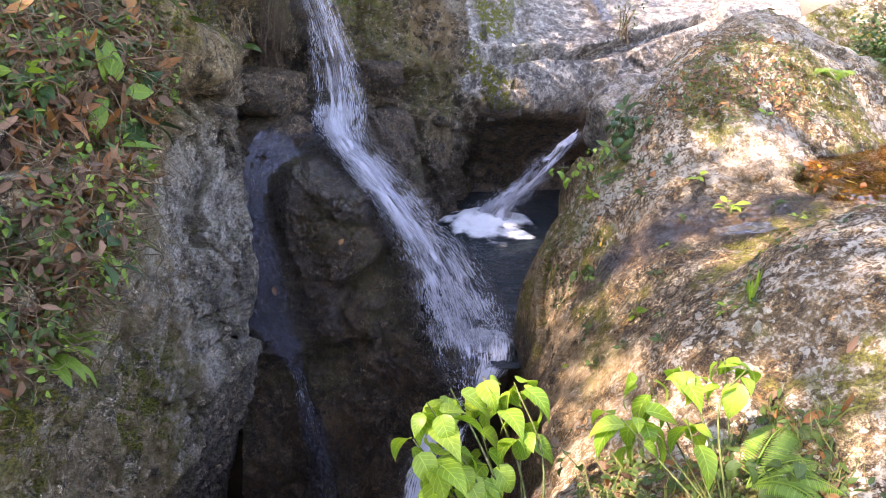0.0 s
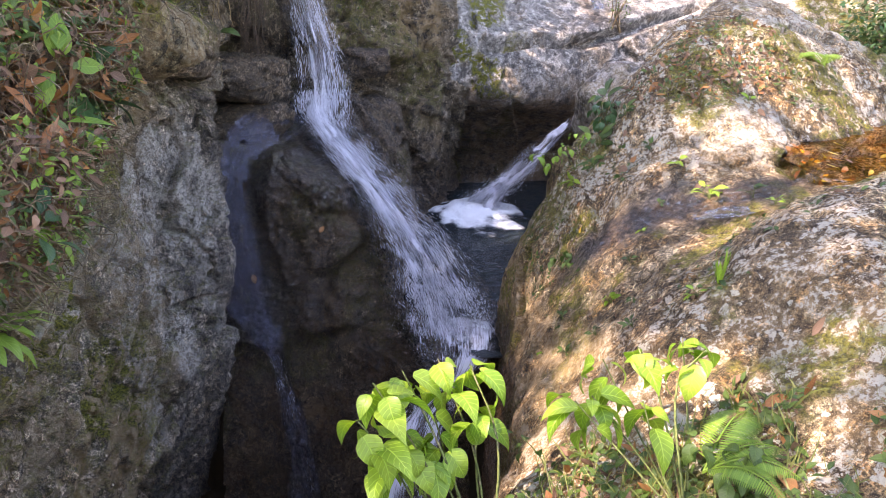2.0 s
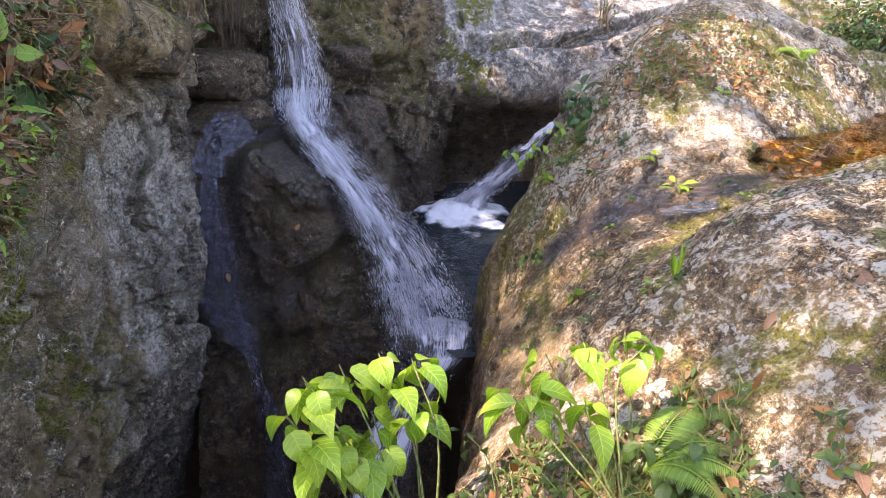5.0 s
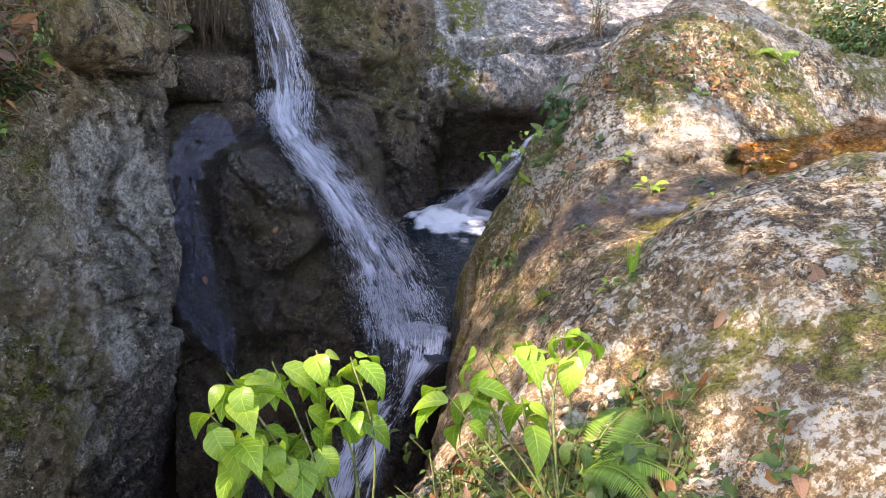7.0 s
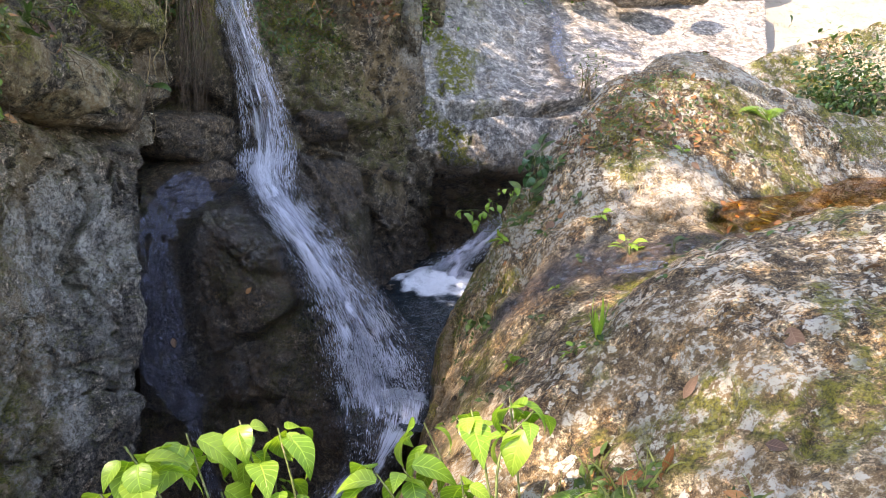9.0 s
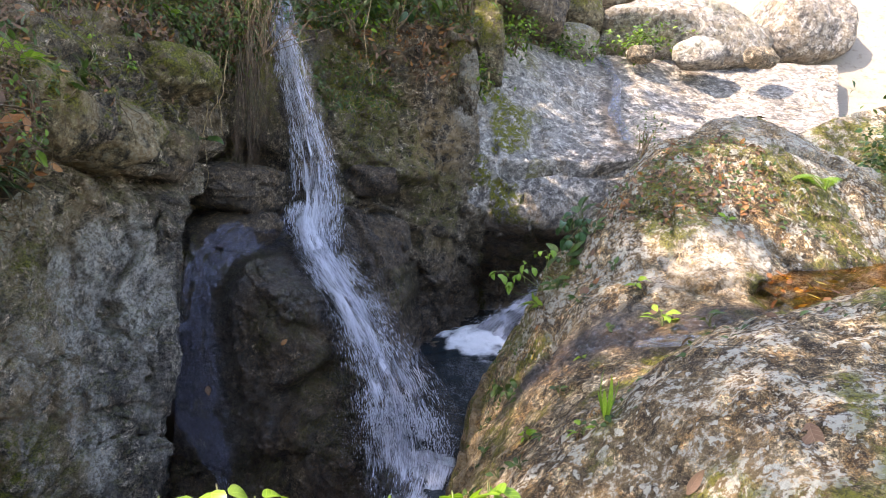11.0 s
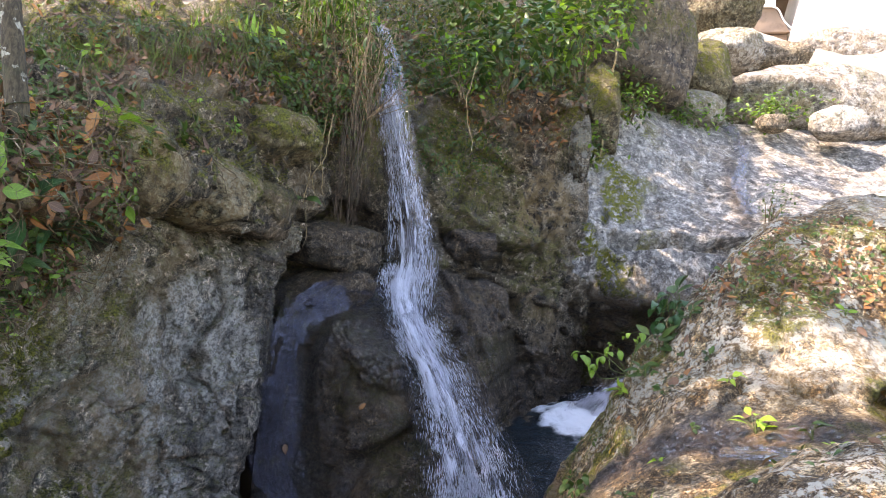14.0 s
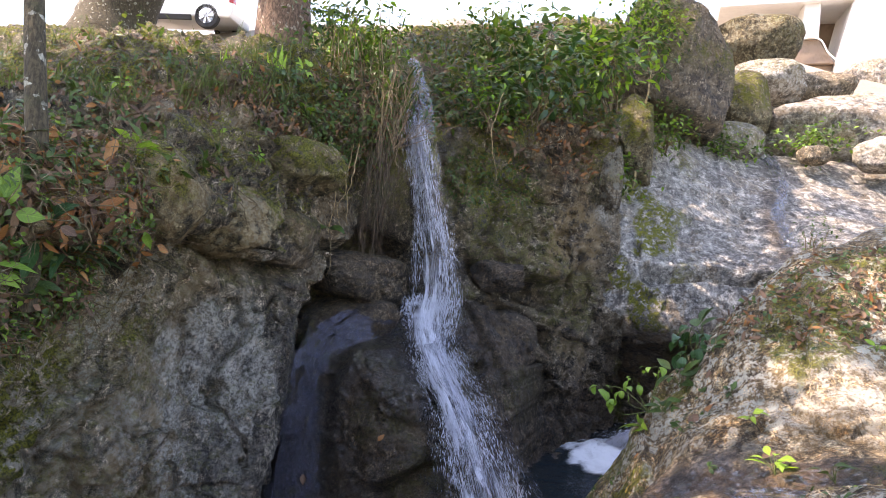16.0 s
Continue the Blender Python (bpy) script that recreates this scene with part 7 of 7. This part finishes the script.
bush((0.9, 12.6, 5.0), (0.6, 0.4, 0.5), 500, 0.10, [GREEN, GREEN, BRIGHT], "leafy shrub behind the tall boulder", 56)
bush((1.1, 11.0, 2.75), (0.4, 0.35, 0.3), 320, 0.09, [GREEN, FERN], "leafy plants at the edge of the slab", 46)
bush((0.75, 10.9, 4.3), (0.55, 0.4, 0.7), 700, 0.09, [BRIGHT, GREEN], "leafy climber on the tall boulder", 47)
bush((1.85, 12.3, 2.75), (0.6, 0.3, 0.22), 420, 0.10, [FERN, GREEN], "grassy plants below the rock ledge", 48, "lance")
bush((3.4, 13.0, 3.0), (0.75, 0.3, 0.22), 420, 0.10, [GREEN, FERN], "ferny plants below the flat boulder", 49, "lance")
bush((4.25, 6.0, 0.35), (0.6, 0.3, 0.42), 1800, 0.06, [DEEP, GREEN], "dark green creeper over the boulder", 50)
bush((0.42, 10.15, 1.9), (0.3, 0.25, 0.12), 260, 0.10, [FERN, GREEN], "ferns in the cleft of the rock wall", 51, "lance")
bush((-3.6, 5.6, 1.95), (0.7, 0.5, 0.14), 320, 0.09, [GREEN, GRASS], "leafy herbs below the old tree", 52)
bush((2.95, 10.2, 1.05), (0.35, 0.3, 0.3), 160, 0.05, [GREEN], "sparse weeds at the edge of the slab", 53)
v, f = tube_arrays([(0.66, 10.6, 1.75), (0.72, 10.6, 2.2), (0.8, 10.6, 2.9), (0.78, 10.6, 3.5)], 0.022, 0.014, 6, 16, 0.05, 3)
tagged(new("sapling_trunk", mesh_from("sapling_trunk", v, f.tolist(), [STRAW])), "thin bare sapling trunk by the boulder", "sapling")

# mossy creepers on the back wall
P, N = sample("cliff_back", 700, H, keep=lambda p, n: (np.hypot((p[:, 0] + 0.85) / 0.35, (p[:, 2] - 1.5) / 0.5) + 0.4 * fbm(p, 0.3, 2, 3) < 1))
b = Batch()
b.leaves(P + N * 0.02, tangent(N, H) + N * 0.5 + np.array([0, 0, -0.4]), N, H.uniform(0.02, 0.06, len(P)), H.uniform(0.015, 0.03, len(P)), 0.6, shape="ovate", stations=4)
tagged(new("creeper", b.mesh("creeper", [GREEN])), "small green creepers on the mossy wall", "creeper", kind="stuff")
P, N = sample("cliff_back", 420, H, keep=lambda p, n: (p[:, 2] > 1.7) & (p[:, 0] > -1.0))
litter("leaf_litter", P, N, (0.05, 0.12), [LITTER, LITTER, ORANGE], "brown dead leaves below the bushes", 6)
big = new("broad_leaf_plant")
big.location = (-1.68, 6.0, 0.5)
tagged(big, "plant with two glossy broad leaves under the overhang", "plant")
for a, L in ((-0.5, 0.2), (-1.6, 0.22), (0.3, 0.15)):
    b = Batch()
    b.leaves([(0, 0, 0)], [(math.cos(a) * 0.7, math.sin(a) * 0.7, 0.2)], [(0.2, -0.6, 1)], L, 0.1, 1.1, shape="ovate", stations=8)
    part("leaf", b.mesh("leaf", [GREEN]), big)

# ---- road, car and bridge ----
def paint(name, colour, rough=0.4, metal=0.0, dirt=0.2):
    m, nt, bsdf = shader(name)
    k = Nodes(nt)
    v = k.place()
    k.link(k.mix(k.ramp(k.noise(5, 6, 0.65, v), 0.45, 0.7, 0, dirt), colour, tuple(c * 0.5 for c in colour)), bsdf.inputs["Base Color"])
    bsdf.inputs["Roughness"].default_value = rough
    bsdf.inputs["Metallic"].default_value = metal
    k.link(k.bump(k.noise(40, 5, 0.6, v), 0.15, 0.01), bsdf.inputs["Normal"])
    return m


WHITE = paint("white_car_paint", (0.78, 0.78, 0.77), 0.25, 0, 0.08)
RUBBER = paint("black_rubber", (0.02, 0.02, 0.02), 0.8)
ALLOY = paint("silver_wheel", (0.55, 0.55, 0.56), 0.35, 0.8)
GLASS = paint("dark_car_glass", (0.03, 0.035, 0.04), 0.05)
# shade under the bridge deck is put into this brown; the next is sunlit
CONCRETE = paint("weathered_shaded_concrete", (0.26, 0.19, 0.14), 0.9, 0, 0.5)
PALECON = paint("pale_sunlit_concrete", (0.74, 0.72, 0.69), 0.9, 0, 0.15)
LAMP = paint("red_tail_lamp", (0.4, 0.02, 0.02), 0.2)


def prism(outline, y0, y1, bevel=0.03):
    """A solid from an outline in x, z, between y0 and y1, with rounded edges."""
    bm = bmesh.new()
    a = [bm.verts.new((x, y0, z)) for x, z in outline]
    c = [bm.verts.new((x, y1, z)) for x, z in outline]
    bm.faces.new(a)
    bm.faces.new(c[::-1])
    n = len(a)
    for i in range(n):
        bm.faces.new([a[i], c[i], c[(i + 1) % n], a[(i + 1) % n]])
    bmesh.ops.recalc_face_normals(bm, faces=bm.faces)
    if bevel:
        bmesh.ops.bevel(bm, geom=list(bm.edges), offset=bevel, segments=2, affect="EDGES", profile=0.6)
    return bm


def from_bm(name, bm, material, thing, label="", smooth=False):
    me = bpy.data.meshes.new(name)
    bm.to_mesh(me)
    bm.free()
    me.materials.append(material)
    if smooth:
        me.polygons.foreach_set("use_smooth", [True] * len(me.polygons))
    return part(name, me, thing, label)


def lathe(profile, segments=28):
    """Turns an outline of (radius, y) round the y axis."""
    bm = bmesh.new()
    rings = []
    for r, y in profile:
        rings.append([bm.verts.new((r * math.cos(2 * math.pi * i / segments), y, r * math.sin(2 * math.pi * i / segments))) for i in range(segments)])
    for p, q in zip(rings, rings[1:]):
        for i in range(segments):
            bm.faces.new([p[i], p[(i + 1) % segments], q[(i + 1) % segments], q[i]])
    bmesh.ops.recalc_face_normals(bm, faces=bm.faces)
    return bm


car = new("car")
car.matrix_basis = pose(-10.69, 15.0, 6.47, 0, 0, 18)
tagged(car, "white parked hatchback with silver wheels on the road", "car")
from_bm("body", prism([(-3.5, 0.3), (0.62, 0.3), (0.72, 0.5), (0.7, 0.85), (0.55, 0.98), (-2.4, 0.98), (-3.4, 0.85), (-3.6, 0.6)], 0.0, 1.65, 0.06), WHITE, car)
from_bm("cabin", prism([(-2.4, 0.97), (0.5, 0.97), (0.15, 1.46), (-1.5, 1.48)], 0.1, 1.55, 0.07), WHITE, car)
from_bm("window", prism([(-2.1, 1.02), (-0.75, 1.02), (-0.75, 1.38), (-1.45, 1.38)], 0.085, 0.11, 0.0), GLASS, car)
from_bm("window", prism([(-0.65, 1.02), (0.3, 1.02), (0.1, 1.38), (-0.65, 1.38)], 0.085, 0.11, 0.0), GLASS, car)
from_bm("sill", prism([(-2.5, 0.2), (-0.4, 0.2), (-0.4, 0.34), (-2.5, 0.34)], -0.015, 0.05, 0.01), RUBBER, car, "black plastic sill")
from_bm("tail_lamp", prism([(0.60, 0.68), (0.72, 0.66), (0.70, 0.88), (0.60, 0.90)], -0.01, 0.2, 0.01), LAMP, car)
for x in (0.0, -2.6):
    for y, sgn in ((-0.02, 1), (1.67, -1)):
        w = from_bm("wheel", lathe([(0.30, 0.02), (0.325, 0.05), (0.325, 0.17), (0.30, 0.20), (0.2, 0.2), (0.2, 0.02), (0.30, 0.02)]), RUBBER, car, "", True)
        w.location = (x, y - (0.0 if sgn > 0 else 0.2), 0.325)
        rim = from_bm("rim", lathe([(0.225, 0.03), (0.21, 0.0), (0.19, 0.02), (0.17, 0.06), (0.06, 0.045), (0.05, 0.01), (0.001, 0.01)]), ALLOY, w, "", True)
        rim.location = (0, 0.02 if sgn > 0 else 0.14, 0)
        for j in range(7):
            a = 2 * math.pi * j / 7
            sp = from_bm("spoke", prism([(0.04, -0.018), (0.2, -0.03), (0.2, 0.03), (0.04, 0.018)], 0.0, 0.03, 0.004), ALLOY, w)
            sp.matrix_basis = Matrix.Translation((0, 0.0 if sgn > 0 else 0.17, 0)) @ Matrix.Rotation(a, 4, "Y")

bridge = new("bridge")
bridge.location = (4.25, 20.0, 5.95)
tagged(bridge, "small pale concrete road bridge with shaded brown openings", "bridge")
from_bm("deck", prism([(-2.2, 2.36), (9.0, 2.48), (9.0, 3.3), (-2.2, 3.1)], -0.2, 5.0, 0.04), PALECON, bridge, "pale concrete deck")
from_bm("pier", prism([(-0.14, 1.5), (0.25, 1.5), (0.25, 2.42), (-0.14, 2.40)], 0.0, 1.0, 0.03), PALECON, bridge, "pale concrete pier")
from_bm("under_block", prism([(-0.55, 0.86), (0.68, 0.86), (0.25, 1.49), (-0.14, 1.49)], 0.1, 1.6, 0.03), CONCRETE, bridge)
# dark stream cavity, its shade modelled as a solid brown block
from_bm("under_block", prism([(-0.2, -0.6), (0.56, -0.6), (0.66, 0.85), (-0.5, 0.85)], 0.3, 1.8, 0.04), CONCRETE, bridge)
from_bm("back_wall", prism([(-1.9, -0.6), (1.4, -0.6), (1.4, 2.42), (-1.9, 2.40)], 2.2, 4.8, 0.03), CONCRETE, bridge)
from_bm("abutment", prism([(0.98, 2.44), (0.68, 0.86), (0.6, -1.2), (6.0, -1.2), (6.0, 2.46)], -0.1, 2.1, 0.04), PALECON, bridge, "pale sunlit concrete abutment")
v, f = tube_arrays([(-0.9, -0.02, 0.6), (-0.55, -0.02, 0.9), (-0.16, -0.02, 1.46), (0.27, -0.02, 1.46), (0.5, -0.02, 1.1), (0.8, -0.14, 0.8)], 0.022, 0.022, 6, 30)
part("pipe", mesh_from("pipe", v, f.tolist(), [PALECON]), bridge, "thin pale pipe slung below the deck")
wall = new("wall_road")
wall.location = (9.5, 19.0, 5.2)
tagged(wall, "pale sunlit concrete retaining wall of the road", "wall", kind="structure")
from_bm("facing", prism([(-4.2, -3.0), (14, -3.0), (14, 2.2), (-3.6, 1.9)], 0.0, 1.2, 0.05), PALECON, wall)

# ---- set the place level ----
for ob in list(scene.objects):
    if ob.parent is None and ob not in (cam, sun):
        if ob in (car, bridge, wall):
            ob.location = LEVEL @ ob.location
        else:
            ob.matrix_basis = LEVEL @ ob.matrix_basis
